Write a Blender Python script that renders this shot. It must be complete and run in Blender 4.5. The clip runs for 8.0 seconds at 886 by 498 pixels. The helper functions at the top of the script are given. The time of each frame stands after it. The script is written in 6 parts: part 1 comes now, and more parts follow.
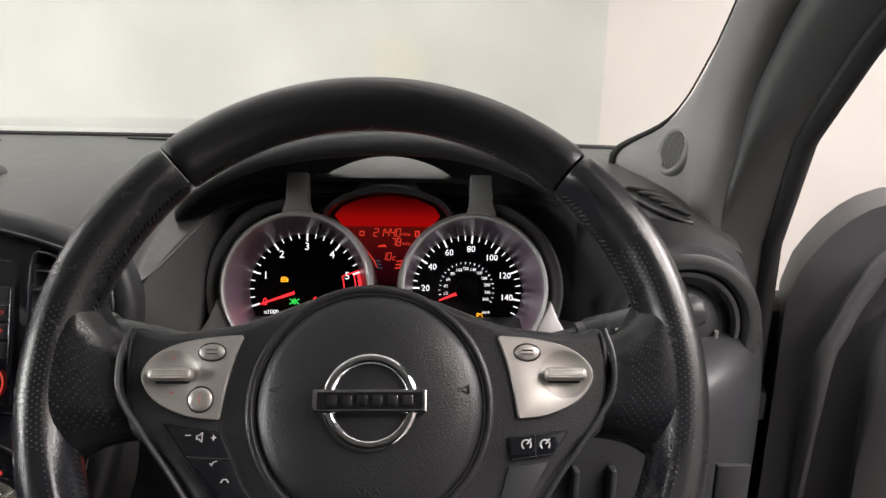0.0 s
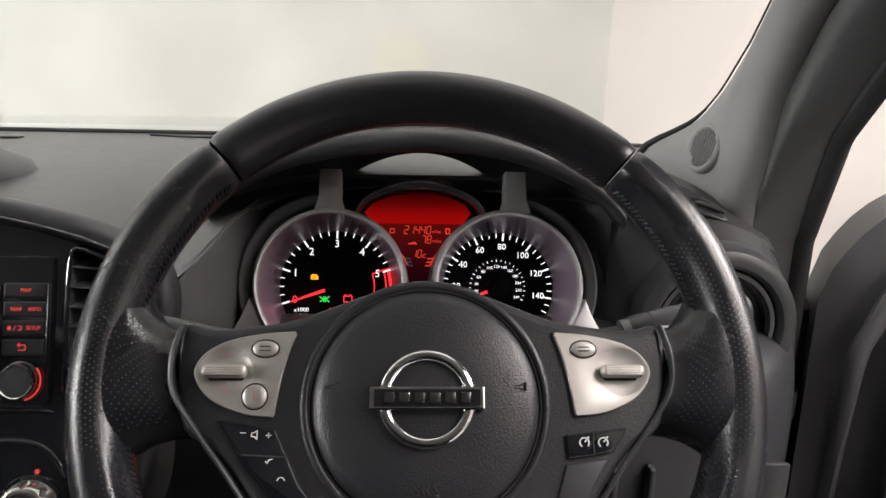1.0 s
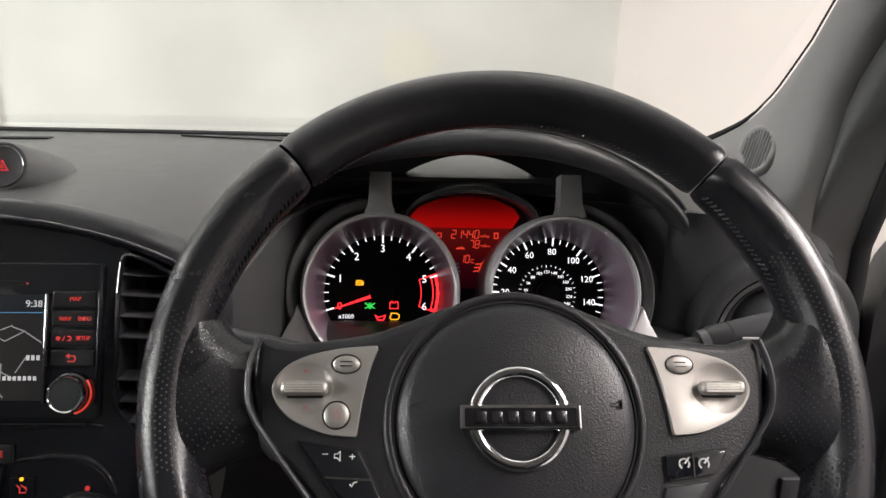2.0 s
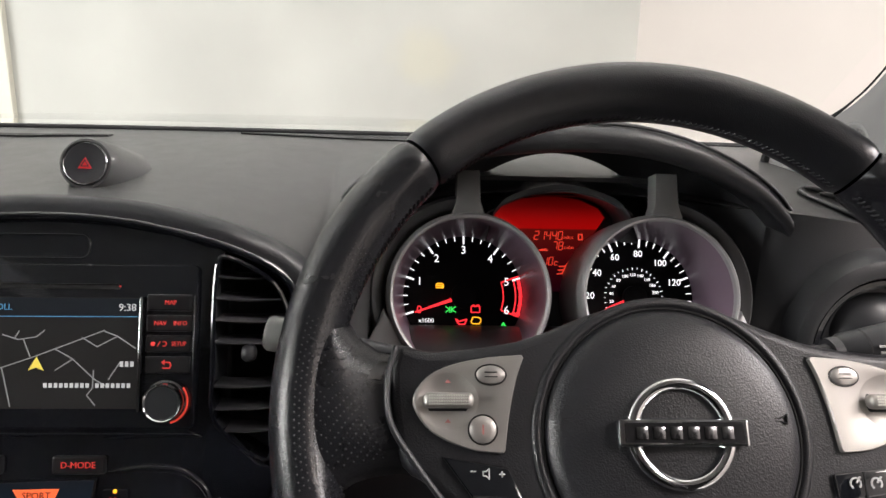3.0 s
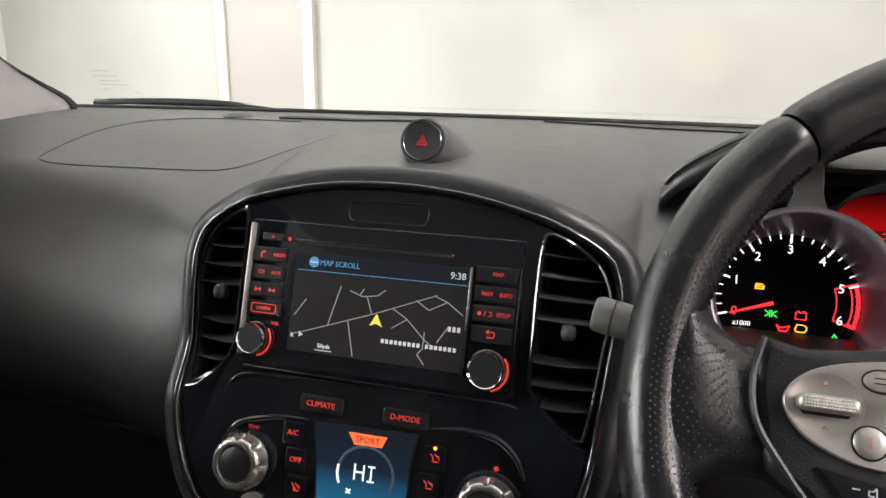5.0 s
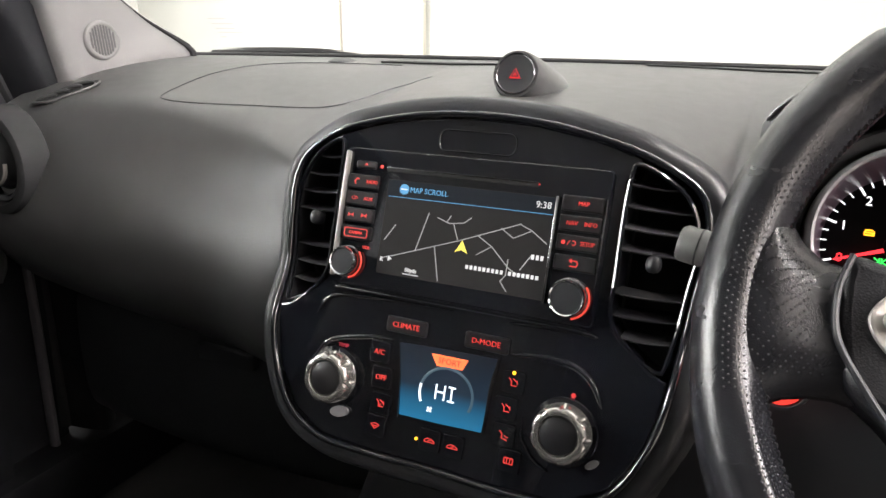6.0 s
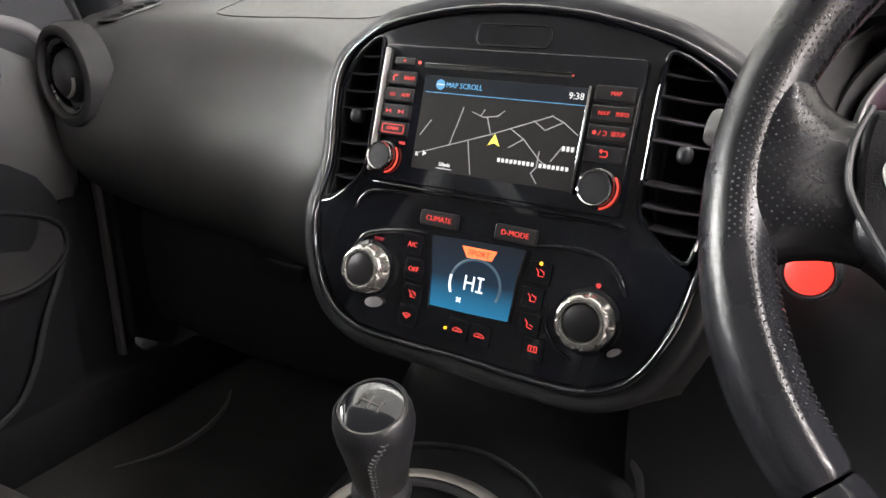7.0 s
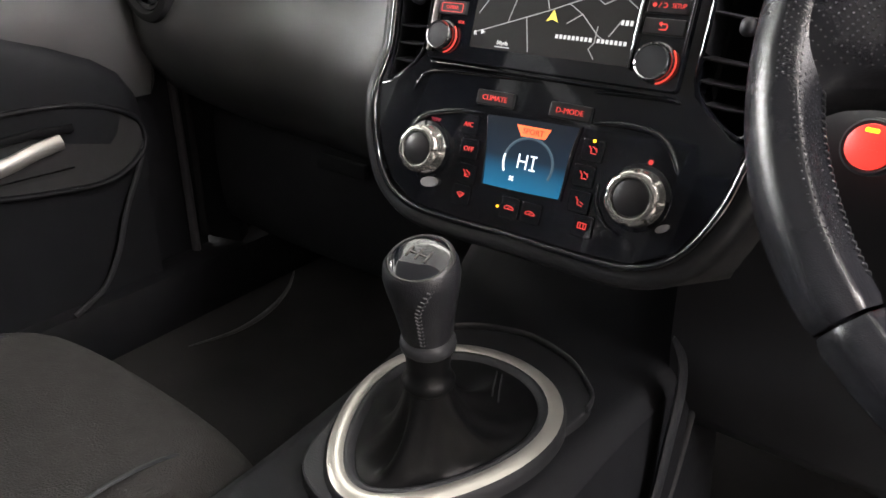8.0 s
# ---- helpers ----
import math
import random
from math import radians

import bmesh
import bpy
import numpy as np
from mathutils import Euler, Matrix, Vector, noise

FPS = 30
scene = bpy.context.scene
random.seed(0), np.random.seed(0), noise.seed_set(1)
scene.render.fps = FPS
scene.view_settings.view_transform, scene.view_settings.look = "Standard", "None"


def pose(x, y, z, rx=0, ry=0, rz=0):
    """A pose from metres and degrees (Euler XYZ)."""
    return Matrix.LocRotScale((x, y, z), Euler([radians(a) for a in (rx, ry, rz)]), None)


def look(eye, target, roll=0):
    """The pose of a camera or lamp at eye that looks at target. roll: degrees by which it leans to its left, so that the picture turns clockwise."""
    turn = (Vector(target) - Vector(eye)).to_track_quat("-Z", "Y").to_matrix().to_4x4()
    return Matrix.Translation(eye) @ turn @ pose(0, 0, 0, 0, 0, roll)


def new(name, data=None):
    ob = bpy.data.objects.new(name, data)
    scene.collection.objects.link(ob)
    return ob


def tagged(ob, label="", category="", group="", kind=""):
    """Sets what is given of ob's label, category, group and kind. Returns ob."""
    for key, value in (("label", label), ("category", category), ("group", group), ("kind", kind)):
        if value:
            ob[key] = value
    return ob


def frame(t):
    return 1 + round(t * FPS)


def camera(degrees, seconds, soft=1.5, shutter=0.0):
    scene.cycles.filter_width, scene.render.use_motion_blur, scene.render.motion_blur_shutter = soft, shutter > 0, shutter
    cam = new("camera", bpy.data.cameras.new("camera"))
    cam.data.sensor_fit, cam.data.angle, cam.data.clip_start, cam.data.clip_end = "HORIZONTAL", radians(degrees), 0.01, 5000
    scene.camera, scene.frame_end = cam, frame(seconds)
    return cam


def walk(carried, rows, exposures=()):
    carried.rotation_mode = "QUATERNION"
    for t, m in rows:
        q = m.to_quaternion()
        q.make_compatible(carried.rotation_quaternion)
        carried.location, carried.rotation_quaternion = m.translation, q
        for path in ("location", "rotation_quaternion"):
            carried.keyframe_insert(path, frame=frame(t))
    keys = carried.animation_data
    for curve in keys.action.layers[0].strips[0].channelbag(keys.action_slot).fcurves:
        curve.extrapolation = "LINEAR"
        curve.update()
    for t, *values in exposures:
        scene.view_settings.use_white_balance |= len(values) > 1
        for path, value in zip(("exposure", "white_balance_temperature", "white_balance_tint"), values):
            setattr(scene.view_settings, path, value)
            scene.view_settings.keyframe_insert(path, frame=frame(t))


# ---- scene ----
cam = camera(63.5, 8.0)
PATH = [
    (0, (0.0694, 0.0350, 1.1814), (0.1854, 1.9690, 0.6836), 1.39),
    (0.5, (0.0544, 0.0390, 1.1791), (0.1715, 1.9710, 0.6793), 1.39),
    (1, (0.0375, 0.0410, 1.1767), (0.1574, 1.9740, 0.6800), 1.49),
    (2.5, (-0.0425, 0.0820, 1.1741), (0.0815, 2.0140, 0.6745), 1.59),
    (3, (-0.0794, 0.0940, 1.1684), (0.0266, 2.0280, 0.6704), 1.59),
    (3.5, (-0.1083, 0.1020, 1.1638), (-0.0704, 2.0390, 0.6675), 1.39),
    (4, (-0.1273, 0.1060, 1.1604), (-0.2453, 2.0400, 0.6639), 1.18),
    (4.5, (-0.1362, 0.0970, 1.1592), (-0.4792, 2.0030, 0.6582), 0.97),
    (5, (-0.1331, 0.0940, 1.1513), (-0.7020, 1.9430, 0.6448), 0.73),
    (6.5, (-0.0992, 0.0780, 1.1070), (-1.0023, 1.7390, 0.4557), 0.37),
    (7, (-0.0817, 0.0720, 1.0823), (-1.0447, 1.6760, 0.3768), 0.35),
    (7.5, (-0.0732, 0.0580, 1.0605), (-1.0595, 1.6070, 0.2685), 0.45),
    (8, (-0.0560, 0.0530, 1.0468), (-1.1326, 1.4940, 0.1720), 0.02),
]
walk(cam, [(t, look(eye, target, roll)) for t, eye, target, roll in PATH], exposures=[(0, 0.0), (4.5, 0.05), (6.5, 0.94), (7.2, 0.95), (8, 0.84)])

# ---- light ----
world = bpy.data.worlds.new("world")
scene.world = world
world.use_nodes = True
world.node_tree.nodes["Background"].inputs[0].default_value = (0.9, 0.93, 1.0, 1)
world.node_tree.nodes["Background"].inputs[1].default_value = 0.05


def area_lamp(name, x, y, z, sx, sy, watts, rx=0, ry=0, colour=(1.0, 0.965, 0.93)):
    data = bpy.data.lights.new(name, "AREA")
    data.shape, data.size, data.size_y, data.energy, data.color = "RECTANGLE", sx, sy, watts, colour
    ob = new(name, data)
    ob.matrix_basis = pose(x, y, z, rx, ry, 0)
    return ob


# strip lights under the ceiling of the studio bay
area_lamp("strip_light", -2.0, 2.9, 2.93, 0.5, 2.6, 6)
area_lamp("strip_light", -0.2, 2.0, 2.93, 3.0, 0.4, 13)
area_lamp("strip_light", 1.75, -0.3, 2.93, 0.5, 1.8, 110, colour=(1.0, 0.92, 0.885))
area_lamp("strip_light", -0.4, -2.9, 2.93, 3.2, 0.5, 8)
# added fill lamps beside both side walls, standing in for unseen sources
area_lamp("fill_light", 1.88, 0.40, 2.02, 0.55, 1.0, 46, ry=90, colour=(1.0, 0.94, 0.95))
area_lamp("fill_light", -5.0, 0.0, 2.2, 1.5, 4.6, 325, ry=-90, colour=(1.0, 0.98, 0.965))

# ---- materials ----
MATS = {}


def material(name, colour, rough=0.5, metal=0.0, grain=0.0, grain_size=900.0, spread=0.12, mottle=6.0, coat=0.0, spec=0.5, wear=0.0):
    """A surface with large soft mottling, uneven gloss and a fine grain in the relief."""
    if name in MATS:
        return MATS[name]
    m = bpy.data.materials.new(name)
    m.use_nodes = True
    nt = m.node_tree
    b = nt.nodes["Principled BSDF"]
    b.inputs["Metallic"].default_value = metal
    b.inputs["Specular IOR Level"].default_value = spec
    b.inputs["Coat Weight"].default_value = coat
    b.inputs["Coat Roughness"].default_value = 0.04
    co = nt.nodes.new("ShaderNodeTexCoord")
    big = nt.nodes.new("ShaderNodeTexNoise")
    big.inputs["Scale"].default_value, big.inputs["Detail"].default_value = mottle, 6
    nt.links.new(co.outputs["Object"], big.inputs["Vector"])
    ramp = nt.nodes.new("ShaderNodeMapRange")
    ramp.inputs["From Min"].default_value, ramp.inputs["From Max"].default_value = 0.3, 0.7
    ramp.inputs["To Min"].default_value, ramp.inputs["To Max"].default_value = 1 - spread, 1 + spread
    nt.links.new(big.outputs["Fac"], ramp.inputs["Value"])
    mul = nt.nodes.new("ShaderNodeVectorMath")
    mul.operation = "SCALE"
    mul.inputs[0].default_value = colour
    nt.links.new(ramp.outputs[0], mul.inputs["Scale"])
    nt.links.new(mul.outputs[0], b.inputs["Base Color"])
    fine = nt.nodes.new("ShaderNodeTexNoise")
    fine.inputs["Scale"].default_value, fine.inputs["Detail"].default_value = 60.0, 4
    nt.links.new(co.outputs["Object"], fine.inputs["Vector"])
    rr = nt.nodes.new("ShaderNodeMapRange")
    rr.inputs["From Min"].default_value, rr.inputs["From Max"].default_value = 0.3, 0.7
    rr.inputs["To Min"].default_value, rr.inputs["To Max"].default_value = max(0.02, rough * (1 - 0.05 - wear)), min(1, rough * (1.05 + wear))
    nt.links.new(fine.outputs["Fac"], rr.inputs["Value"])
    nt.links.new(rr.outputs[0], b.inputs["Roughness"])
    if grain:
        vor = nt.nodes.new("ShaderNodeTexVoronoi")
        vor.feature = "SMOOTH_F1"
        vor.inputs["Scale"].default_value = grain_size
        nt.links.new(co.outputs["Object"], vor.inputs["Vector"])
        bump = nt.nodes.new("ShaderNodeBump")
        bump.inputs["Strength"].default_value, bump.inputs["Distance"].default_value = grain, 0.0012
        nt.links.new(vor.outputs["Distance"], bump.inputs["Height"])
        nt.links.new(bump.outputs[0], b.inputs["Normal"])
    MATS[name] = m
    return m


def glow(name, colour, strength, spec=0.5):
    """Something lit from behind: lettering, lamps and screens."""
    if name in MATS:
        return MATS[name]
    m = bpy.data.materials.new(name)
    m.use_nodes = True
    b = m.node_tree.nodes["Principled BSDF"]
    b.inputs["Base Color"].default_value = (*[0.3 * c for c in colour], 1)
    b.inputs["Roughness"].default_value = 0.4
    b.inputs["Specular IOR Level"].default_value = spec
    b.inputs["Emission Color"].default_value = (*colour, 1)
    b.inputs["Emission Strength"].default_value = strength
    MATS[name] = m
    return m


def gradient_glow(name, axis, lo, hi, stops, strength, rough=0.3):
    """A lit panel whose colour runs along one of its own axes."""
    m = bpy.data.materials.new(name)
    m.use_nodes = True
    nt = m.node_tree
    b = nt.nodes["Principled BSDF"]
    co = nt.nodes.new("ShaderNodeTexCoord")
    sep = nt.nodes.new("ShaderNodeSeparateXYZ")
    mr = nt.nodes.new("ShaderNodeMapRange")
    mr.inputs["From Min"].default_value, mr.inputs["From Max"].default_value = lo, hi
    ramp = nt.nodes.new("ShaderNodeValToRGB")
    nt.links.new(co.outputs["Object"], sep.inputs[0])
    nt.links.new(sep.outputs[axis], mr.inputs["Value"])
    nt.links.new(mr.outputs[0], ramp.inputs["Fac"])
    e = ramp.color_ramp.elements
    e[0].position, e[0].color = stops[0][0], (*stops[0][1], 1)
    e[1].position, e[1].color = stops[-1][0], (*stops[-1][1], 1)
    for p, c in stops[1:-1]:
        k = e.new(p)
        k.color = (*c, 1)
    nt.links.new(ramp.outputs[0], b.inputs["Emission Color"])
    b.inputs["Emission Strength"].default_value = strength
    b.inputs["Base Color"].default_value = (0.006, 0.006, 0.007, 1)
    b.inputs["Specular IOR Level"].default_value = 0.12
    b.inputs["Roughness"].default_value = rough
    MATS[name] = m
    return m


def glass(name, tint=(0.97, 0.99, 0.98)):
    m = bpy.data.materials.new(name)
    m.use_nodes = True
    b = m.node_tree.nodes["Principled BSDF"]
    b.inputs["Base Color"].default_value = (*tint, 1)
    b.inputs["Transmission Weight"].default_value = 1.0
    b.inputs["Roughness"].default_value = 0.0
    b.inputs["IOR"].default_value = 1.01
    MATS[name] = m
    return m


M_DASH = material("soft_dash_plastic", (0.046, 0.0465, 0.0475), 0.42, grain=0.12, grain_size=1400, spread=0.08, mottle=4)
M_HARD = material("hard_dark_plastic", (0.023, 0.0240, 0.0265), 0.42, grain=0.15, grain_size=1100, spread=0.1)
M_BLACK = material("black_plastic", (0.026, 0.027, 0.030), 0.40, spread=0.15, spec=0.35)
M_SLAT = material("slat_plastic", (0.042, 0.042, 0.045), 0.35, spread=0.1)
M_PIANO = material("piano_black", (0.0075, 0.0085, 0.0115), 0.06, coat=1.0, spread=0.2, mottle=12)
M_LEATHER = material("black_leather", (0.0135, 0.0138, 0.0165), 0.30, grain=0.14, grain_size=1500, spread=0.06, mottle=14, wear=0.0)
M_WORN = material("worn_leather", (0.013, 0.0134, 0.016), 0.26, grain=0.11, grain_size=1800, spread=0.08, mottle=20, wear=0.01)
M_LOWER = material("lower_trim", (0.022, 0.0228, 0.025), 0.58, grain=0.15, grain_size=1100, spread=0.12, spec=0.2)
# trim darkened in its colour for the shade low and on the passenger side
M_TRIM_SHADED = material("shaded_trim", (0.0090, 0.0095, 0.0112), 0.62, grain=0.15, grain_size=1100, spread=0.12, spec=0.18)
# door card with the light of the open driver side put into its colour
M_CARD_LIT = material("door_card_lit", (0.078, 0.075, 0.082), 0.5, grain=0.12, grain_size=1100, spread=0.08)
M_BACK = material("dark_back_wall", (0.10, 0.10, 0.105), 0.5, spread=0.1, mottle=2)
M_PAD = material("airbag_cover", (0.0165, 0.0168, 0.0195), 0.36, grain=0.20, grain_size=1250, spread=0.12, spec=0.42)
M_SILVER = material("satin_silver", (0.37, 0.355, 0.335), 0.46, metal=0.75, spread=0.06, mottle=9)
M_RING = material("bright_silver", (0.56, 0.545, 0.50), 0.30, metal=0.7, spread=0.05, mottle=9)
M_BEZEL = material("bezel_silver", (0.40, 0.395, 0.40), 0.52, metal=0.6, spread=0.06)
M_DIAL = material("bright_dial_metal", (0.72, 0.70, 0.66), 0.22, metal=0.9, spread=0.08, mottle=12)
M_CHROME = material("chrome", (0.75, 0.76, 0.78), 0.08, metal=1.0, spread=0.05)
M_DARKMETAL = material("dark_chrome", (0.2, 0.2, 0.21), 0.2, metal=1.0, spread=0.1)
M_PILLAR = material("pillar_trim", (0.130, 0.129, 0.127), 0.7, grain=0.1, grain_size=1300, spread=0.06)
M_CLOTH = material("seat_cloth", (0.019, 0.0175, 0.0165), 0.9, grain=0.6, grain_size=600, spread=0.15, mottle=10)
M_CARPET = material("carpet", (0.032, 0.0315, 0.0315), 0.98, grain=0.5, grain_size=500, spread=0.2, spec=0.05)
M_RUBBER = material("rubber", (0.021, 0.021, 0.022), 0.7, spread=0.1, spec=0.2)
M_HEADLINER = material("headliner", (0.56, 0.55, 0.535), 0.95, grain=0.3, grain_size=700, spread=0.05)
M_PAINT = material("car_paint", (0.05, 0.05, 0.055), 0.2, metal=0.3, coat=1.0, spread=0.05)
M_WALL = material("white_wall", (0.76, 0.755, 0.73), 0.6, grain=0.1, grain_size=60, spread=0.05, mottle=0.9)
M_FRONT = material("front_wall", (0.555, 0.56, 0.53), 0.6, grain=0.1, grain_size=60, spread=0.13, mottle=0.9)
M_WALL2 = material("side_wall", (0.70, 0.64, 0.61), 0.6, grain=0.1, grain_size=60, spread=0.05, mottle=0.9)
M_PANEL = material("grey_wall_panel", (0.51, 0.485, 0.455), 0.55, spread=0.05, mottle=1.2)
M_POST = material("cream_post", (0.72, 0.70, 0.62), 0.4, spread=0.03, mottle=2)
M_FLOOR = material("bay_floor", (0.5, 0.5, 0.49), 0.35, spread=0.1, mottle=2)
M_GLASS = glass("clear_glass")
M_SMOKE = material("dial_cup", (0.175, 0.122, 0.165), 0.32, spread=0.1)
M_FACE = material("dial_face", (0.006, 0.006, 0.007), 0.5, spread=0.1, spec=0.12)
M_REDPRINT = material("faint_red_print", (0.42, 0.16, 0.15), 0.5, spread=0.05)
M_BUTTON = material("button_black", (0.015, 0.015, 0.0165), 0.3, spread=0.1)
G_WHITE = glow("dial_white", (1.0, 0.97, 1.0), 1.3)
G_RED = glow("dial_red", (1.0, 0.03, 0.04), 1.5)
G_LABEL = glow("label_red", (1.0, 0.07, 0.06), 0.40)
G_AMBER = glow("lamp_amber", (1.0, 0.42, 0.02), 1.6)
G_GREEN = glow("lamp_green", (0.05, 0.9, 0.12), 0.9)
G_LCDRED = glow("lcd_red", (1.0, 0.06, 0.03), 0.75)
G_ROAD = glow("map_road", (0.5, 0.5, 0.5), 0.30)
G_TEXT = glow("map_text", (0.9, 0.9, 0.9), 0.42)
G_BLUE = glow("map_blue", (0.12, 0.42, 0.75), 0.36)
G_YELLOW = glow("map_yellow", (1.0, 0.80, 0.12), 0.62)
G_MAPBG = glow("map_ground", (0.05, 0.047, 0.047), 0.15, 0.10)
G_MAPTOP = glow("map_header", (0.03, 0.035, 0.045), 0.16, 0.10)
G_ORANGE = glow("sport_orange", (1.0, 0.16, 0.05), 1.0)
G_PALE = glow("pale_blue", (0.8, 0.9, 1.0), 1.0)
G_RING = glow("dim_ring", (0.05, 0.09, 0.12), 0.6)
G_START = glow("start_red", (1.0, 0.05, 0.035), 0.66)
G_KNOBRED = glow("knob_red", (1.0, 0.08, 0.05), 0.5)



def stain(m, centre, size, colour, amount):
    """A faint patch of another tint on a wall, with a soft outline of its own."""
    nt = m.node_tree
    b = nt.nodes["Principled BSDF"]
    old = b.inputs["Base Color"].links[0].from_socket
    co = nt.nodes.new("ShaderNodeTexCoord")
    mp = nt.nodes.new("ShaderNodeMapping")
    mp.vector_type = "POINT"
    mp.inputs["Location"].default_value = [-c / k for c, k in zip(centre, size)]
    mp.inputs["Scale"].default_value = [1 / k for k in size]
    warp = nt.nodes.new("ShaderNodeTexNoise")
    warp.inputs["Scale"].default_value = 9
    ln = nt.nodes.new("ShaderNodeVectorMath")
    ln.operation = "LENGTH"
    nt.links.new(co.outputs["Object"], mp.inputs["Vector"])
    nt.links.new(co.outputs["Object"], warp.inputs["Vector"])
    nt.links.new(mp.outputs[0], ln.inputs[0])
    plus = nt.nodes.new("ShaderNodeMath")
    plus.operation = "MULTIPLY_ADD"
    plus.inputs[1].default_value, plus.inputs[2].default_value = 0.9, -0.45
    nt.links.new(warp.outputs["Fac"], plus.inputs[0])
    tot = nt.nodes.new("ShaderNodeMath")
    tot.operation = "ADD"
    nt.links.new(ln.outputs["Value"], tot.inputs[0])
    nt.links.new(plus.outputs[0], tot.inputs[1])
    mr = nt.nodes.new("ShaderNodeMapRange")
    mr.interpolation_type = "SMOOTHSTEP"
    mr.inputs["From Min"].default_value, mr.inputs["From Max"].default_value = 0.35, 1.15
    mr.inputs["To Min"].default_value, mr.inputs["To Max"].default_value = amount, 0.0
    nt.links.new(tot.outputs[0], mr.inputs["Value"])
    mix = nt.nodes.new("ShaderNodeMix")
    mix.data_type = "RGBA"
    mix.inputs[7].default_value = (*colour, 1)
    nt.links.new(mr.outputs[0], mix.inputs[0])
    nt.links.new(old, mix.inputs[6])
    nt.links.new(mix.outputs[2], b.inputs["Base Color"])


stain(M_FRONT, (0.03, 4.62, 1.21), (0.26, 1.0, 0.20), (0.62, 0.60, 0.48), 0.5)

# ---- building helpers ----
PLACE = {}


def thing(name, m, label, category, group="", kind=""):
    """An Empty at the base of a thing, which parents its parts."""
    ob = new(name)
    ob.empty_display_size = 0.02
    ob.matrix_basis = m
    PLACE[ob] = m.copy()
    return tagged(ob, label, category, group, kind)


def finish(name, bm, mat, smooth=40):
    bmesh.ops.recalc_face_normals(bm, faces=bm.faces)
    me = bpy.data.meshes.new(name)
    bm.to_mesh(me)
    bm.free()
    me.materials.append(mat)
    if smooth:
        me.shade_smooth()
        me.set_sharp_from_angle(angle=radians(smooth))
        for poly in me.polygons:
            if poly.loop_total > 8:
                for k in poly.loop_indices:
                    me.edges[me.loops[k].edge_index].use_edge_sharp = True
    return me


def part(name, bm, mat, parent=None, label="", smooth=40, world_space=False, kind=""):
    """One mesh object under a thing or a part; in the thing's own space, or in the world's."""
    if parent is not None and world_space:
        bm.transform(PLACE[parent].inverted())
    ob = new(name, finish(name, bm, mat, smooth))
    PLACE[ob] = PLACE[parent] if parent is not None else Matrix()
    if parent is not None:
        ob.parent = parent
    return tagged(ob, label=label, kind=kind)


def add(bm, other):
    me = bpy.data.meshes.new("tmp")
    other.to_mesh(me)
    other.free()
    bm.from_mesh(me)
    bpy.data.meshes.remove(me)
    return bm


def prism(poly, z0, z1, bevel=0.0, seg=2):
    """A flat outline with depth; its upper edges rounded."""
    bm = bmesh.new()
    vs = [bm.verts.new((x, y, z0)) for x, y in poly]
    f = bm.faces.new(vs)
    top = bmesh.ops.extrude_face_region(bm, geom=[f])["geom"]
    bmesh.ops.translate(bm, vec=(0, 0, z1 - z0), verts=[v for v in top if isinstance(v, bmesh.types.BMVert)])
    if bevel:
        edges = [e for e in bm.edges if all(abs(v.co.z - z1) < 1e-6 for v in e.verts)]
        bmesh.ops.bevel(bm, geom=edges, offset=bevel, segments=seg, profile=0.5, affect="EDGES", clamp_overlap=True)
    return bm


def block(cx, cy, cz, sx, sy, sz, bevel=0.0, seg=2):
    bm = bmesh.new()
    bmesh.ops.create_cube(bm, size=1, matrix=Matrix.LocRotScale((cx, cy, cz), None, (sx, sy, sz)))
    if bevel:
        bmesh.ops.bevel(bm, geom=bm.edges[:], offset=bevel, segments=seg, profile=0.5, affect="EDGES", clamp_overlap=True)
    return bm


def lathe(profile, n=48, centre=(0, 0, 0)):
    """A profile of (radius, height) turned round the z axis."""
    bm = bmesh.new()
    rings = []
    for r, z in profile:
        if r < 1e-6:
            rings.append([bm.verts.new((centre[0], centre[1], centre[2] + z))])
        else:
            rings.append([bm.verts.new((centre[0] + r * math.cos(a), centre[1] + r * math.sin(a), centre[2] + z)) for a in [2 * math.pi * k / n for k in range(n)]])
    for a, b in zip(rings, rings[1:]):
        for k in range(n):
            q = [a[k % len(a)], a[(k + 1) % len(a)], b[(k + 1) % len(b)], b[k % len(b)]]
            q = list(dict.fromkeys(q))
            if len(q) > 2:
                bm.faces.new(q)
    return bm


def sweep(points, rx, ry=None, n=10, closed=False, up=(0, 0, 1), taper=None):
    """A rounded section swept along points; up is the section's second axis."""
    ry = ry or rx
    pts = [Vector(p) for p in points]
    bm, rings, k = bmesh.new(), [], len(pts)
    for i, p in enumerate(pts):
        a = pts[(i - 1) % k] if closed or i else p
        b = pts[(i + 1) % k] if closed or i < k - 1 else p
        d = (b - a).normalized()
        u = Vector(up)
        s = d.cross(u)
        s = s.normalized() if s.length > 1e-6 else d.orthogonal().normalized()
        v = s.cross(d).normalized()
        f = taper[i] if taper else 1.0
        rings.append([bm.verts.new(p + f * (s * rx * math.cos(t) + v * ry * math.sin(t))) for t in [2 * math.pi * j / n for j in range(n)]])
    for i in range(k if closed else k - 1):
        a, b = rings[i], rings[(i + 1) % k]
        for j in range(n):
            bm.faces.new((a[j], a[(j + 1) % n], b[(j + 1) % n], b[j]))
    if not closed:
        bm.faces.new(rings[0])
        bm.faces.new(rings[-1])
    return bm


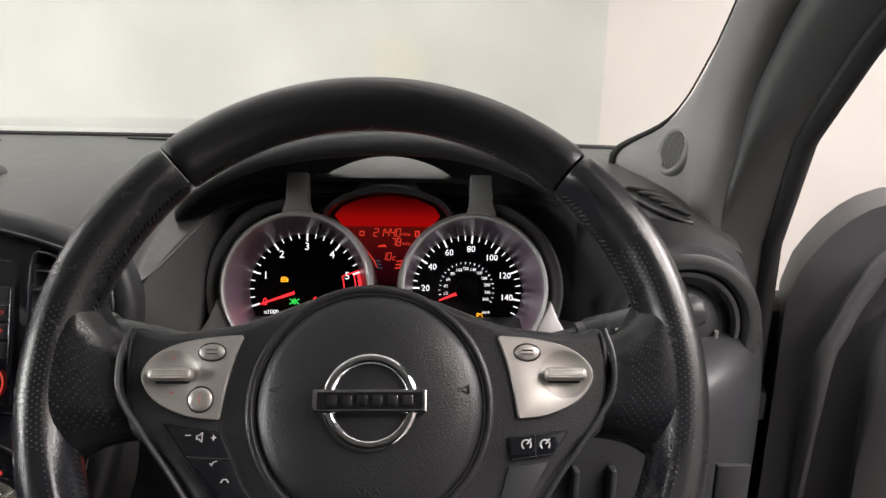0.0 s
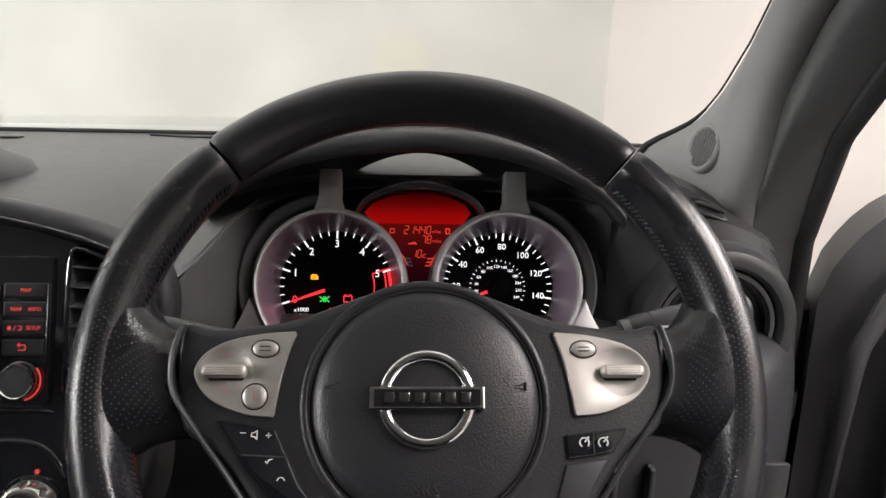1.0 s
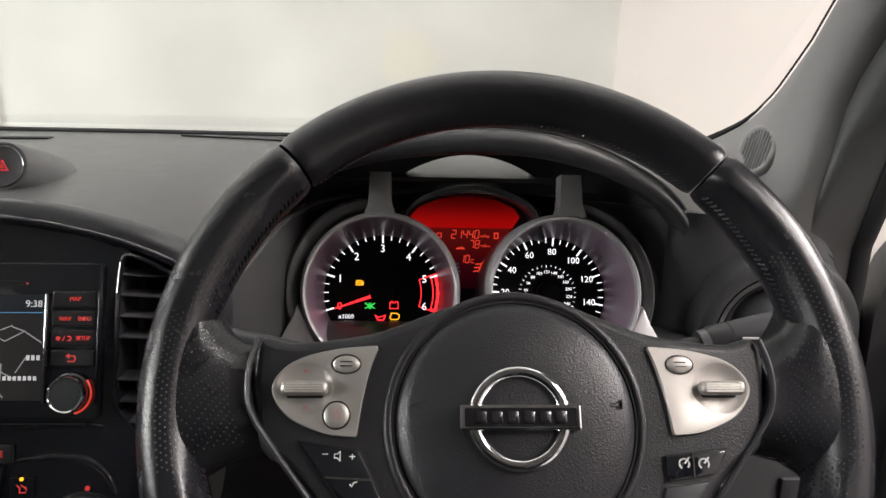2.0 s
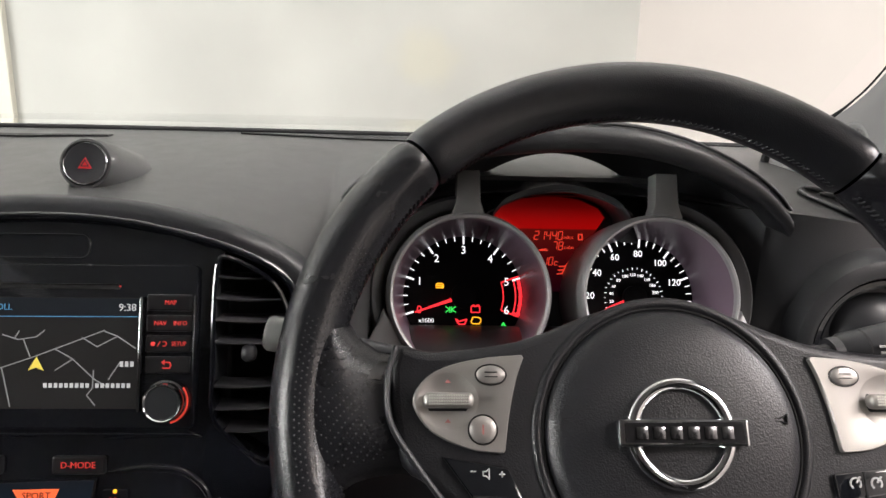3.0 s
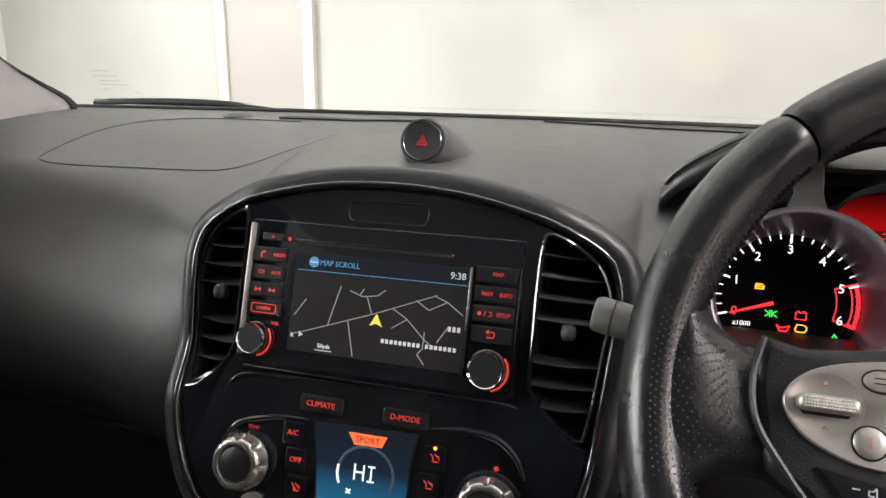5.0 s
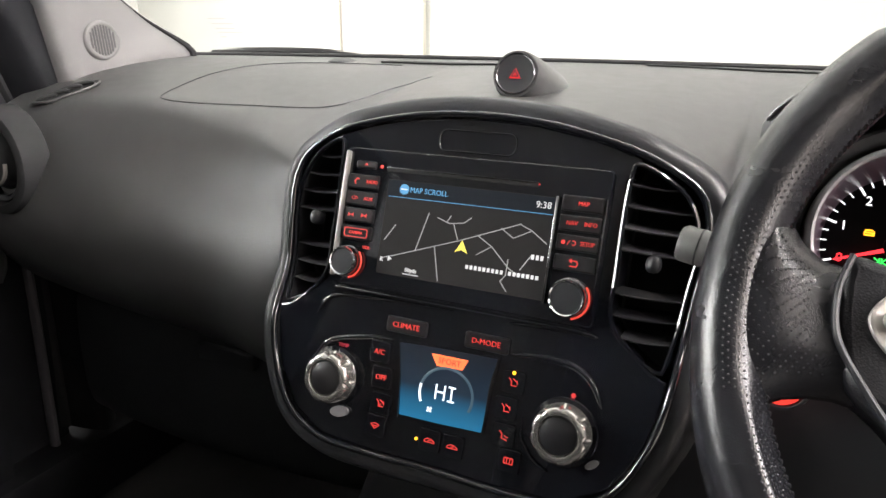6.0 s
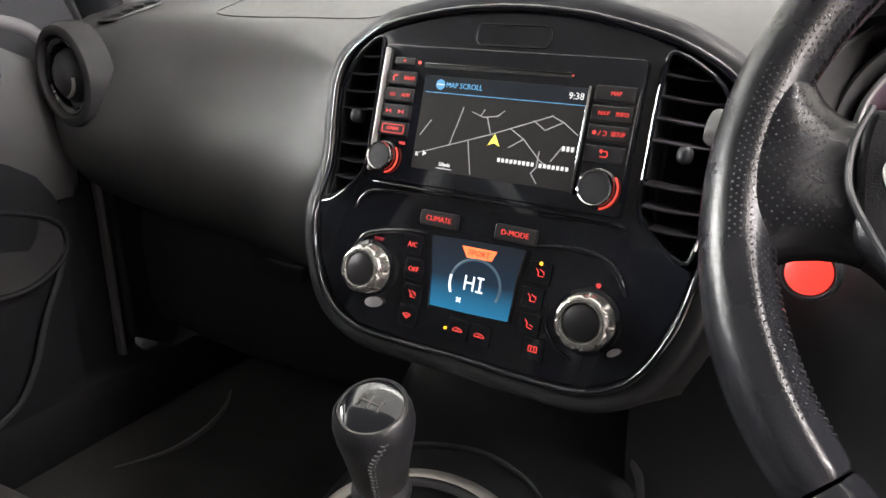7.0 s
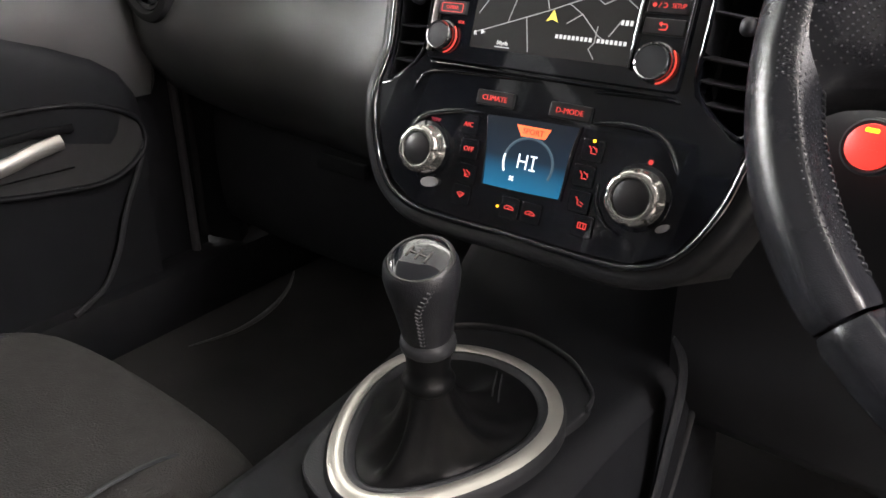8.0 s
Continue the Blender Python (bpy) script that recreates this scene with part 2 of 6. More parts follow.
def sheet(grid, thick=0.0, away=None):
    """A surface through a grid of points; with thick, a closed shell whose back is shifted by away."""
    bm = bmesh.new()
    rows = [[bm.verts.new(p) for p in row] for row in grid]
    for a, b in zip(rows, rows[1:]):
        for k in range(len(a) - 1):
            bm.faces.new((a[k], a[k + 1], b[k + 1], b[k]))
    if away:
        back = [[bm.verts.new(Vector(p) + Vector(away)) for p in row] for row in grid]
        for a, b in zip(back, back[1:]):
            for k in range(len(a) - 1):
                bm.faces.new((a[k], b[k], b[k + 1], a[k + 1]))
        rim = lambda r: r[0] + [q[-1] for q in r[1:]] + r[-1][-2::-1] + [q[0] for q in r[-2:0:-1]]
        fa, ba = rim(rows), rim(back)
        for k in range(len(fa)):
            j = (k + 1) % len(fa)
            bm.faces.new((fa[k], ba[k], ba[j], fa[j]))
    return bm


def smooth_line(points, n=8, closed=False):
    """A smooth curve through points (2D or 3D)."""
    p = [np.array(q, float) for q in points]
    k, out = len(p), []
    for i in range(k if closed else k - 1):
        a, b, c, d = (p[(i + j) % k] if closed else p[min(max(i + j, 0), k - 1)] for j in (-1, 0, 1, 2))
        for s in range(n):
            t = s / n
            out.append(0.5 * (2 * b + (c - a) * t + (2 * a - 5 * b + 4 * c - d) * t * t + (3 * b - a - 3 * c + d) * t ** 3))
    if not closed:
        out.append(p[-1])
    return [tuple(q) for q in out]


def round_rect(x0, y0, x1, y1, r, n=5):
    out = []
    for cx, cy, a0 in ((x1 - r, y1 - r, 0), (x0 + r, y1 - r, 90), (x0 + r, y0 + r, 180), (x1 - r, y0 + r, 270)):
        out += [(cx + r * math.cos(radians(a0 + 90 * k / n)), cy + r * math.sin(radians(a0 + 90 * k / n))) for k in range(n + 1)]
    return out


def mirrored(half):
    """A closed outline from its right half, listed from bottom to top."""
    return list(half) + [(-x, y) for x, y in reversed(half) if abs(x) > 1e-6]


def lettering(name, body, size, x, y, z, mat, parent, turn=0.0, depth=0.0003, squeeze=1.0, align="CENTER"):
    """Raised letters in the built-in font."""
    cu = bpy.data.curves.new("letters", "FONT")
    cu.body, cu.size, cu.extrude, cu.resolution_u = body, size, depth, 2
    cu.align_x, cu.align_y = align, "CENTER"
    tmp = new("letters", cu)
    me = bpy.data.meshes.new_from_object(tmp.evaluated_get(bpy.context.evaluated_depsgraph_get()))
    bpy.data.objects.remove(tmp)
    bpy.data.curves.remove(cu)
    me.transform(pose(x, y, z, 0, 0, turn) @ Matrix.Diagonal((squeeze, 1, 1, 1)))
    me.materials.clear()
    me.materials.append(mat)
    me.name = name
    ob = new(name, me)
    ob.parent = parent
    PLACE[ob] = PLACE[parent]
    return ob


def leaned(x, y, z, tilt, roll=0.0):
    """The pose of an upright panel whose top leans ahead by tilt; its own z faces the driver."""
    return pose(x, y, z, 90 - tilt, 0, 0) @ pose(0, 0, 0, 0, 0, roll)


def disc_poly(cx, cy, r, n=24, a0=0, a1=360):
    full = a1 - a0 >= 360
    return [(cx + r * math.cos(radians(a0 + (a1 - a0) * k / (n if full else n - 1))), cy + r * math.sin(radians(a0 + (a1 - a0) * k / (n if full else n - 1)))) for k in range(n)]


def stroke(points, width, z0, z1):
    """Straight strips of a width along a flat line of points, as thin solids."""
    bm = bmesh.new()
    for (ax, ay), (bx, by) in zip(points, points[1:]):
        d = Vector((bx - ax, by - ay)).normalized()
        n = Vector((-d.y, d.x)) * width / 2
        e = d * width * 0.3
        add(bm, prism([(ax - e.x + n.x, ay - e.y + n.y), (ax - e.x - n.x, ay - e.y - n.y), (bx + e.x - n.x, by + e.y - n.y), (bx + e.x + n.x, by + e.y + n.y)], z0, z1))
    return bm

# ---- the studio bay ----
ground = part("ground", prism([(-9, -9), (9, -9), (9, 9), (-9, 9)], -0.1, 0.0), M_FLOOR, smooth=0)
tagged(ground, "smooth pale grey painted bay floor", "floor", kind="structure")
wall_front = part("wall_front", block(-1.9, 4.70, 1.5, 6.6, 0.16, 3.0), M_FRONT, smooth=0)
tagged(wall_front, "cream white painted wall behind the windscreen", "wall", kind="structure")
part("wall_panel", block(-2.81, 4.608, 1.5, 0.67, 0.03, 3.0, 0.004), M_PANEL, wall_front, smooth=0)
for x in (-2.475, -3.145):
    part("post", block(x, 4.60, 1.5, 0.08, 0.06, 3.0, 0.006), M_POST, wall_front, "cream vertical post", smooth=0)
wall_right = part("wall_right", prism([(1.33, 4.62), (1.42, 4.78), (2.75, -4.0), (2.6, -4.0)], 0.0, 3.0), M_WALL2, smooth=0)
tagged(wall_right, "pale pinkish grey side wall", "wall", kind="structure")
wall_left = part("wall_left", block(-5.2, 0.35, 1.5, 0.16, 8.7, 3.0), M_WALL, smooth=0)
tagged(wall_left, "cream white side wall", "wall", kind="structure")
# unseen closing wall, kept dark so that gloss trim reflects little from behind
wall_back = part("wall_back", block(-1.2, -4.08, 1.5, 8.0, 0.16, 3.0), M_BACK, smooth=0)
tagged(wall_back, "dark grey unseen wall closing the bay", "wall", kind="structure")
ceiling = part("ceiling", block(-1.2, 0.35, 3.06, 8.2, 9.0, 0.1), M_WALL, smooth=0)
tagged(ceiling, "white ceiling of the bay", "ceiling", kind="structure")

# ---- the car's shell ----
AX = -0.3225        # the car's middle plane
shell = thing("car_shell", pose(AX, 0.0, 0.3), "dark painted car body shell with pale headliner", "car body", kind="structure")


def at_shell(bm, name, mat, label="", smooth=40):
    return part(name, bm, mat, shell, label, smooth, True)


def both(fn):
    for side in (1, -1):
        fn(side)


ROOF = [(AX + u * 0.66, y, 1.50 - 0.05 * u * u - 0.03 * (y - -0.5) ** 2) for y in np.linspace(0.36, -1.35, 9) for u in np.linspace(-1, 1, 11)]
roof_grid = [ROOF[i * 11:(i + 1) * 11] for i in range(9)]
at_shell(sheet(roof_grid, away=(0, 0, 0.03)), "roof", M_HEADLINER, "pale grey cloth headliner")
skin = [[(x, y, z + 0.034) for x, y, z in row] for row in roof_grid]
at_shell(sheet(skin, away=(0, 0, 0.006)), "roof_skin", M_PAINT, "dark painted roof skin")
at_shell(block(AX, 0.0, 0.37, 1.46, 2.9, 0.04), "floor_pan", M_CARPET, "black carpeted floor")
at_shell(block(AX, -1.4, 0.93, 1.46, 0.04, 1.1), "rear_bulkhead", M_CARPET)
at_shell(block(AX, 1.0, 0.72, 1.46, 0.03, 0.68), "front_bulkhead", M_CARPET)
both(lambda s: at_shell(block(AX + s * 0.77, 0.0, 0.42, 0.1, 2.9, 0.14, 0.02), "sill", M_TRIM_SHADED))
# unseen pillars, made wide and dark to block window reflections in the gloss panel
both(lambda s: at_shell(block(AX + s * 0.74, -0.34, 1.0, 0.1, 0.28, 1.0, 0.03), "b_pillar", M_CARPET))
at_shell(sheet([[(AX + s * 0.80, y, z) for y in (-1.38, -0.72)] for s in (-1,) for z in (0.45, 1.46)], away=(0.04, 0, 0)), "rear_quarter", M_HARD)
both(lambda s: at_shell(block(AX + s * 0.82, 0.80, 0.62, 0.09, 0.08, 0.62, 0.012), "hinge_pillar", M_RUBBER, "dark hinge pillar"))
at_shell(sheet([[(AX + 0.80, y, z) for y in (-1.38, -0.72)] for z in (0.45, 1.46)], away=(-0.04, 0, 0)), "rear_quarter", M_HARD)

both(lambda s: at_shell(block(AX + s * 0.79, 0.885, 0.64, 0.03, 0.24, 0.44, 0.01), "kick_panel", M_CARPET))
# bonnet and scuttle beyond the glass
bonnet = [[(AX + x, y, 1.045 + 0.012 * (1 - (x / 0.75) ** 2) - 0.02 * (y - 1.08) ** 2 - 0.1 * max(0, y - 1.75) ** 1.5) for x in np.linspace(-0.72, 0.72, 25)] for y in np.linspace(1.09, 2.0, 10)]
at_shell(sheet(bonnet, away=(0, 0, -0.03)), "bonnet", M_PAINT, "dark glossy painted bonnet")
scuttle = [[(AX + x, y, z + 0.004 * (1 - (x / 0.74) ** 2)) for x in np.linspace(-0.74, 0.74, 25)] for y, z in ((1.0, 1.071), (1.03, 1.072), (1.06, 1.071), (1.085, 1.055))]
at_shell(sheet(scuttle, away=(0, 0, -0.03)), "scuttle", M_RUBBER, "black scuttle panel under the glass")

# windscreen
screen_grid = [[(AX + u * (0.735 - 0.09 * k), 1.045 - 0.04 * u * u - 0.68 * k, 1.082 + 0.39 * k + 0.012 * math.sin(math.pi * k)) for u in np.linspace(-1, 1, 13)] for k in np.linspace(0, 1, 9)]
windscreen = part("windscreen", sheet(screen_grid, away=(0, 0.004, 0.006)), M_GLASS)
windscreen.visible_shadow = False
tagged(windscreen, "clear raked windscreen glass over the dashboard", "windscreen", kind="structure")
# small printed notice on the glass, its writing too faint to read
for k, (x0, x1, z) in enumerate(((0.03, 0.09, 0.05), (0.022, 0.1, 0.04), (0.016, 0.085, 0.03), (0.012, 0.1, 0.022), (0.0, 0.02, 0.012), (0.088, 0.108, 0.006))):
    b = block((x0 + x1) * 0.27 - 0.925, 0.985 - 1.6 * z * 0.7, 1.098 + z * 0.7, (x1 - x0) * 0.54, 0.001, 0.0013)
    part("notice_bar", b, material("print_grey", (0.4, 0.4, 0.39), 0.8), windscreen, "faint grey print", 0)


def a_pillar(side):
    """Upholstered trim from the dash corner up along the windscreen's edge, with the door seal behind it."""
    cx = AX + side * 0.655
    th = thing("a_pillar", pose(cx, 0.8, 1.0), "pale grey moulded windscreen pillar trim with dark door seal", "pillar", kind="structure")
    rows, frame_rows = [], []
    ahead = 0.0 if side > 0 else 0.08
    EDGE_Z = (1.03, 1.085, 1.095, 1.106, 1.115, 1.131, 1.157, 1.203, 1.245, 1.47)
    for k in list(np.linspace(0, 0.3, 16)) + list(np.linspace(0.34, 1, 12)):
        zi = 1.03 + 0.44 * k
        inner = np.array((AX + side * np.interp(zi, EDGE_Z, (0.640, 0.643, 0.650, 0.668, 0.684, 0.6925, 0.694, 0.696, 0.698, 0.64)), np.interp(zi, EDGE_Z, (0.870, 0.865, 0.858, 0.850, 0.848, 0.824, 0.786, 0.739, 0.708, 0.40)) + ahead, zi))
        zm = 1.0 + 0.43 * k
        mid = np.array((AX + side * np.interp(zm, (1.0, 1.05, 1.16, 1.24, 1.43), (0.684, 0.684, 0.691, 0.690, 0.655)), np.interp(zm, (1.0, 1.05, 1.16, 1.24, 1.43), (0.725, 0.725, 0.708, 0.648, 0.30)) + 0.5 * ahead, zm))
        yo, zo = np.interp(k, (0, 0.25, 0.5, 1.0), (0.735, 0.69, 0.60, 0.18)), np.interp(k, (0, 0.25, 0.5, 1.0), (1.01, 1.12, 1.215, 1.42))
        outer = np.array((AX + side * np.interp(k, (0, 0.5, 1.0), (0.774, 0.764, 0.685)), yo, zo))
        bulge = np.array((-side * 0.004, -0.004, 0.002))
        turn = [mid + np.array((-side * 0.001, 0.040, 0.0)), mid + np.array((side * 0.004, 0.018, 0.0)), mid + np.array((side * 0.014, 0.004, 0.0)), mid + np.array((side * 0.032, 0.0, 0.0))]
        rows.append(smooth_line([inner, inner * 0.6 + turn[0] * 0.4 + bulge] + turn, 5))
        frame_rows.append(smooth_line([mid + np.array((side * 0.030, 0.0, 0.0)), (mid + outer) / 2 + np.array((-side * 0.004, 0, 0)), outer, outer + np.array((side * 0.008, 0.02, 0))], 4))
    part("trim", sheet(rows, away=(side * 0.02, 0.02, 0.006)), M_PILLAR, th, "pale grey grained trim", 60, True)
    low = [np.array(q) + np.array((0, 0, -0.5)) for q in frame_rows[0]]
    # shade where the trim turns away is put into the colour, deeper on the left
    part("door_frame_shaded", sheet([low] + frame_rows, away=(side * 0.02, 0.03, 0.0)), M_DASH if side > 0 else M_TRIM_SHADED, th, "door frame trim, coloured dark as if in shade", 60, True)
    seal = [np.array(q[8]) for q in frame_rows]
    seal = [seal[0] + np.array((0, 0.0, -0.5)), seal[0] + np.array((0, 0, -0.1))] + seal
    part("door_seal", sweep([tuple(q) for q in seal], 0.009, 0.011, 10, up=(side, 0, 0)), M_RUBBER, th, "black rubber door seal", world_space=True)
    edge = [Vector(r[0]) + Vector((-side * 0.001, 0.004, 0.001)) for r in rows]
    part("glass_edge_seal", sweep(edge, 0.0040, 0.0045, 8, up=(side, 0, 0), taper=[max(0.25, 1.3 - 0.16 * max(0, k - 6)) for k in range(len(edge))]), M_RUBBER, th, "black seal along the glass edge", world_space=True)
    # tweeter grille
    want = Vector((AX + side * 0.683, 0.786 + 0.5 * ahead, 1.100))
    i, j = min(((i, j) for i in range(1, len(rows) - 1) for j in range(1, len(rows[0]) - 1)), key=lambda q: (Vector(rows[q[0]][q[1]]) - want).length)
    n = (Vector(rows[i + 1][j]) - Vector(rows[i - 1][j])).cross(Vector(rows[i][j + 1]) - Vector(rows[i][j - 1])).normalized()
    n = n if n.x * side < 0 else -n
    c = Vector(rows[i][j]) + n * 0.003
    m = Matrix.Translation(c) @ n.to_track_quat("Z", "Y").to_matrix().to_4x4()
    ring = lathe([(0.0, 0.0005), (0.0190, 0.0005), (0.0205, 0.0018), (0.0222, 0.0020), (0.0245, 0.0005), (0.0260, -0.004), (0.0265, -0.010)], 36)
    m = m @ Matrix.Scale(1.1, 4)
    ring.transform(m)
    grille = part("tweeter", ring, M_PILLAR, th, "round tweeter with slotted grille", world_space=True)
    for k in range(9):
        x = -0.0160 + k * 0.0040
        h = math.sqrt(max(0.0, 0.0188 ** 2 - x * x))
        b = block(x, 0, 0.0008, 0.0022, 2 * h, 0.0010)
        b.transform(m)
        part("slot", b, M_DASH, grille, world_space=True, smooth=0)
    return th


both(a_pillar)


def car_door(side, angle):
    """A front door: inner panel with pull handle, and a framed window."""
    th = thing("car_door", pose(AX + side * 0.80, 0.74, 0.45, 0, 0, side * angle), "", "car door")
    s = side
    # own space: x outwards, y back along the closed door (negative), z up from the sill
    top = lambda a: float(np.interp(a, (0.0, 0.009, 0.02, 0.035, 0.054, 0.077, 0.15, 1.05), (0.50, 0.538, 0.558, 0.581, 0.60, 0.614, 0.625, 0.60)))
    grid = [[(s * (-0.02 - 0.03 * math.sin(math.pi * k) * (0.4 + 0.6 * math.sin(math.pi * j))), -1.04 * j, 0.02 + k * (top(1.04 * j) - 0.02)) for k in np.linspace(0, 1, 9)] for j in (0, 0.008, 0.018, 0.03, 0.045, 0.06, 0.08, 0.12, 0.2, 0.3, 0.4, 0.55, 0.7, 0.85, 1.0)]
    # both doors match in truth: driver side coloured as lit, passenger side as shaded
    part("inner_panel", sheet(grid, away=(s * 0.09, 0, 0)), M_CARD_LIT if s > 0 else M_TRIM_SHADED, th, "dark grained inner panel")
    fold = smooth_line([(-s * 0.030, -0.032, 0.02), (-s * 0.040, -0.034, 0.30), (-s * 0.044, -0.038, 0.444), (-s * 0.042, -0.048, 0.483), (-s * 0.036, -0.065, 0.527), (-s * 0.030, -0.10, 0.57), (-s * 0.024, -0.25, 0.60)], 6)
    part("panel_fold", sweep(fold, 0.007, 0.010, 10), M_CARD_LIT, th, "rounded panel edge")
    foot = 0.06 if s > 0 else 0.33
    card = [[(-s * (0.052 + 0.02 * math.sin(math.pi * k)), y, foot + k * (h - foot)) for k in np.linspace(0, 1, 7)] for y, h in ((-0.080, 0.40), (-0.079, 0.46), (-0.086, 0.50), (-0.10, 0.525), (-0.14, 0.545), (-0.3, 0.555), (-0.98, 0.54))]
    part("trim_card", sheet(card, away=(s * 0.02, 0, 0)), M_CARD_LIT if s > 0 else M_DASH, th, "grey door trim card", 60)
    frame_line = smooth_line([(0, -0.13, 0.60), (0, -0.20, 0.70), (0, -0.34, 0.84), (0, -0.55, 0.95), (0, -0.85, 0.98), (0, -1.04, 0.93), (0, -1.06, 0.58)], 6)
    part("window_frame", sweep(frame_line, 0.022, 0.026, 10, up=(1, 0, 0)), M_RUBBER, th, "black window frame")
    if s > 0:
        pull = smooth_line([(-s * 0.06, -0.06, 0.205), (-s * 0.10, -0.10, 0.225), (-s * 0.115, -0.22, 0.245), (-s * 0.10, -0.36, 0.265), (-s * 0.06, -0.42, 0.270)], 6)
        part("armrest_handle", sweep(pull, 0.02, 0.03, 12), M_HARD, th, "dark armrest pull")
        lever = smooth_line([(-s * 0.072, -0.10, 0.270), (-s * 0.09, -0.14, 0.278), (-s * 0.09, -0.22, 0.290), (-s * 0.074, -0.26, 0.290)], 5)
        part("door_handle", sweep(lever, 0.006, 0.011, 10), M_SILVER, th, "satin silver release lever")
        bowl = smooth_line([(-s * 0.075, -0.08, 0.270), (-s * 0.083, -0.20, 0.318), (-s * 0.075, -0.36, 0.310), (-s * 0.083, -0.20, 0.245)], 6, True)
        part("handle_cup", sweep(bowl, 0.008, 0.006, 8, closed=True), M_BLACK, th)
        pocket = smooth_line([(-s * 0.075, -0.06, 0.05), (-s * 0.095, -0.1, 0.13), (-s * 0.10, -0.3, 0.16), (-s * 0.10, -0.6, 0.15)], 6)
        part("pocket_lip", sweep(pocket, 0.012, 0.016, 10), M_LOWER, th)
    else:
        # padded bolster below the card, with an oval grip recess, lever and map pocket
        bolster = []
        for y, h in ((-0.115, 0.34), (-0.135, 0.372), (-0.172, 0.398), (-0.23, 0.424), (-0.285, 0.444), (-0.40, 0.462), (-0.60, 0.47), (-0.98, 0.47)):
            swell = min(1.0, (-0.10 - y) / 0.08)
            bolster.append(smooth_line([(0.050, y, h + 0.006), (0.062 + 0.008 * swell, y, h), (0.070 + 0.016 * swell, y, h - 0.030), (0.066 + 0.012 * swell, y, h - 0.12), (0.058 + 0.004 * swell, y, 0.19), (0.054, y, 0.04)], 4))
        part("bolster", sheet(bolster, away=(-0.02, 0, 0)), M_TRIM_SHADED, th, "dark padded door bolster", 70)
        oval_line = smooth_line([(-0.34, 0.352), (-0.245, 0.349), (-0.19, 0.339), (-0.140, 0.318), (-0.120, 0.292), (-0.130, 0.255), (-0.183, 0.228), (-0.26, 0.232), (-0.36, 0.250), (-0.46, 0.28), (-0.47, 0.33), (-0.42, 0.35)], 6, True)
        part("grip_rim", sweep([(0.082, y, z) for y, z in oval_line], 0.004, 0.006, 8, True, up=(1, 0, 0)), M_TRIM_SHADED, th, "rounded rim of the grip recess")
        cup = [[(0.080 - 0.004 * math.sin(math.pi * f), -0.29 + (y + 0.29) * f, 0.29 + (z - 0.29) * f) for y, z in oval_line + oval_line[:1]] for f in (1.0, 0.7, 0.35, 0.02)]
        part("grip_recess", sheet(cup), M_RUBBER, th, "black grip recess", 60)
        lever = smooth_line([(0.086, -0.40, 0.278), (0.090, -0.326, 0.287), (0.091, -0.285, 0.297), (0.088, -0.246, 0.302)], 5)
        part("door_handle", sweep(lever, 0.008, 0.011, 10), M_SILVER, th, "satin silver release lever")
        # near-black strip that stands in for the shade above the lever
        part("grip_shade_strip", sweep([(0.086, -0.33, 0.318), (0.086, -0.28, 0.320), (0.085, -0.225, 0.316)], 0.004, 0.006, 8), M_FACE, th)
        part("grip_trim", sweep(smooth_line([(0.086, -0.40, 0.262), (0.087, -0.33, 0.265), (0.086, -0.235, 0.262)], 5), 0.0012, 0.0014, 8), M_DARKMETAL, th, "thin bright trim")
        pocket = smooth_line([(0.082, -0.118, 0.279), (0.082, -0.140, 0.230), (0.082, -0.170, 0.176), (0.082, -0.198, 0.111), (0.082, -0.231, 0.066), (0.082, -0.281, 0.041)], 6)
        part("pocket_edge", sweep(pocket, 0.0035, 0.0045, 8), M_HARD, th, "rounded pocket edge")
    pane = [[(0.0, -0.06 - 0.98 * j, 0.58 + k * (0.36 * math.sin(math.pi * (0.10 + 0.62 * j)))) for k in (0, 1)] for j in np.linspace(0.04, 1, 9)]
    if s < 0:
        sail = prism([(0.0, 0.50), (0.0, 0.63), (-0.14, 0.80), (-0.30, 0.92), (-0.35, 0.62), (-0.17, 0.53)], -0.012, 0.012, 0.004)
        sail.transform(Matrix(((0, 0, 1, 0.02), (1, 0, 0, 0), (0, 1, 0, 0), (0, 0, 0, 1))))
        part("mirror_sail", sail, M_BLACK, th, "black triangular corner panel")
        trim_line = smooth_line([(0.064, -0.60, 0.470), (0.064, -0.44, 0.467), (0.064, -0.271, 0.466), (0.064, -0.22, 0.467), (0.064, -0.196, 0.468), (0.064, -0.182, 0.472), (0.064, -0.163, 0.492), (0.064, -0.154, 0.52), (0.060, -0.15, 0.555)], 6)
        part("trim_line", sweep(trim_line, 0.0016, 0.0016, 8), M_CHROME, th, "thin bright trim line")
    g = part("pane", sheet(pane, away=(s * 0.004, 0, 0)), M_GLASS, th)
    g.visible_shadow = False
    return th


driver_door = tagged(car_door(1, 66), "dark grey inner door panel standing open", "car door")
tagged(car_door(-1, 0), "dark grey closed door panel with silver lever", "car door")
part("check_strap", block(-0.005, 0.02, 0.384, 0.05, 0.03, 0.036, 0.006), M_HARD, driver_door, "dark door check bracket")

# ---- dashboard ----
TS, TC = math.sin(radians(18.3)), math.cos(radians(18.3))
SX, SY, SZ = -0.3225, 0.565, 1.013


def side_drop(u, v=0.0):
    """How far the stack's face turns away towards its sides."""
    f = min(1.0, max(0.0, (abs(u) - 0.108) / 0.06))
    g = min(1.0, max(0.0, (v + 0.135) / 0.06))
    return -0.016 * f * f * (3 - 2 * f) * g * g * (3 - 2 * g)


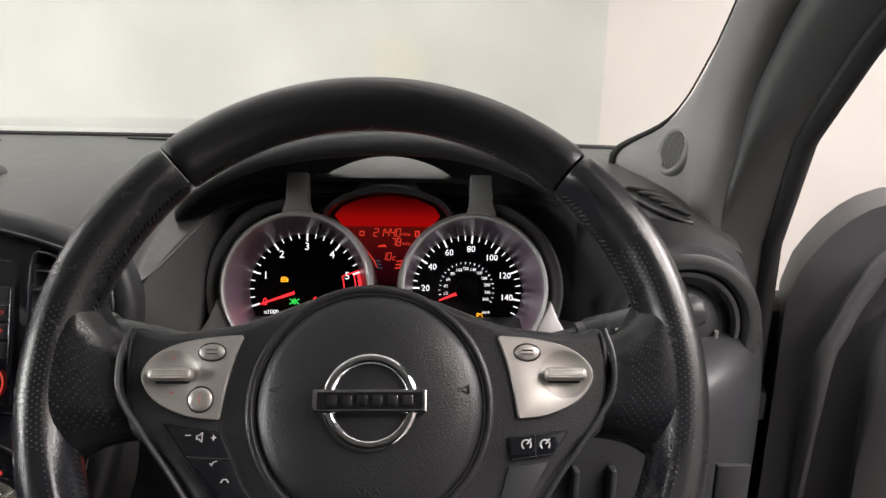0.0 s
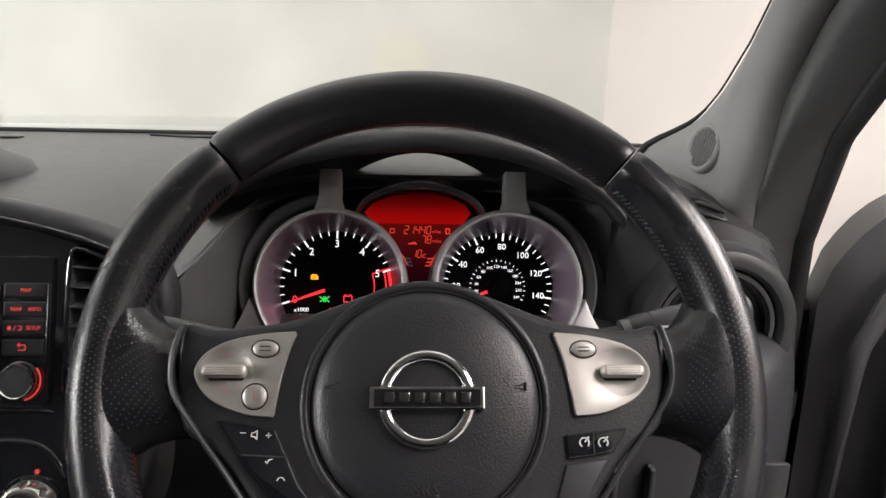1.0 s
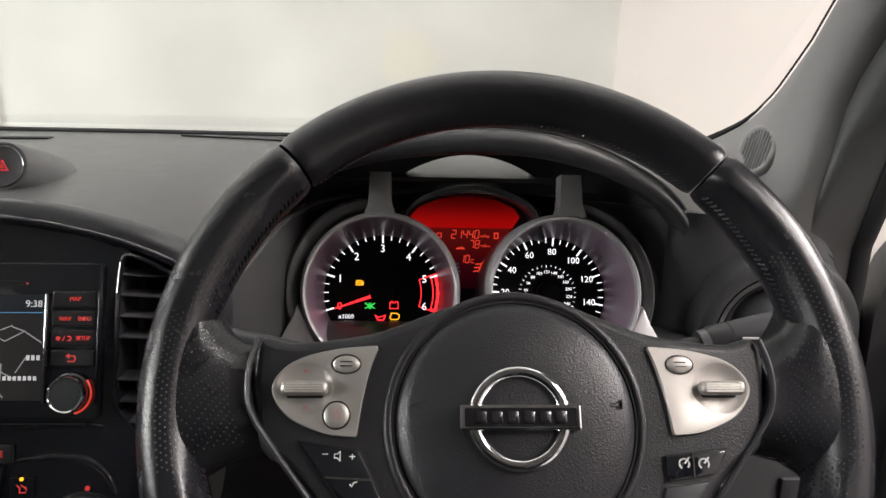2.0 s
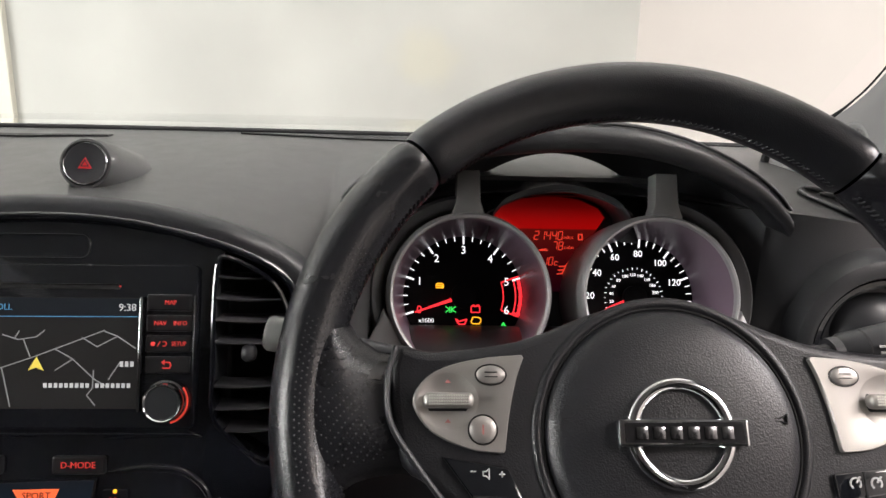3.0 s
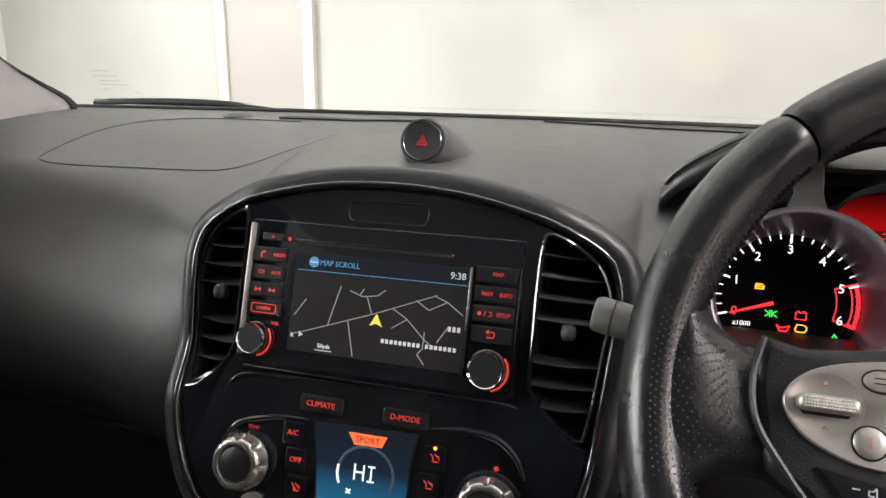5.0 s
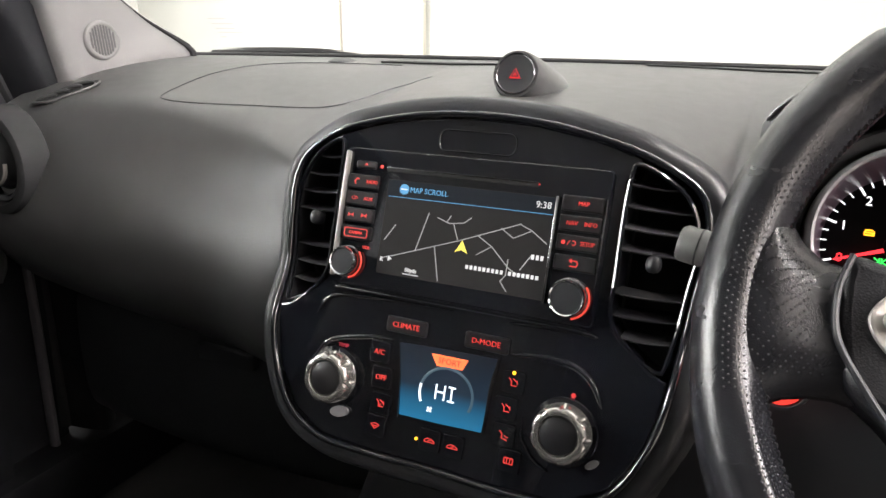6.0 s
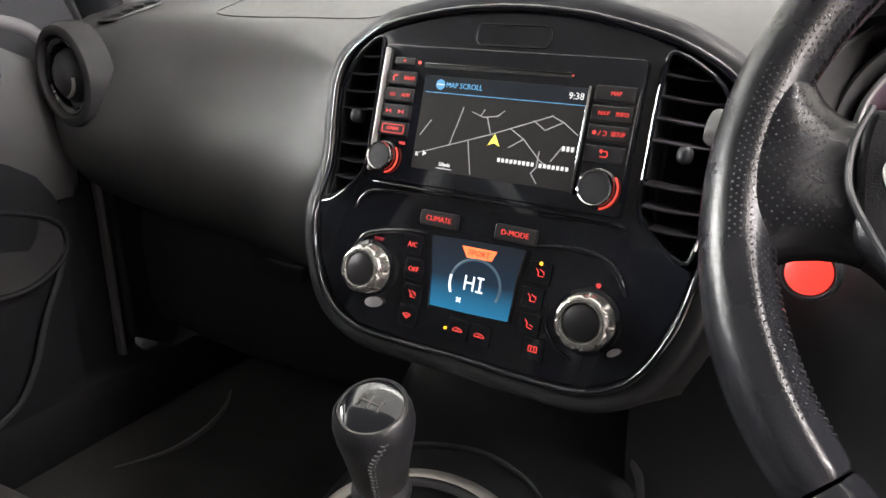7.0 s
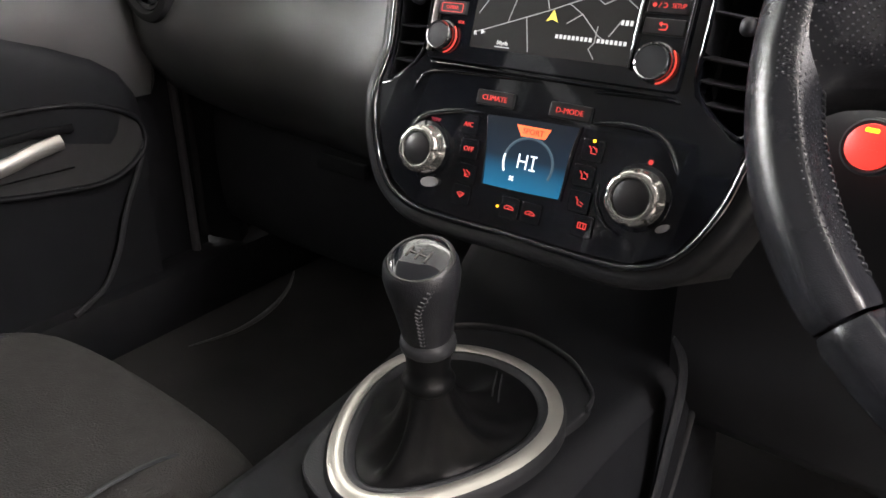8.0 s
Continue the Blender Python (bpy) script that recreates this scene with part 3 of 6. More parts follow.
def on_stack(u, v, w=0.0):
    w += side_drop(u, v)
    return (SX + u, SY + v * TS - w * TC, SZ + v * TC + w * TS)


dash = thing("dashboard", pose(AX, 0.8, 0.7), "soft dark grey grained moulded dashboard", "dashboard")
HALF_ARCH = [(0.178, -0.008), (0.172, 0.009), (0.160, 0.024), (0.142, 0.036), (0.118, 0.0470), (0.092, 0.0545), (0.062, 0.0600), (0.03, 0.0630), (0.0, 0.0640)]
lip = [(-1.07, 0.69, 1.012), (-1.03, 0.695, 1.02), (-0.96, 0.70, 1.03), (-0.88, 0.705, 1.036), (-0.786, 0.709, 1.039), (-0.70, 0.702, 1.038), (-0.63, 0.682, 1.033), (-0.585, 0.655, 1.027), (-0.540, 0.625, 1.019)]
lip += [on_stack(-u, v, -0.012) for u, v in HALF_ARCH] + [on_stack(u, v, -0.012) for u, v in HALF_ARCH[-2::-1]]
lip += [(-0.126, 0.635, 1.024), (-0.112, 0.668, 1.040), (-0.095, 0.70, 1.052), (-0.06, 0.725, 1.060), (0.0, 0.735, 1.063), (0.06, 0.735, 1.063), (0.12, 0.73, 1.062), (0.18, 0.72, 1.058), (0.225, 0.70, 1.053), (0.27, 0.69, 1.05), (0.32, 0.687, 1.045), (0.355, 0.69, 1.037), (0.385, 0.70, 1.024), (0.412, 0.715, 1.005)]
rows = []
for x, y, z in smooth_line(lip, 3):
    back = 1.083 - 0.012 * abs(x - AX) ** 2
    col = []
    for s in np.linspace(0, 1, 15):
        k = s ** 1.25
        yy = 0.985 + (y - 0.985) * s
        fall = s ** (1.4 + 0.9 * min(1, max(0, (abs(x - AX) - 0.06) / 0.22)))
        col.append((x, yy, back + (z - back) * fall))
    rows.append(col)
pad_rows = rows


def pad_z(x, y):
    """The height of the upper pad at a place."""
    xs = [r[0][0] for r in pad_rows]
    zs = [np.interp(y, [q[1] for q in r[::-1]], [q[2] for q in r[::-1]]) for r in pad_rows]
    order = np.argsort(xs)
    return float(np.interp(x, np.array(xs)[order], np.array(zs)[order]))


split = 3 * 9

# passenger face: sweeps down from the pad and turns towards the centre stack
edge = [(-0.178, -0.008), (-0.180, -0.035), (-0.177, -0.07), (-0.172, -0.11), (-0.163, -0.15), (-0.150, -0.180), (-0.138, -0.202), (-0.122, -0.218)]
right = [on_stack(u, v, -0.012) for u, v in edge]
left_y = [0.71, 0.676, 0.646, 0.620, 0.608, 0.620, 0.660, 0.720]
left_z = [1.036, 1.010, 0.975, 0.935, 0.885, 0.835, 0.785, 0.745]
rows = []
for x, y, z in smooth_line(lip, 3):
    top = pad_rows[len(rows)]
    if len(rows) > split:
        rows.append(smooth_line([top[0], top[3], top[6], top[9], top[12]] + [(x, y + 0.008 * r, z - 0.0012 * r - 0.003 * min(r, 1)) for r in range(8)], 4))
        continue
    c = (x + 1.07) / (right[0][0] + 1.07)
    b = c ** 6
    col = [(x, y, z)]
    for r in range(1, 8):
        bulge = 0.012 * math.exp(-((c - 0.78) / 0.14) ** 2) * math.sin(math.pi * r / 7)
        col.append((x + (right[r][0] - right[0][0]) * b, (left_y[r] + 0.045 * max(0.0, 1 - 3.0 * c) * min(1.0, r / 3)) * (1 - b) + right[r][1] * b + (y - 0.71) * (1 - b) * (1 - r / 7) * 0.6 + bulge, left_z[r] * (1 - b) + right[r][2] * b))
    rows.append(smooth_line([top[0], top[3], top[6], top[9], top[12]] + col, 4))
# the moulding has no creases: ease the skin along its length, but hold it to the rim of the centre stack
skin_pad = np.array(rows, float)
near_stack = np.abs(skin_pad[:, 20, 0] - SX)
hold = np.clip((near_stack - 0.165) / 0.05, 0, 1)
for _ in range(30):
    mean = skin_pad.copy()
    mean[1:-1] = 0.5 * skin_pad[1:-1] + 0.25 * (skin_pad[:-2] + skin_pad[2:])
    for c in range(skin_pad.shape[1]):
        k = (1.0 if c < 14 else hold * (1 if c > 20 else 0) + (20 - c) / 6 * (c <= 20) * (1 - hold) + hold * (c <= 20))
        k = np.broadcast_to(np.asarray(k, float), (skin_pad.shape[0],))
        skin_pad[:, c, 1:] += k[:, None] * (mean[:, c, 1:] - skin_pad[:, c, 1:])
rows = [[tuple(q) for q in row] for row in skin_pad]
part("upper_pad", sheet(rows, away=(0, 0.015, -0.006)), M_DASH, dash, "soft dark grey upper pad", 70, True)

def skin_z(x, y):
    """The height of the finished skin at a place on top of the pad."""
    zs = [np.interp(y, q[20::-1, 1], q[20::-1, 2]) for q in skin_pad]
    order = np.argsort(skin_pad[:, 0, 0])
    return float(np.interp(x, skin_pad[order, 0, 0], np.array(zs)[order]))


# lid of the passenger airbag, marked by its groove
lid = smooth_line([(-0.485, 0.82), (-0.509, 0.774), (-0.529, 0.732), (-0.549, 0.712), (-0.58, 0.705), (-0.66, 0.703), (-0.73, 0.705), (-0.780, 0.711), (-0.797, 0.725), (-0.797, 0.765), (-0.790, 0.81), (-0.766, 0.855), (-0.715, 0.882), (-0.65, 0.888), (-0.56, 0.888)], 10)
groove = [(x, y, skin_z(x, y) + 0.0002) for x, y in lid]
part("airbag_seam", sweep(groove, 0.0006, 0.0008, 6), M_BLACK, dash, "thin dark seam of the airbag lid", world_space=True)
for x0, x1, y, w0, w1 in ((-0.600, -0.41, 0.925, 0.020, 0.012), (-0.275, -0.04, 0.962, 0.002, 0.040)):
    strip = [[(x, y - f * np.interp(x, (x0, x1), (w0, w1)), skin_z(x, y - f * np.interp(x, (x0, x1), (w0, w1))) + 0.0014) for x in np.linspace(x0, x1, 13)] for f in (0.0, 0.5, 1.0)]
    slot = part("defrost_slot", sheet(strip, away=(0, 0, -0.004)), M_RUBBER, dash, "long black demister slot", world_space=True, smooth=0)
    part("slot_lip", sweep([(x, yy - 0.001, z + 0.0004) for x, yy, z in strip[2]], 0.0010, 0.0008, 6), M_DASH, slot, world_space=True)
part("light_sensor", lathe([(0, 0.004), (0.014, 0.0035), (0.02, 0.0), (0.021, -0.004)], 28, (-0.665, 0.915, pad_z(-0.665, 0.915))), M_HARD, dash, "small domed light sensor", world_space=True)

seal_line = [(x, 0.987, 1.0845 - 0.012 * abs(x - AX) ** 2) for x in np.linspace(-1.02, 0.385, 41)]
part("glass_seal", sweep(seal_line, 0.004, 0.0032, 8), M_RUBBER, dash, "black seal along the glass", world_space=True)

# side demister vents at both ends of the pad: slots between curved blades in a tapered frame
def pad_point(x, y, lift=0.0):
    return (x, y, pad_z(x, y) + lift)


for s in (1, -1):
    loop = smooth_line([(AX + s * u, y) for u, y in ((0.622, 0.758), (0.632, 0.762), (0.646, 0.744), (0.660, 0.715), (0.670, 0.695), (0.664, 0.690), (0.645, 0.697), (0.628, 0.722), (0.618, 0.745))], 4, True)
    frame_line = [pad_point(x, y, 0.0005) for x, y in loop]
    vent = part("side_vent", sheet([[(x, y, z + 0.0012) for x, y, z in frame_line + frame_line[:1]], [(AX + s * 0.643, 0.728, pad_z(AX + s * 0.643, 0.728) + 0.0012)] * (len(frame_line) + 1)]), M_RUBBER, dash, "black tapered side window demister", world_space=True)
    part("side_vent_frame", sweep(frame_line, 0.0018, 0.0018, 8, True), M_DASH, vent, "moulded frame", world_space=True)
    for k in range(4):
        y = 0.748 - 0.0135 * k
        blade = [pad_point(AX + s * (0.6215 + 0.0075 * k + (0.030 - 0.001 * k) * f), y - 0.010 * f * f + 0.002, 0.0042) for f in np.linspace(0, 1, 7)]
        part("side_vent_blade", sweep(blade, 0.0026, 0.0026, 8, taper=(0.5, 0.9, 1, 1, 1, 0.9, 0.5)), M_DASH, vent, "thin curved blade", world_space=True)

# driver side faces
rows = [smooth_line([on_stack(0.178, -0.008, -0.012), on_stack(0.176, -0.09, -0.012), on_stack(0.160, -0.17, -0.012), on_stack(0.12, -0.225, -0.012)], 5),
        smooth_line([(-0.126, 0.635, 1.024), (-0.120, 0.615, 0.93), (-0.130, 0.59, 0.86), (-0.16, 0.575, 0.79)], 5),
        smooth_line([(-0.112, 0.668, 1.040), (-0.108, 0.66, 0.96), (-0.112, 0.64, 0.88), (-0.12, 0.62, 0.80)], 5),
        smooth_line([(-0.095, 0.70, 1.052), (-0.100, 0.705, 0.97), (-0.10, 0.70, 0.88), (-0.10, 0.68, 0.80)], 5),
        smooth_line([(-0.085, 0.76, 1.056), (-0.092, 0.765, 0.97), (-0.09, 0.76, 0.88), (-0.09, 0.74, 0.80)], 5)]
part("cowl_side", sheet(rows, away=(0, 0.01, -0.004)), M_DASH, dash, "", 60, True)
rows = [smooth_line([(0.205, 0.77, 1.05), (0.205, 0.77, 0.95), (0.205, 0.76, 0.86)], 5),
        smooth_line([(0.215, 0.715, 1.05), (0.218, 0.705, 0.95), (0.218, 0.69, 0.86)], 5),
        smooth_line([(0.27, 0.69, 1.05), (0.265, 0.675, 0.95), (0.265, 0.66, 0.86)], 5),
        smooth_line([(0.34, 0.688, 1.041), (0.34, 0.672, 0.95), (0.34, 0.655, 0.86)], 5),
        smooth_line([(0.378, 0.696, 1.027), (0.385, 0.676, 0.95), (0.385, 0.66, 0.86)], 5),
        smooth_line([(0.400, 0.708, 1.012), (0.424, 0.688, 0.95), (0.430, 0.675, 0.86)], 5),
        smooth_line([(0.410, 0.715, 1.005), (0.436, 0.705, 0.94), (0.444, 0.70, 0.86)], 5),
        smooth_line([(0.412, 0.75, 1.005), (0.440, 0.75, 0.94), (0.448, 0.75, 0.86)], 5)]
part("right_face", sheet(rows, away=(0, 0.01, -0.004)), M_HARD, dash, "", 60, True)
knee = [[(x, y + 0.012 * abs(x - 0.1) + 0.055 * max(0, (x - 0.29) / 0.1) ** 2, z) for x in np.linspace(-0.205, 0.425, 22)] for y, z in smooth_line([(0.70, 0.94), (0.63, 0.938), (0.585, 0.925), (0.568, 0.90), (0.56, 0.85), (0.56, 0.78), (0.57, 0.70), (0.60, 0.62)], 4)]
part("knee_panel", sheet(knee, away=(0, 0.02, -0.006)), M_BLACK, dash, "dark grey lower driver side panel", 60, True)
tray = round_rect(0.185, 0.79, 0.275, 0.862, 0.012)
for name, mat, poly, y in (("tray_rim", M_HARD, round_rect(0.178, 0.783, 0.282, 0.869, 0.014), 0.566), ("tray_hollow", M_RUBBER, tray, 0.563)):
    b = prism(poly, -0.006, 0.0, 0.002)
    b.transform(Matrix.Translation((0, y, 0)) @ Matrix.Rotation(radians(90), 4, "X"))
    part(name, b, mat, dash, world_space=True)
for x in (0.215, 0.246):
    part("tray_divider", block(x, 0.556, 0.826, 0.005, 0.012, 0.07, 0.001), M_HARD, dash, world_space=True)
for x in (0.315, 0.352):
    part("blank_switch", block(x, 0.5625, 0.835, 0.03, 0.006, 0.05, 0.002), M_BLACK, dash, "black blank switch", world_space=True)


def round_vent(x, y, z, yaw, shade, size=1.0):
    """A round swivelling air outlet in a raised ring."""
    th = thing("air_vent", pose(x, y, z, 90, 0, yaw) @ Matrix.Scale(size, 4), "round swivelling air vent in a grey ring with gloss black inside", "air vent", "round dashboard vents")
    part("ring", lathe([(0.060, -0.012), (0.060, 0.006), (0.063, 0.011), (0.069, 0.012), (0.076, 0.008), (0.080, -0.004), (0.082, -0.03)], 56), shade, th, "dark grey outer ring")
    part("gloss_ring", lathe([(0.047, -0.02), (0.0495, 0.001), (0.053, 0.004), (0.057, 0.004), (0.0605, 0.0), (0.061, -0.012)], 56), M_PIANO, th, "gloss black inner ring")
    part("bowl", lathe([(0, -0.03), (0.05, -0.03), (0.05, -0.018)], 40), M_BLACK, th)
    ball = lathe([(0.044, -0.022), (0.042, -0.008), (0.036, 0.002), (0.025, 0.010), (0.010, 0.014), (0, 0.0145)], 40)
    part("swivel", ball, M_BLACK, th, "domed black swivel disc")
    arc = [(0.032 * math.cos(radians(a)), 0.032 * math.sin(radians(a)), 0.009) for a in range(-70, 10, 8)]
    part("swivel_tab", sweep(arc, 0.0022, 0.003, 6), M_SILVER, th, "bright curved tab")
    return th


round_vent(0.337, 0.668, 0.942, 0, M_HARD)
# same vent, its ring darkened for the shade at the passenger end
round_vent(-0.984, 0.630, 0.962, -4, M_RUBBER, 0.84)

# hood over the instruments: a crescent bridge open behind
hood = thing("instrument_hood", pose(0.055, 0.66, 1.05), "black stitched leather-look hood arching over the dials", "instrument hood")
HOOD = [(-0.1345, 1.0555, 0.678), (-0.122, 1.072, 0.670), (-0.10, 1.088, 0.663), (-0.07, 1.104, 0.657), (-0.03, 1.117, 0.652), (0.01, 1.124, 0.649), (0.055, 1.127, 0.648), (0.10, 1.125, 0.648), (0.14, 1.117, 0.648), (0.175, 1.104, 0.648), (0.205, 1.088, 0.648), (0.225, 1.072, 0.648), (0.2365, 1.0575, 0.648)]
rows = []
for x, z, y in smooth_line(HOOD, 4):
    f = 1 - (abs(x - 0.052) / 0.188) ** 2
    f = max(f, 0.0)
    t = 0.018 + 0.003 * f
    d = 0.045 + 0.075 * f ** 0.6
    rows.append(smooth_line([(x, y + d, z - 0.010 - 0.004 * f), (x, y + d * 0.66, z - 0.004 - 0.004 * f), (x, y + d * 0.3, z), (x, y + 0.008, z - 0.002), (x, y, z - t * 0.45), (x, y + 0.004, z - t), (x, y + d * 0.3, z - t - 0.004 * f), (x, y + d * 0.7, z - t - 0.003 * f), (x, y + d, z - t - 0.002)], 3))
part("shell", sheet(rows), M_HARD, hood, "black grained hood shell", 60, True)
wall = []
for x, z, y in smooth_line(HOOD, 8):
    f = max(1 - (abs(x - 0.052) / 0.188) ** 2, 0.0)
    u = abs(x - 0.0565) / 0.086
    drop = 0.085 if u >= 1 else 0.025 + 0.026 * u * u
    d = 0.045 + 0.075 * f ** 0.6
    wall.append([(x, y + d * g, z - 0.010 - drop * h) for g, h in ((0.80, 0.0), (0.84, 0.35), (0.86, 1.0))])
part("rear_wall", sheet(wall, away=(0, 0.004, 0)), M_BLACK, hood, "black inner wall under the hood", 60, True)
for k, (dy, dz) in enumerate(((0.011, 0.0002), (0.020, 0.0006), (0.024, 0.0006), (0.036, 0.0003))):
    pts = [(x, y + dy * (0.25 + 0.75 * max(0, 1 - (abs(x - 0.052) / 0.188) ** 2)), z + dz) for x, z, y in smooth_line(HOOD, 6)][2:-2]
    part("stitch_line", sweep(pts, 0.0013, 0.0012, 8), M_SLAT, hood, "raised seam", world_space=True)

# ---- instrument cluster ----
CLUSTER = leaned(0.0565, 0.738, 1.0, 19.5)
cluster = thing("instrument_cluster", CLUSTER, "twin round dials with white figures and red display between", "instrument cluster")
part("housing", prism(mirrored([(0.0, -0.13), (0.15, -0.13), (0.17, -0.10), (0.165, 0.02), (0.12, 0.05), (0.07, 0.062), (0.0, 0.066)]), -0.02, -0.003, 0.002), M_BLACK, cluster, "black backing")
CV = -0.041
RING_W = 0.072


def dial(cx, name):
    cup = lathe([(0.0555, 0.0), (0.058, 0.02), (0.0625, 0.05), (0.0645, RING_W)], 64, (cx, CV, 0))
    part("dial_cup", cup, M_SMOKE, cluster, "smoky violet dial surround", 60)
    ring = lathe([(0.0636, RING_W - 0.004), (0.0642, RING_W + 0.001), (0.0660, RING_W + 0.002), (0.0682, RING_W - 0.001), (0.0700, RING_W - 0.010), (0.0712, 0.03), (0.0712, -0.004)], 64, (cx, CV, 0))
    part("bezel", ring, M_BEZEL, cluster, "satin silver bezel ring")
    face = part("dial_face", lathe([(0, 0.0), (0.0560, 0.0), (0.0565, -0.003)], 64, (cx, CV, 0)), M_FACE, cluster, "black dial face", 30)
    return face


def polar(cx, r, a):
    return cx + r * math.cos(radians(a)), CV + r * math.sin(radians(a))


def tick(face, cx, a, r0, r1, w, mat):
    part("tick", stroke([polar(cx, r0, a), polar(cx, r1, a)], w, 0.0004, 0.0009), mat, face, smooth=0)


tach, speedo = dial(-0.0815, "tachometer"), dial(0.0800, "speedometer")
TX, PX = -0.0815, 0.0790
for k in range(7):
    a = 198 - 36 * k
    tick(tach, TX, a, 0.0485, 0.0555, 0.0016, G_WHITE if k < 6 else G_RED)
    x, y = polar(TX, 0.0425, a)
    lettering("figure", str(k), 0.0105, x, y, 0.0006, G_WHITE if k else G_RED, tach)
    if k < 6:
        for j in range(1, 4):
            tick(tach, TX, a - 9 * j, 0.0515, 0.0555, 0.0009, G_WHITE if k < 5 else G_RED)
for line, w in (([polar(TX, 0.049, a) for a in range(20, -22, -4)], 0.0012), ([polar(TX, 0.0375, a) for a in range(20, -22, -4)], 0.0010), ([polar(TX, 0.0375, 20), polar(TX, 0.055, 20)], 0.0012), ([polar(TX, 0.0375, -20), polar(TX, 0.055, -20)], 0.0012), ([polar(TX, 0.0535, a) for a in range(18, -22, -4)], 0.0030)):
    part("red_zone_line", sweep([(x, y, 0.0006) for x, y in line], w / 2, 0.0003, 6), G_RED, tach, "glowing red zone line", 0)
lettering("caption", "x1000", 0.0058, TX - 0.034, CV - 0.023, 0.0006, G_WHITE, tach)
lettering("caption", "r/min", 0.0052, TX - 0.032, CV - 0.0285, 0.0006, G_WHITE, tach)
for k in range(9):
    a = 209.5 - 31.5 * k
    tick(speedo, PX, a, 0.0480, 0.0550, 0.0016, G_WHITE)
    x, y = polar(PX, 0.0415, a)
    if 0 < k < 8:
        lettering("figure", str(20 * k), 0.0088, x, y, 0.0006, G_WHITE, speedo)
    if k < 8:
        for j in range(1, 4):
            tick(speedo, PX, a - 7.9 * j, 0.0505, 0.0550, 0.0009, G_WHITE)
for k in range(1, 13):
    a = 209.5 - 19.6 * k
    x, y = polar(PX, 0.0215, a)
    lettering("figure_small", str(20 * k), 0.0042, x, y, 0.0006, G_WHITE, speedo)
    tick(speedo, PX, a, 0.0262, 0.0282, 0.0006, G_WHITE)
    tick(speedo, PX, a + 9.8, 0.0268, 0.0282, 0.0005, G_WHITE)
lettering("caption", "MPH", 0.0055, PX + 0.036, CV - 0.031, 0.0006, G_WHITE, speedo)
lettering("caption", "km/h", 0.0038, PX + 0.020, CV - 0.0225, 0.0006, G_WHITE, speedo)


def needle(face, cx, a, r0, r1):
    x0, y0 = polar(cx, r0, a)
    x1, y1 = polar(cx, r1, a)
    n = Vector((-(y1 - y0), x1 - x0)).normalized()
    poly = [(x0 + n.x * 0.0016, y0 + n.y * 0.0016), (x0 - n.x * 0.0016, y0 - n.y * 0.0016), (x1 - n.x * 0.0006, y1 - n.y * 0.0006), (x1 + n.x * 0.0006, y1 + n.y * 0.0006)]
    part("needle", prism(poly, 0.004, 0.0058), G_RED, face, "glowing red needle", 0)
    part("needle_boss", lathe([(0.0115, 0.001), (0.0115, 0.006), (0.009, 0.008), (0, 0.0085)], 32, (cx, CV, 0)), M_FACE, face, "black needle boss")


needle(tach, TX, 199, 0.0105, 0.047)
needle(speedo, PX, 201, 0.0105, 0.030)


def symbol(points, x, y, mat, parent, w=0.0009, closed=True, z=0.0006, label=""):
    pts = [(x + px, y + py) for px, py in points]
    if closed:
        pts.append(pts[0])
    return part("warning_symbol", stroke(pts, w, z, z + 0.0004), mat, parent, label, 0)


BATTERY = [(-0.004, -0.003), (0.004, -0.003), (0.004, 0.0025), (0.0032, 0.0025), (0.0032, 0.0037), (0.0014, 0.0037), (0.0014, 0.0025), (-0.0014, 0.0025), (-0.0014, 0.0037), (-0.0032, 0.0037), (-0.0032, 0.0025), (-0.004, 0.0025)]
ENGINE = [(-0.0045, -0.001), (-0.003, -0.003), (0.003, -0.003), (0.0045, -0.001), (0.0045, 0.0015), (0.002, 0.003), (-0.003, 0.003), (-0.0035, 0.001)]
OILCAN = [(-0.005, 0.002), (-0.002, 0.0), (0.005, 0.002), (0.003, -0.0025), (-0.0025, -0.0025)]
symbol(BATTERY, TX + 0.0115, CV - 0.012, G_RED, tach, label="red battery lamp")
part("warning_symbol", prism([(TX - 0.0255, CV + 0.0070), (TX - 0.0180, CV + 0.0070), (TX - 0.0180, CV + 0.0105), (TX - 0.0200, CV + 0.0120), (TX - 0.0245, CV + 0.0120), (TX - 0.0255, CV + 0.0100)], 0.0006, 0.0010), G_AMBER, tach, "amber lamp", 0)
for k in range(2):
    part("warning_symbol", block(TX - 0.0225 + 0.001 * k, CV + 0.0085 + 0.0018 * k, 0.0011, 0.0050, 0.0006, 0.0004), M_FACE, tach, smooth=0)
symbol(ENGINE, TX + 0.012, CV - 0.0225, G_AMBER, tach, 0.0010, label="amber engine lamp")
symbol(OILCAN, TX - 0.0015, CV - 0.0235, G_RED, tach, 0.0011, label="red oil lamp")
for s in (1, -1):
    for dy in (0.0025, -0.0025):
        symbol([(s * 0.001, 0), (s * 0.0045, dy)], TX - 0.0115, CV - 0.0125, G_GREEN, tach, 0.0011, False, label="green side lamp symbol")
    symbol([(s * 0.0008, -0.0025), (s * 0.0008, 0.0025)], TX - 0.0115, CV - 0.0125, G_GREEN, tach, 0.0011, False, label="green side lamp symbol")
symbol([(-0.0015, -0.003), (0.0015, -0.003), (0.0015, 0.001), (0, 0.0035), (-0.0015, 0.001)], TX + 0.0375, CV - 0.028, G_GREEN, tach, 0.0014, label="green lamp")
lettering("power_steering_lamp", "PS", 0.0075, PX + 0.0135, CV - 0.026, 0.0006, G_AMBER, speedo)
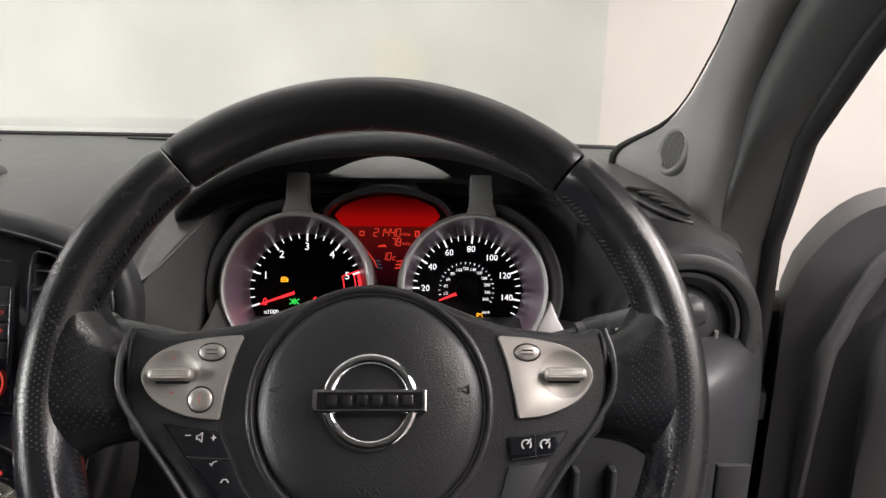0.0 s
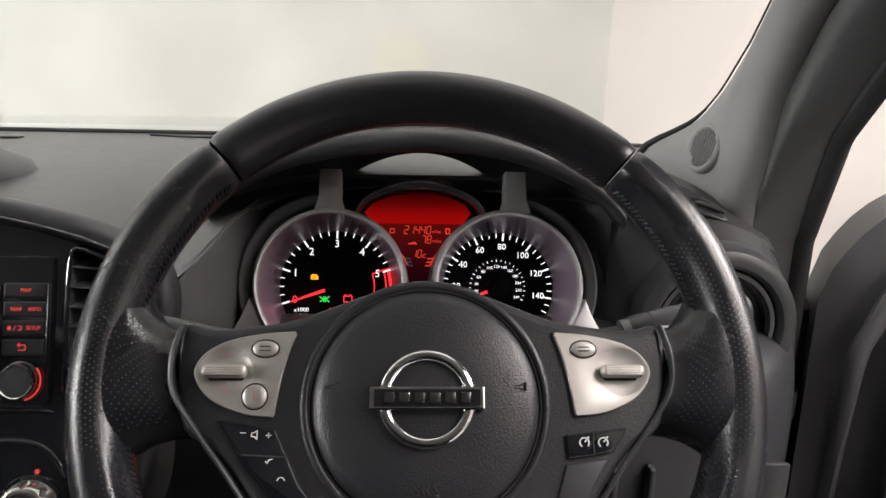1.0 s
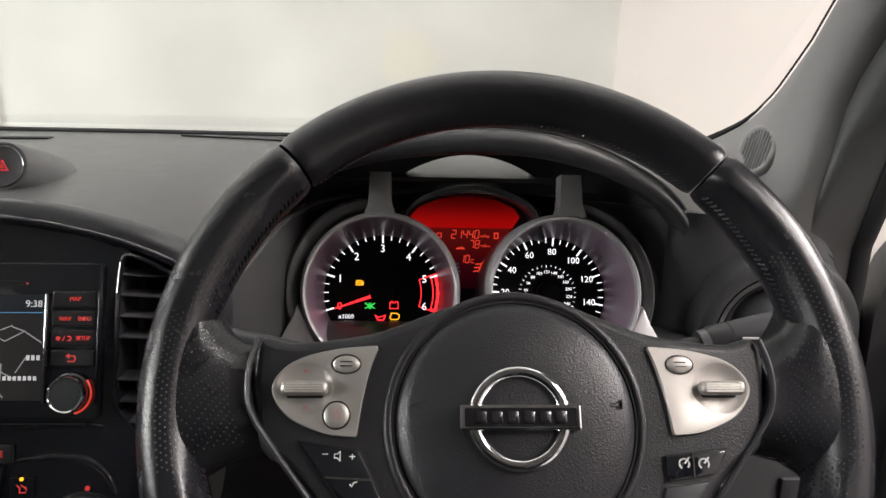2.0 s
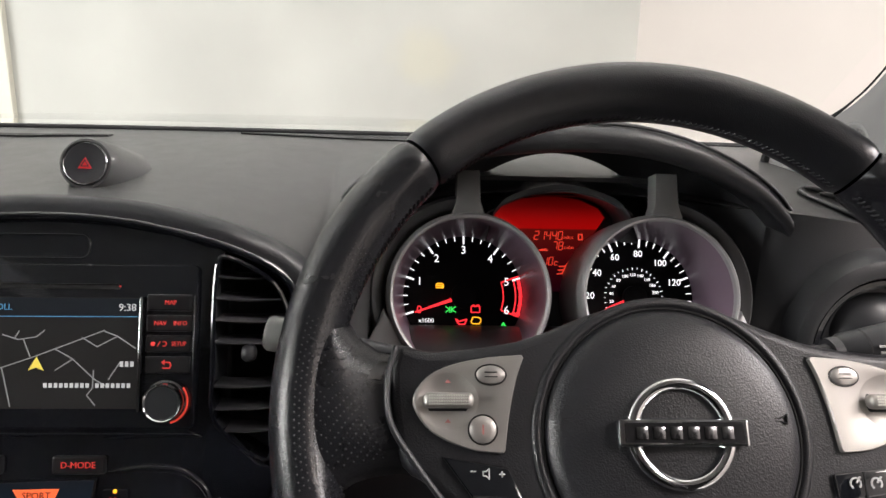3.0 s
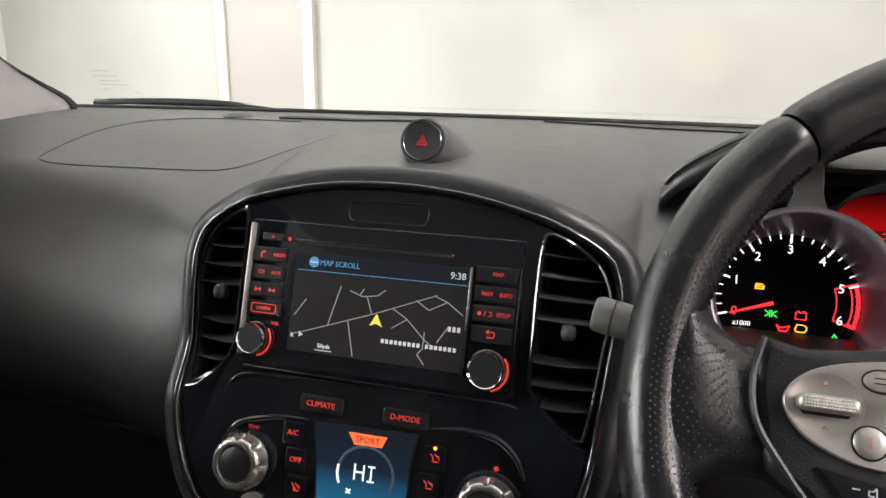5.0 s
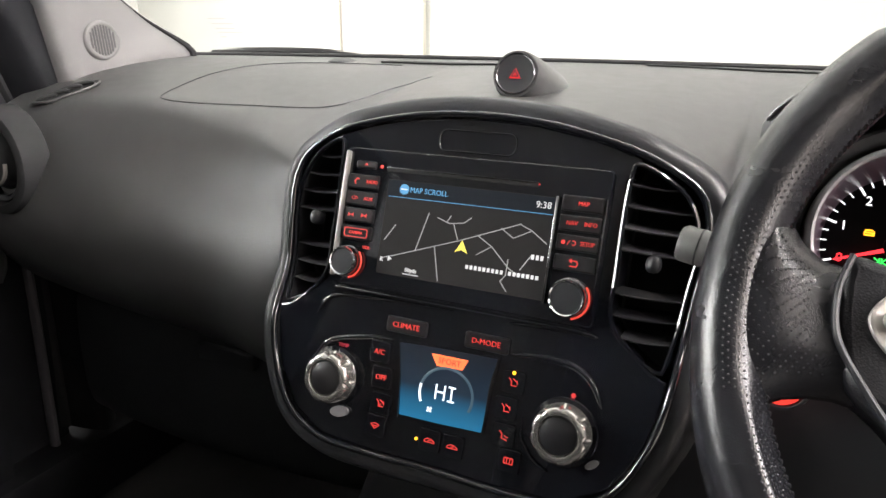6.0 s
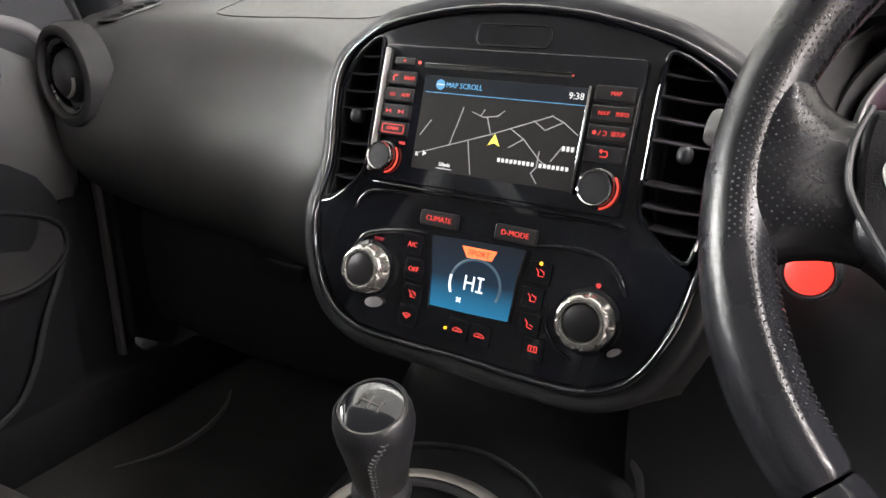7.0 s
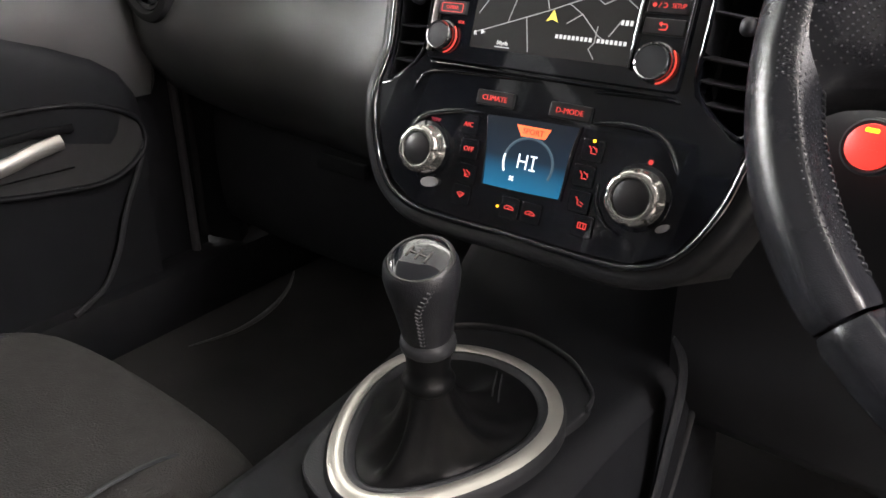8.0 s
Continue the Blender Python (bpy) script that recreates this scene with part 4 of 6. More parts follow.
symbol([(-0.003, -0.0025), (0.003, -0.0025), (0, 0.003)], PX + 0.024, CV - 0.034, G_RED, speedo, 0.0018, label="red triangle lamp")

for s, u in ((-1, -0.0815), (1, 0.0800)):
    grid = []
    for a in np.linspace(-58, 82, 36):
        c, d = s * math.cos(radians(a)), math.sin(radians(a))
        grid.append([(u + c * r, CV + d * r, w) for r, w in ((0.0722, 0.020), (0.0728, RING_W - 0.018), (0.0765, RING_W - 0.009), (0.0815, RING_W - 0.008), (0.0850, RING_W - 0.014), (0.0880, RING_W - 0.035), (0.0885, 0.0))])
    part("dial_cowl", sheet(grid), M_DASH, cluster, "dark grey outer shell round the dial", 60)

lcd_outline = [(-0.0165, -0.036), (0.0150, -0.036), (0.012, -0.020), (0.022, -0.004), (0.034, 0.008), (0.052, 0.034), (0.046, 0.043), (0.028, 0.051), (0.0, 0.0545), (-0.028, 0.051), (-0.047, 0.043), (-0.055, 0.034), (-0.034, 0.008), (-0.022, -0.004), (-0.0125, -0.020)]
M_LCD = gradient_glow("red_display_glow", "Y", -0.04, 0.055, [(0.0, (0.006, 0.0, 0.002)), (0.25, (0.03, 0.001, 0.003)), (0.5, (0.08, 0.003, 0.003)), (0.655, (0.10, 0.004, 0.003)), (0.67, (0.42, 0.002, 0.002)), (0.76, (0.32, 0.002, 0.002)), (0.88, (0.12, 0.001, 0.001)), (1.0, (0.03, 0.0, 0.0))], 0.8, 0.5)
display = part("display", prism(lcd_outline, -0.004, 0.0), M_LCD, cluster, "glowing dark red trip display", 0)
SEGMENTS = {"0": "abcdef", "1": "bc", "2": "abged", "4": "fgbc", "7": "abc", "8": "abcdefg", "c": "ged"}


def reading(name, word, height, x, y, parent):
    """Slanted seven-segment figures, centred on a place."""
    w, step = height * 0.50, height * 0.72
    ends = {"a": ((0, 2), (1, 2)), "b": ((1, 2), (1, 1)), "c": ((1, 1), (1, 0)), "d": ((0, 0), (1, 0)), "e": ((0, 1), (0, 0)), "f": ((0, 2), (0, 1)), "g": ((0, 1), (1, 1))}
    bm = bmesh.new()
    for k, ch in enumerate(word):
        x0 = x + (k - (len(word) - 1) / 2) * step - w / 2
        for seg in SEGMENTS[ch]:
            pts = []
            for i, j in ends[seg]:
                v = (j - 1) * height / 2
                pts.append((x0 + i * w + 0.14 * v, y + v))
            (ax, ay), (bx, by) = pts
            pts = [(ax + 0.12 * (bx - ax), ay + 0.12 * (by - ay)), (bx - 0.12 * (bx - ax), by - 0.12 * (by - ay))]
            add(bm, stroke(pts, height * 0.11, 0.0004, 0.0008))
    return part(name, bm, G_LCDRED, parent, "red segment figures", 0)


reading("odometer", "21440", 0.0078, -0.0015, 0.0166, display)
lettering("unit", "miles", 0.0045, 0.0175, 0.0150, 0.0005, G_LCDRED, display)
reading("range", "78", 0.0074, 0.0075, 0.0070, display)
lettering("unit", "miles", 0.0045, 0.0180, 0.0055, 0.0005, G_LCDRED, display)
reading("outside_temperature", "10", 0.0072, -0.0020, -0.0075, display)
reading("unit", "c", 0.0062, 0.0058, -0.0080, display)
symbol([(-0.002, -0.002), (0.002, -0.002), (0.002, 0.002), (-0.002, 0.002)], -0.0270, 0.0155, G_LCDRED, display, 0.0008)
symbol([(-0.002, -0.0025), (0.0015, -0.0025), (0.0015, 0.0025), (-0.002, 0.0025)], 0.0290, 0.0155, G_LCDRED, display, 0.0012)
symbol([(-0.004, 0), (0.004, 0), (0.002, 0.0015)], -0.0065, 0.0025, G_LCDRED, display, 0.0010)
for s in (1, -1):
    bars = [(s * 0.028, 0.004), (s * 0.0205, -0.004), (s * 0.0145, -0.012), (s * 0.0115, -0.0185)]
    part("level_gauge", stroke(bars, 0.0011, 0.0005, 0.0009), G_LCDRED, display, "red level arc", 0)
    for k in range(3):
        y = -0.0195 + 0.0035 * k
        part("level_bar", stroke([(s * (0.0065 + 0.001 * k), y), (s * (0.0115 + 0.002 * k), y + 0.0005)], 0.0012, 0.0005, 0.0009), G_LCDRED if s > 0 else G_RING, display, smooth=0)
visor = smooth_line([(-0.066, 0.012, 0.045), (-0.058, 0.036, 0.045), (-0.04, 0.050, 0.045), (0.0, 0.0585, 0.045), (0.04, 0.050, 0.045), (0.058, 0.036, 0.045), (0.066, 0.012, 0.045)], 6)
rows = [[(x, y - 0.12 * (w + 0.004), w) for w in (-0.004, 0.02, 0.05)] for x, y, _ in visor]
part("display_hood", sheet(rows, away=(0, 0.004, 0.002)), M_BLACK, cluster, "black display surround", 60)
for u in (-0.083, 0.087):
    x0, x1 = u - 0.0105, u + 0.0105
    poly = [(x0 - 0.004, CV + 0.066), (x1 + 0.004, CV + 0.066), (x1, CV + 0.078), (x1 - 0.001, 0.064), (x0 + 0.001, 0.064), (x0, CV + 0.078)]
    part("bezel_strut", prism(poly, RING_W - 0.022, RING_W - 0.003, 0.002), M_PILLAR, cluster, "grey strut up to the hood")
for s, u in ((-1, -0.0815), (1, 0.0800)):
    poly = [(u + s * 0.052, CV - 0.048), (u + s * 0.0715, CV - 0.012), (u + s * 0.078, CV - 0.028), (u + s * 0.090, CV - 0.050), (u + s * 0.086, CV - 0.060), (u + s * 0.05, CV - 0.06)]
    part("bezel_foot", prism(poly, RING_W - 0.02, RING_W - 0.004, 0.003), M_BEZEL, cluster, "flared silver foot of the bezel")
shelf = [[(u * math.sqrt(1 - (d / 0.0605) ** 2), 0.0520 + 0.5 * d - 5.0 * u * u, 0.048 - d) for u in np.linspace(-0.064, 0.064, 13)] for d in np.linspace(0, 0.060, 12)]
part("display_shelf", sheet(shelf, away=(0, -0.002, 0)), M_DASH, cluster, "dark grey shelf above the display", 60)
cover = []
for y in np.linspace(0.738, 0.885, 9):
    half = 0.150 * math.sqrt(max(0.05, 1 - ((y - 0.738) / 0.155) ** 2))
    cover.append([(0.052 + half * f, y, pad_z(0.052 + half * f, y) + 0.0085) for f in np.linspace(-1, 1, 15)])
part("binnacle_liner", sheet(cover, away=(0, 0, -0.004)), M_DASH, cluster, "dark grey liner under the hood", 60, True)
part("lower_apron", prism([(-0.16, -0.135), (0.16, -0.135), (0.16, -0.092), (-0.16, -0.092)], 0.0, 0.055, 0.004), M_BLACK, cluster)

# ---- centre stack ----
STACK = leaned(SX, SY, SZ, 18.3)
stack = thing("centre_stack", STACK, "piano black arched centre console panel with gloss trim", "centre console")
HALF = [(0.0, -0.2135), (0.05, -0.2145), (0.10, -0.212), (0.130, -0.195), (0.149, -0.163), (0.157, -0.128), (0.157, -0.116), (0.146, -0.1125), (0.117, -0.088), (0.1135, -0.05), (0.1135, 0.013), (0.121, 0.0290), (0.104, 0.0355), (0.087, 0.0405), (0.045, 0.0475), (0.0, 0.0495)]
part("panel", prism(mirrored(HALF), -0.02, 0.0, 0.0015), M_PIANO, stack, "gloss piano black panel")
OUTER = [(0.0, -0.2155), (0.05, -0.2165), (0.10, -0.214), (0.132, -0.197), (0.151, -0.164), (0.160, -0.128), (0.164, -0.08), (0.168, -0.035), (0.168, -0.007), (0.157, 0.0150), (0.122, 0.0325), (0.0715, 0.0455), (0.035, 0.0505), (0.0, 0.0520)]
ring = smooth_line(mirrored(OUTER), 5, True)
part("trim_ring", sweep([(x, y, 0.002 + side_drop(x, y)) for x, y in ring], 0.0028, 0.0032, 10, True), M_PIANO, stack, "gloss black trim ring")


def offset_ring(line, d):
    out, k = [], len(line)
    for i, (x, y) in enumerate(line):
        ax, ay = line[i - 1]
        bx, by = line[(i + 1) % k]
        n = Vector((by - ay, -(bx - ax))).normalized()
        out.append((x + n.x * d, y + n.y * d))
    return out


band_grid = [[(*p, w + side_drop(*p)) for p in offset_ring(ring, d) + offset_ring(ring, d)[:1]] for d, w in ((0.002, 0.0005), (0.006, 0.0015), (0.012, 0.0003), (0.0160, -0.007), (0.0175, -0.02))]
part("surround", sheet(band_grid), M_BLACK, stack, "matt black surround", 60)
lid = offset_ring(round_rect(-0.032, 0.024, 0.030, 0.040, 0.006), 0.0)
part("top_recess", sweep([(x, y - 0.0003, 0.0004) for x, y in lid], 0.0007, 0.0007, 6, True), M_DARKMETAL, stack, "faint lid outline")
VENT = [(0.1220, 0.0255), (0.1150, 0.013), (0.1145, -0.048), (0.1175, -0.087), (0.149, -0.1115), (0.156, -0.095), (0.1605, -0.055), (0.1635, -0.022), (0.152, 0.008)]


def centre_vent(s):
    poly = smooth_line([(s * x, y) for x, y in VENT], 4, True)
    duct = sheet([[(*p, w + side_drop(*p)) for p in poly + poly[:1]] for w in (0.001, -0.04)])
    vent = part("vent", duct, M_BLACK, stack, "tall black slatted air outlet", 60)
    part("vent_back", prism(poly, -0.056, -0.054), M_RUBBER, vent, smooth=0)
    part("vent_rim", sweep([(*p, 0.0015 + side_drop(*p)) for p in poly], 0.0017, 0.002, 8, True), M_PIANO, vent, "gloss rim")
    n = 8
    for k in range(n):
        v = 0.012 - 0.0150 * k
        hits = []
        for (ax, ay), (bx, by) in zip(poly, poly[1:] + poly[:1]):
            if (ay - v) * (by - v) < 0:
                hits.append(ax + (bx - ax) * (v - ay) / (by - ay))
        if len(hits) < 2:
            continue
        a, b = min(hits), max(hits)
        rows = []
        for t in np.linspace(0, 1, 7):
            x = a + (b - a) * t
            sag = -0.0012 * math.sin(math.pi * t)
            rows.append([(x, v + sag + h, w + side_drop(x, v)) for h, w in ((0.0010, -0.004), (0.0002, -0.002), (-0.0008, -0.004), (0.004, -0.024), (0.0052, -0.024), (0.0010, -0.004))])
        part("slat", sheet(rows), M_SLAT, vent, smooth=30)
    part("vent_tab", block(s * 0.137, -0.040, -0.007, 0.010, 0.012, 0.014, 0.0045, 3), M_BLACK, vent, "black sliding tab")


centre_vent(1)
centre_vent(-1)

# ---- head unit ----
head = thing("head_unit", STACK @ Matrix.Translation((0, 0, 0.0005)), "black navigation unit with colour map screen and red-lit keys", "navigation unit")
part("fascia", prism(round_rect(-0.1095, -0.0895, 0.1045, 0.0195, 0.004), 0.0, 0.004, 0.001), M_PIANO, head, "gloss black fascia")
Z = 0.0042
screen = part("screen", prism(round_rect(-0.0685, -0.0765, 0.0665, -0.0030, 0.001), 0.003, Z), G_MAPBG, head, "dim grey map screen", 0)
part("map_header", prism([(-0.068, -0.0160), (0.066, -0.0160), (0.066, -0.0035), (-0.068, -0.0035)], Z, Z + 0.0002), G_MAPTOP, screen, smooth=0)
part("header_line", stroke([(-0.066, -0.0161), (0.0658, -0.0155)], 0.0005, Z, Z + 0.0004), G_BLUE, screen, smooth=0)
lettering("heading", "MAP SCROLL", 0.0058, -0.0485, -0.0098, Z + 0.0003, G_BLUE, screen, align="LEFT", squeeze=0.95)
part("globe_icon", prism(disc_poly(-0.0535, -0.0097, 0.0040, 20), Z, Z + 0.0005), G_BLUE, screen, "round blue icon", 0)
part("globe_mark", stroke([(-0.0560, -0.0097), (-0.0510, -0.0097)], 0.0009, Z + 0.0005, Z + 0.0007), G_TEXT, screen, smooth=0)
lettering("clock", "9:38", 0.0068, 0.0585, -0.0096, Z + 0.0003, G_TEXT, screen)
ROADS = [((-0.0655, -0.0645), (-0.0551, -0.0613), (-0.0025, -0.043), (0.0441, -0.0247)), ((-0.0297, -0.0254), (-0.037, -0.0544)), ((-0.0215, -0.0497), (-0.015, -0.075)),
         ((-0.0219, -0.028), (-0.0117, -0.0312), (-0.0002, -0.0294), (0.0051, -0.025)), ((-0.0142, -0.0306), (-0.0113, -0.0255)), ((-0.0084, -0.0308), (-0.0036, -0.0423)),
         ((0.0129, -0.0376), (0.024, -0.0438), (0.0388, -0.0573), (0.0480, -0.0625)), ((0.024, -0.0438), (0.013, -0.0512)), ((0.0378, -0.0512), (0.0376, -0.0629), (0.034, -0.0676), (0.0396, -0.0742)),
         ((0.0296, -0.0297), (0.0395, -0.0356), (0.0526, -0.0286), (0.0443, -0.0255)), ((0.0526, -0.0286), (0.0645, -0.0365)), ((0.0544, -0.0464), (0.0476, -0.0573)), ((-0.0567, -0.0377), (-0.0649, -0.05))]
for line in ROADS:
    part("map_road", stroke(line, 0.0007, Z, Z + 0.0003), G_ROAD, screen, smooth=0)
part("position_arrow", prism([(-0.0042, -0.0515), (0.0008, -0.0495), (0.0058, -0.0515), (0.0008, -0.0425)], Z + 0.0004, Z + 0.0008), G_YELLOW, screen, "yellow position arrow", 0)
for k in range(9):
    x = 0.0060 + k * 0.0034
    part("street_name_bar", prism([(x, -0.0626), (x + 0.0022, -0.0626), (x + 0.0022, -0.0597), (x, -0.0597)], Z + 0.0004, Z + 0.0006), G_TEXT, screen, smooth=0)
for k in range(7):
    x = 0.0395 + k * 0.0034
    part("street_name_bar", prism([(x, -0.0626), (x + 0.0022, -0.0626), (x + 0.0022, -0.0597), (x, -0.0597)], Z + 0.0004, Z + 0.0006), G_TEXT, screen, smooth=0)
for k in range(3):
    x = 0.0548 + k * 0.0034
    part("street_name_bar", prism([(x, -0.0487), (x + 0.0022, -0.0487), (x + 0.0022, -0.0452), (x, -0.0452)], Z + 0.0004, Z + 0.0006), G_TEXT, screen, smooth=0)
lettering("scale", "50yds", 0.0044, -0.0385, -0.0709, Z + 0.0003, G_TEXT, screen)
part("scale_bar", stroke([(-0.0451, -0.0740), (-0.0320, -0.0740)], 0.0006, Z, Z + 0.0004), G_TEXT, screen, smooth=0)
lettering("compass", "R", 0.0048, -0.0650, -0.0655, Z + 0.0003, G_TEXT, screen)
part("compass_mark", prism([(-0.0595, -0.0660), (-0.0560, -0.0640), (-0.0595, -0.0620)], Z, Z + 0.0004), G_TEXT, screen, smooth=0)
part("disc_slot", block(-0.009, 0.0040, 0.004, 0.124, 0.0030, 0.0012, 0.0004), M_RUBBER, head, "disc slot")
part("disc_lip", block(-0.009, 0.0060, 0.0045, 0.124, 0.0010, 0.0014, 0.0003), M_DARKMETAL, head)
part("slot_lamp", prism(disc_poly(-0.0760, 0.0059, 0.0014, 12), 0.004, 0.0046), G_LABEL, head, "red lamp", 0)
part("slot_lamp", prism(disc_poly(0.0530, 0.0048, 0.0007, 8), 0.004, 0.0046), G_LABEL, head, "red lamp", 0)


def key(x0, x1, y, h=0.0112):
    return part("key", prism(round_rect(x0, y - h / 2, x1, y + h / 2, 0.0012), 0.003, 0.0062, 0.0012), M_BUTTON, head, "black key")


for y, words in ((-0.0059, (("MAP", 0.0872),)), (-0.0197, (("NAV", 0.0808), ("INFO", 0.0940))), (-0.0333, (("SETUP", 0.0935),)), (-0.0473, ())):
    k = key(0.0715, 0.1010, y)
    for word, x in words:
        lettering("legend", word, 0.0042, x, y, 0.0064, G_LABEL, k, squeeze=0.85 if len(word) > 4 else 0.95)
    if y == -0.0333:
        part("legend", prism(disc_poly(0.0765, y, 0.0015, 10), 0.0062, 0.0066), G_LABEL, k, smooth=0)
        part("legend", stroke([(0.0795, y - 0.0015), (0.081, y + 0.0015)], 0.0005, 0.0062, 0.0066), G_LABEL, k, smooth=0)
        part("legend", stroke([polarp for polarp in disc_poly(0.0838, y, 0.0015, 8, -120, 120)], 0.0006, 0.0062, 0.0066), G_LABEL, k, smooth=0)
    if not words:
        part("legend", stroke([(0.0840, y + 0.0018), (0.0878, y + 0.0018), (0.0888, y), (0.0878, y - 0.0020), (0.0835, y - 0.0020)], 0.0008, 0.0062, 0.0066), G_LABEL, k, "red return arrow", 0)
        part("legend", prism([(0.0845, y + 0.0036), (0.0845, y), (0.0822, y + 0.0018)], 0.0062, 0.0066), G_LABEL, k, smooth=0)
for y, words in ((0.0061, ()), (-0.0074, (("RADIO", -0.0818),)), (-0.0209, (("CD", -0.0955), ("AUX", -0.0832))), (-0.0342, ()), (-0.0482, (("CAMERA", -0.0903),))):
    k = key(-0.1040 if y < 0 else -0.0985, -0.0765 if y < 0 else -0.0805, y, 0.0112 if y < 0 else 0.006)
    for word, x in words:
        lettering("legend", word, 0.0039 if word != "CAMERA" else 0.0036, x, y, 0.0064, G_LABEL, k, squeeze=0.85 if len(word) > 4 else 1.0)
    if y > 0:
        part("legend", prism([(-0.0905, y - 0.0005), (-0.0875, y - 0.0005), (-0.089, y + 0.0016)], 0.0062, 0.0066), G_LABEL, k, smooth=0)
    elif y == -0.0074:
        part("legend", stroke([(-0.0965, y - 0.0022), (-0.0975, y), (-0.0955, y + 0.0022), (-0.0940, y + 0.0016)], 0.0010, 0.0062, 0.0066), G_LABEL, k, "red telephone mark", 0)
    elif y == -0.0342:
        for x in (-0.0970, -0.0850):
            for j in (-1, 1):
                part("legend", prism([(x + j * 0.0024, y - 0.0016), (x + j * 0.0024, y + 0.0016), (x, y)], 0.0062, 0.0066), G_LABEL, k, smooth=0)
    elif y == -0.0482:
        r = round_rect(-0.1005, y - 0.0033, -0.0800, y + 0.0033, 0.0012, 2)
        part("legend", stroke(r + r[:1], 0.0006, 0.0062, 0.0066), G_LABEL, k, smooth=0)
lettering("legend", "VOL", 0.0034, -0.0800, -0.0588, 0.0046, G_LABEL, head)


def rotary(x, y, r):
    k = part("rotary_knob", lathe([(r + 0.0015, 0.004), (r + 0.0012, 0.0065), (r, 0.0072), (r * 0.985, 0.0125), (r * 0.95, 0.0138), (r * 0.86, 0.0142)], 48, (x, y, 0)), M_DARKMETAL, head, "knurled rotary knob with bright edge")
    part("knob_face", lathe([(r * 0.86, 0.0142), (r * 0.82, 0.0136), (0.0, 0.0140)], 40, (x, y, 0)), M_BLACK, k, "black knob face")
    part("knob_rim", lathe([(r * 0.88, 0.0140), (r * 0.945, 0.0148), (r * 1.0, 0.0130)], 48, (x, y, 0)), M_CHROME, k, "bright chrome rim")
    part("lit_ring", sweep([(x + (r + 0.0016) * math.cos(radians(a)), y + (r + 0.0016) * math.sin(radians(a)), 0.0065) for a in range(-75, 40, 6)], 0.0007, 0.0008, 6), G_KNOBRED, k, "glowing red crescent")


rotary(-0.0945, -0.0712, 0.0115)
rotary(0.0860, -0.0712, 0.0128)
part("chrome_strip", block(0.0688, -0.040, 0.006, 0.0022, 0.076, 0.006, 0.0008), M_CHROME, head, "bright vertical strip")
part("chrome_strip", block(0.1030, -0.040, 0.0045, 0.0010, 0.078, 0.003, 0.0003), M_DARKMETAL, head, "bright vertical strip")
b = block(0, 0, 0.0055, 0.0026, 0.100, 0.006, 0.0008)
b.transform(pose(-0.1065, -0.034, 0, 0, 0, 0))
part("chrome_strip", b, M_SILVER, head, "bright vertical strip")
part("lower_strip", block(-0.002, -0.0925, 0.004, 0.20, 0.0020, 0.006, 0.0008), M_PIANO, head)

# ---- climate controls ----
climate = thing("climate_panel", STACK @ Matrix.Translation((0, 0, 0.0005)), "gloss black climate control panel with two silver dials and blue display", "climate controls")
for word, x in (("CLIMATE", -0.0352), ("D-MODE", 0.0308)):
    k = part("mode_key", prism(round_rect(x - 0.0180, -0.1195, x + 0.0165, -0.1075, 0.002), 0.0, 0.003, 0.0012), M_BUTTON, climate, "black mode key")
    lettering("legend", word, 0.0058, x - 0.0008, -0.1135, 0.0033, G_LABEL, k)
shape = smooth_line([(-0.0395, -0.1262), (0.0, -0.1245), (0.0400, -0.1235)], 5) + smooth_line([(0.0370, -0.150), (0.0355, -0.1785)], 4) + smooth_line([(0.0, -0.1800), (-0.0320, -0.1805)], 3) + smooth_line([(-0.0350, -0.152), (-0.0390, -0.130)], 4)
part("display_frame", prism([(x * 1.05, -0.152 + (y + 0.152) * 1.05) for x, y in shape], 0.0, 0.0012), M_PIANO, climate, smooth=0)
M_CLIMATE = gradient_glow("climate_display_glow", "Y", -0.180, -0.124, [(0.0, (0.025, 0.22, 0.43)), (0.22, (0.022, 0.145, 0.28)), (0.45, (0.015, 0.032, 0.055)), (1.0, (0.013, 0.017, 0.024))], 0.5)
disp = part("display", prism(shape, 0.001, 0.0016), M_CLIMATE, climate, "blue glowing climate display", 0)
part("sport_flag", prism([(-0.0120, -0.1295), (0.0180, -0.1290), (0.0145, -0.1370), (-0.0065, -0.1378)], 0.0016, 0.0019), G_ORANGE, disp, "orange flag", 0)
lettering("legend", "SPORT", 0.0062, 0.0035, -0.1335, 0.0019, material("dark_print", (0.12, 0.01, 0.005), 0.6), disp)
reading_bm = bmesh.new()
for pts in (((-0.0042, -0.1620), (-0.0042, -0.1515)), ((0.0028, -0.1620), (0.0028, -0.1515)), ((-0.0042, -0.1566), (0.0028, -0.1566)), ((0.0086, -0.1620), (0.0086, -0.1515)), ((0.0062, -0.1515), (0.0110, -0.1515)), ((0.0062, -0.1620), (0.0110, -0.1620))):
    add(reading_bm, stroke(pts, 0.0013, 0.0018, 0.0022))
part("reading", reading_bm, G_PALE, disp, "pale square letters HI", 0)
part("dial_ring", sweep([(0.004 + 0.0215 * math.cos(radians(a)), -0.158 + 0.0200 * math.sin(radians(a)), 0.0018) for a in range(-25, 206, 7)], 0.0011, 0.0003, 6), G_RING, disp, "dim grey ring")
part("ring_segment", stroke([(0.004 + 0.0215 * math.cos(radians(a)), -0.158 + 0.020 * math.sin(radians(a))) for a in range(168, 206, 6)], 0.0018, 0.0019, 0.0022), G_PALE, disp, smooth=0)
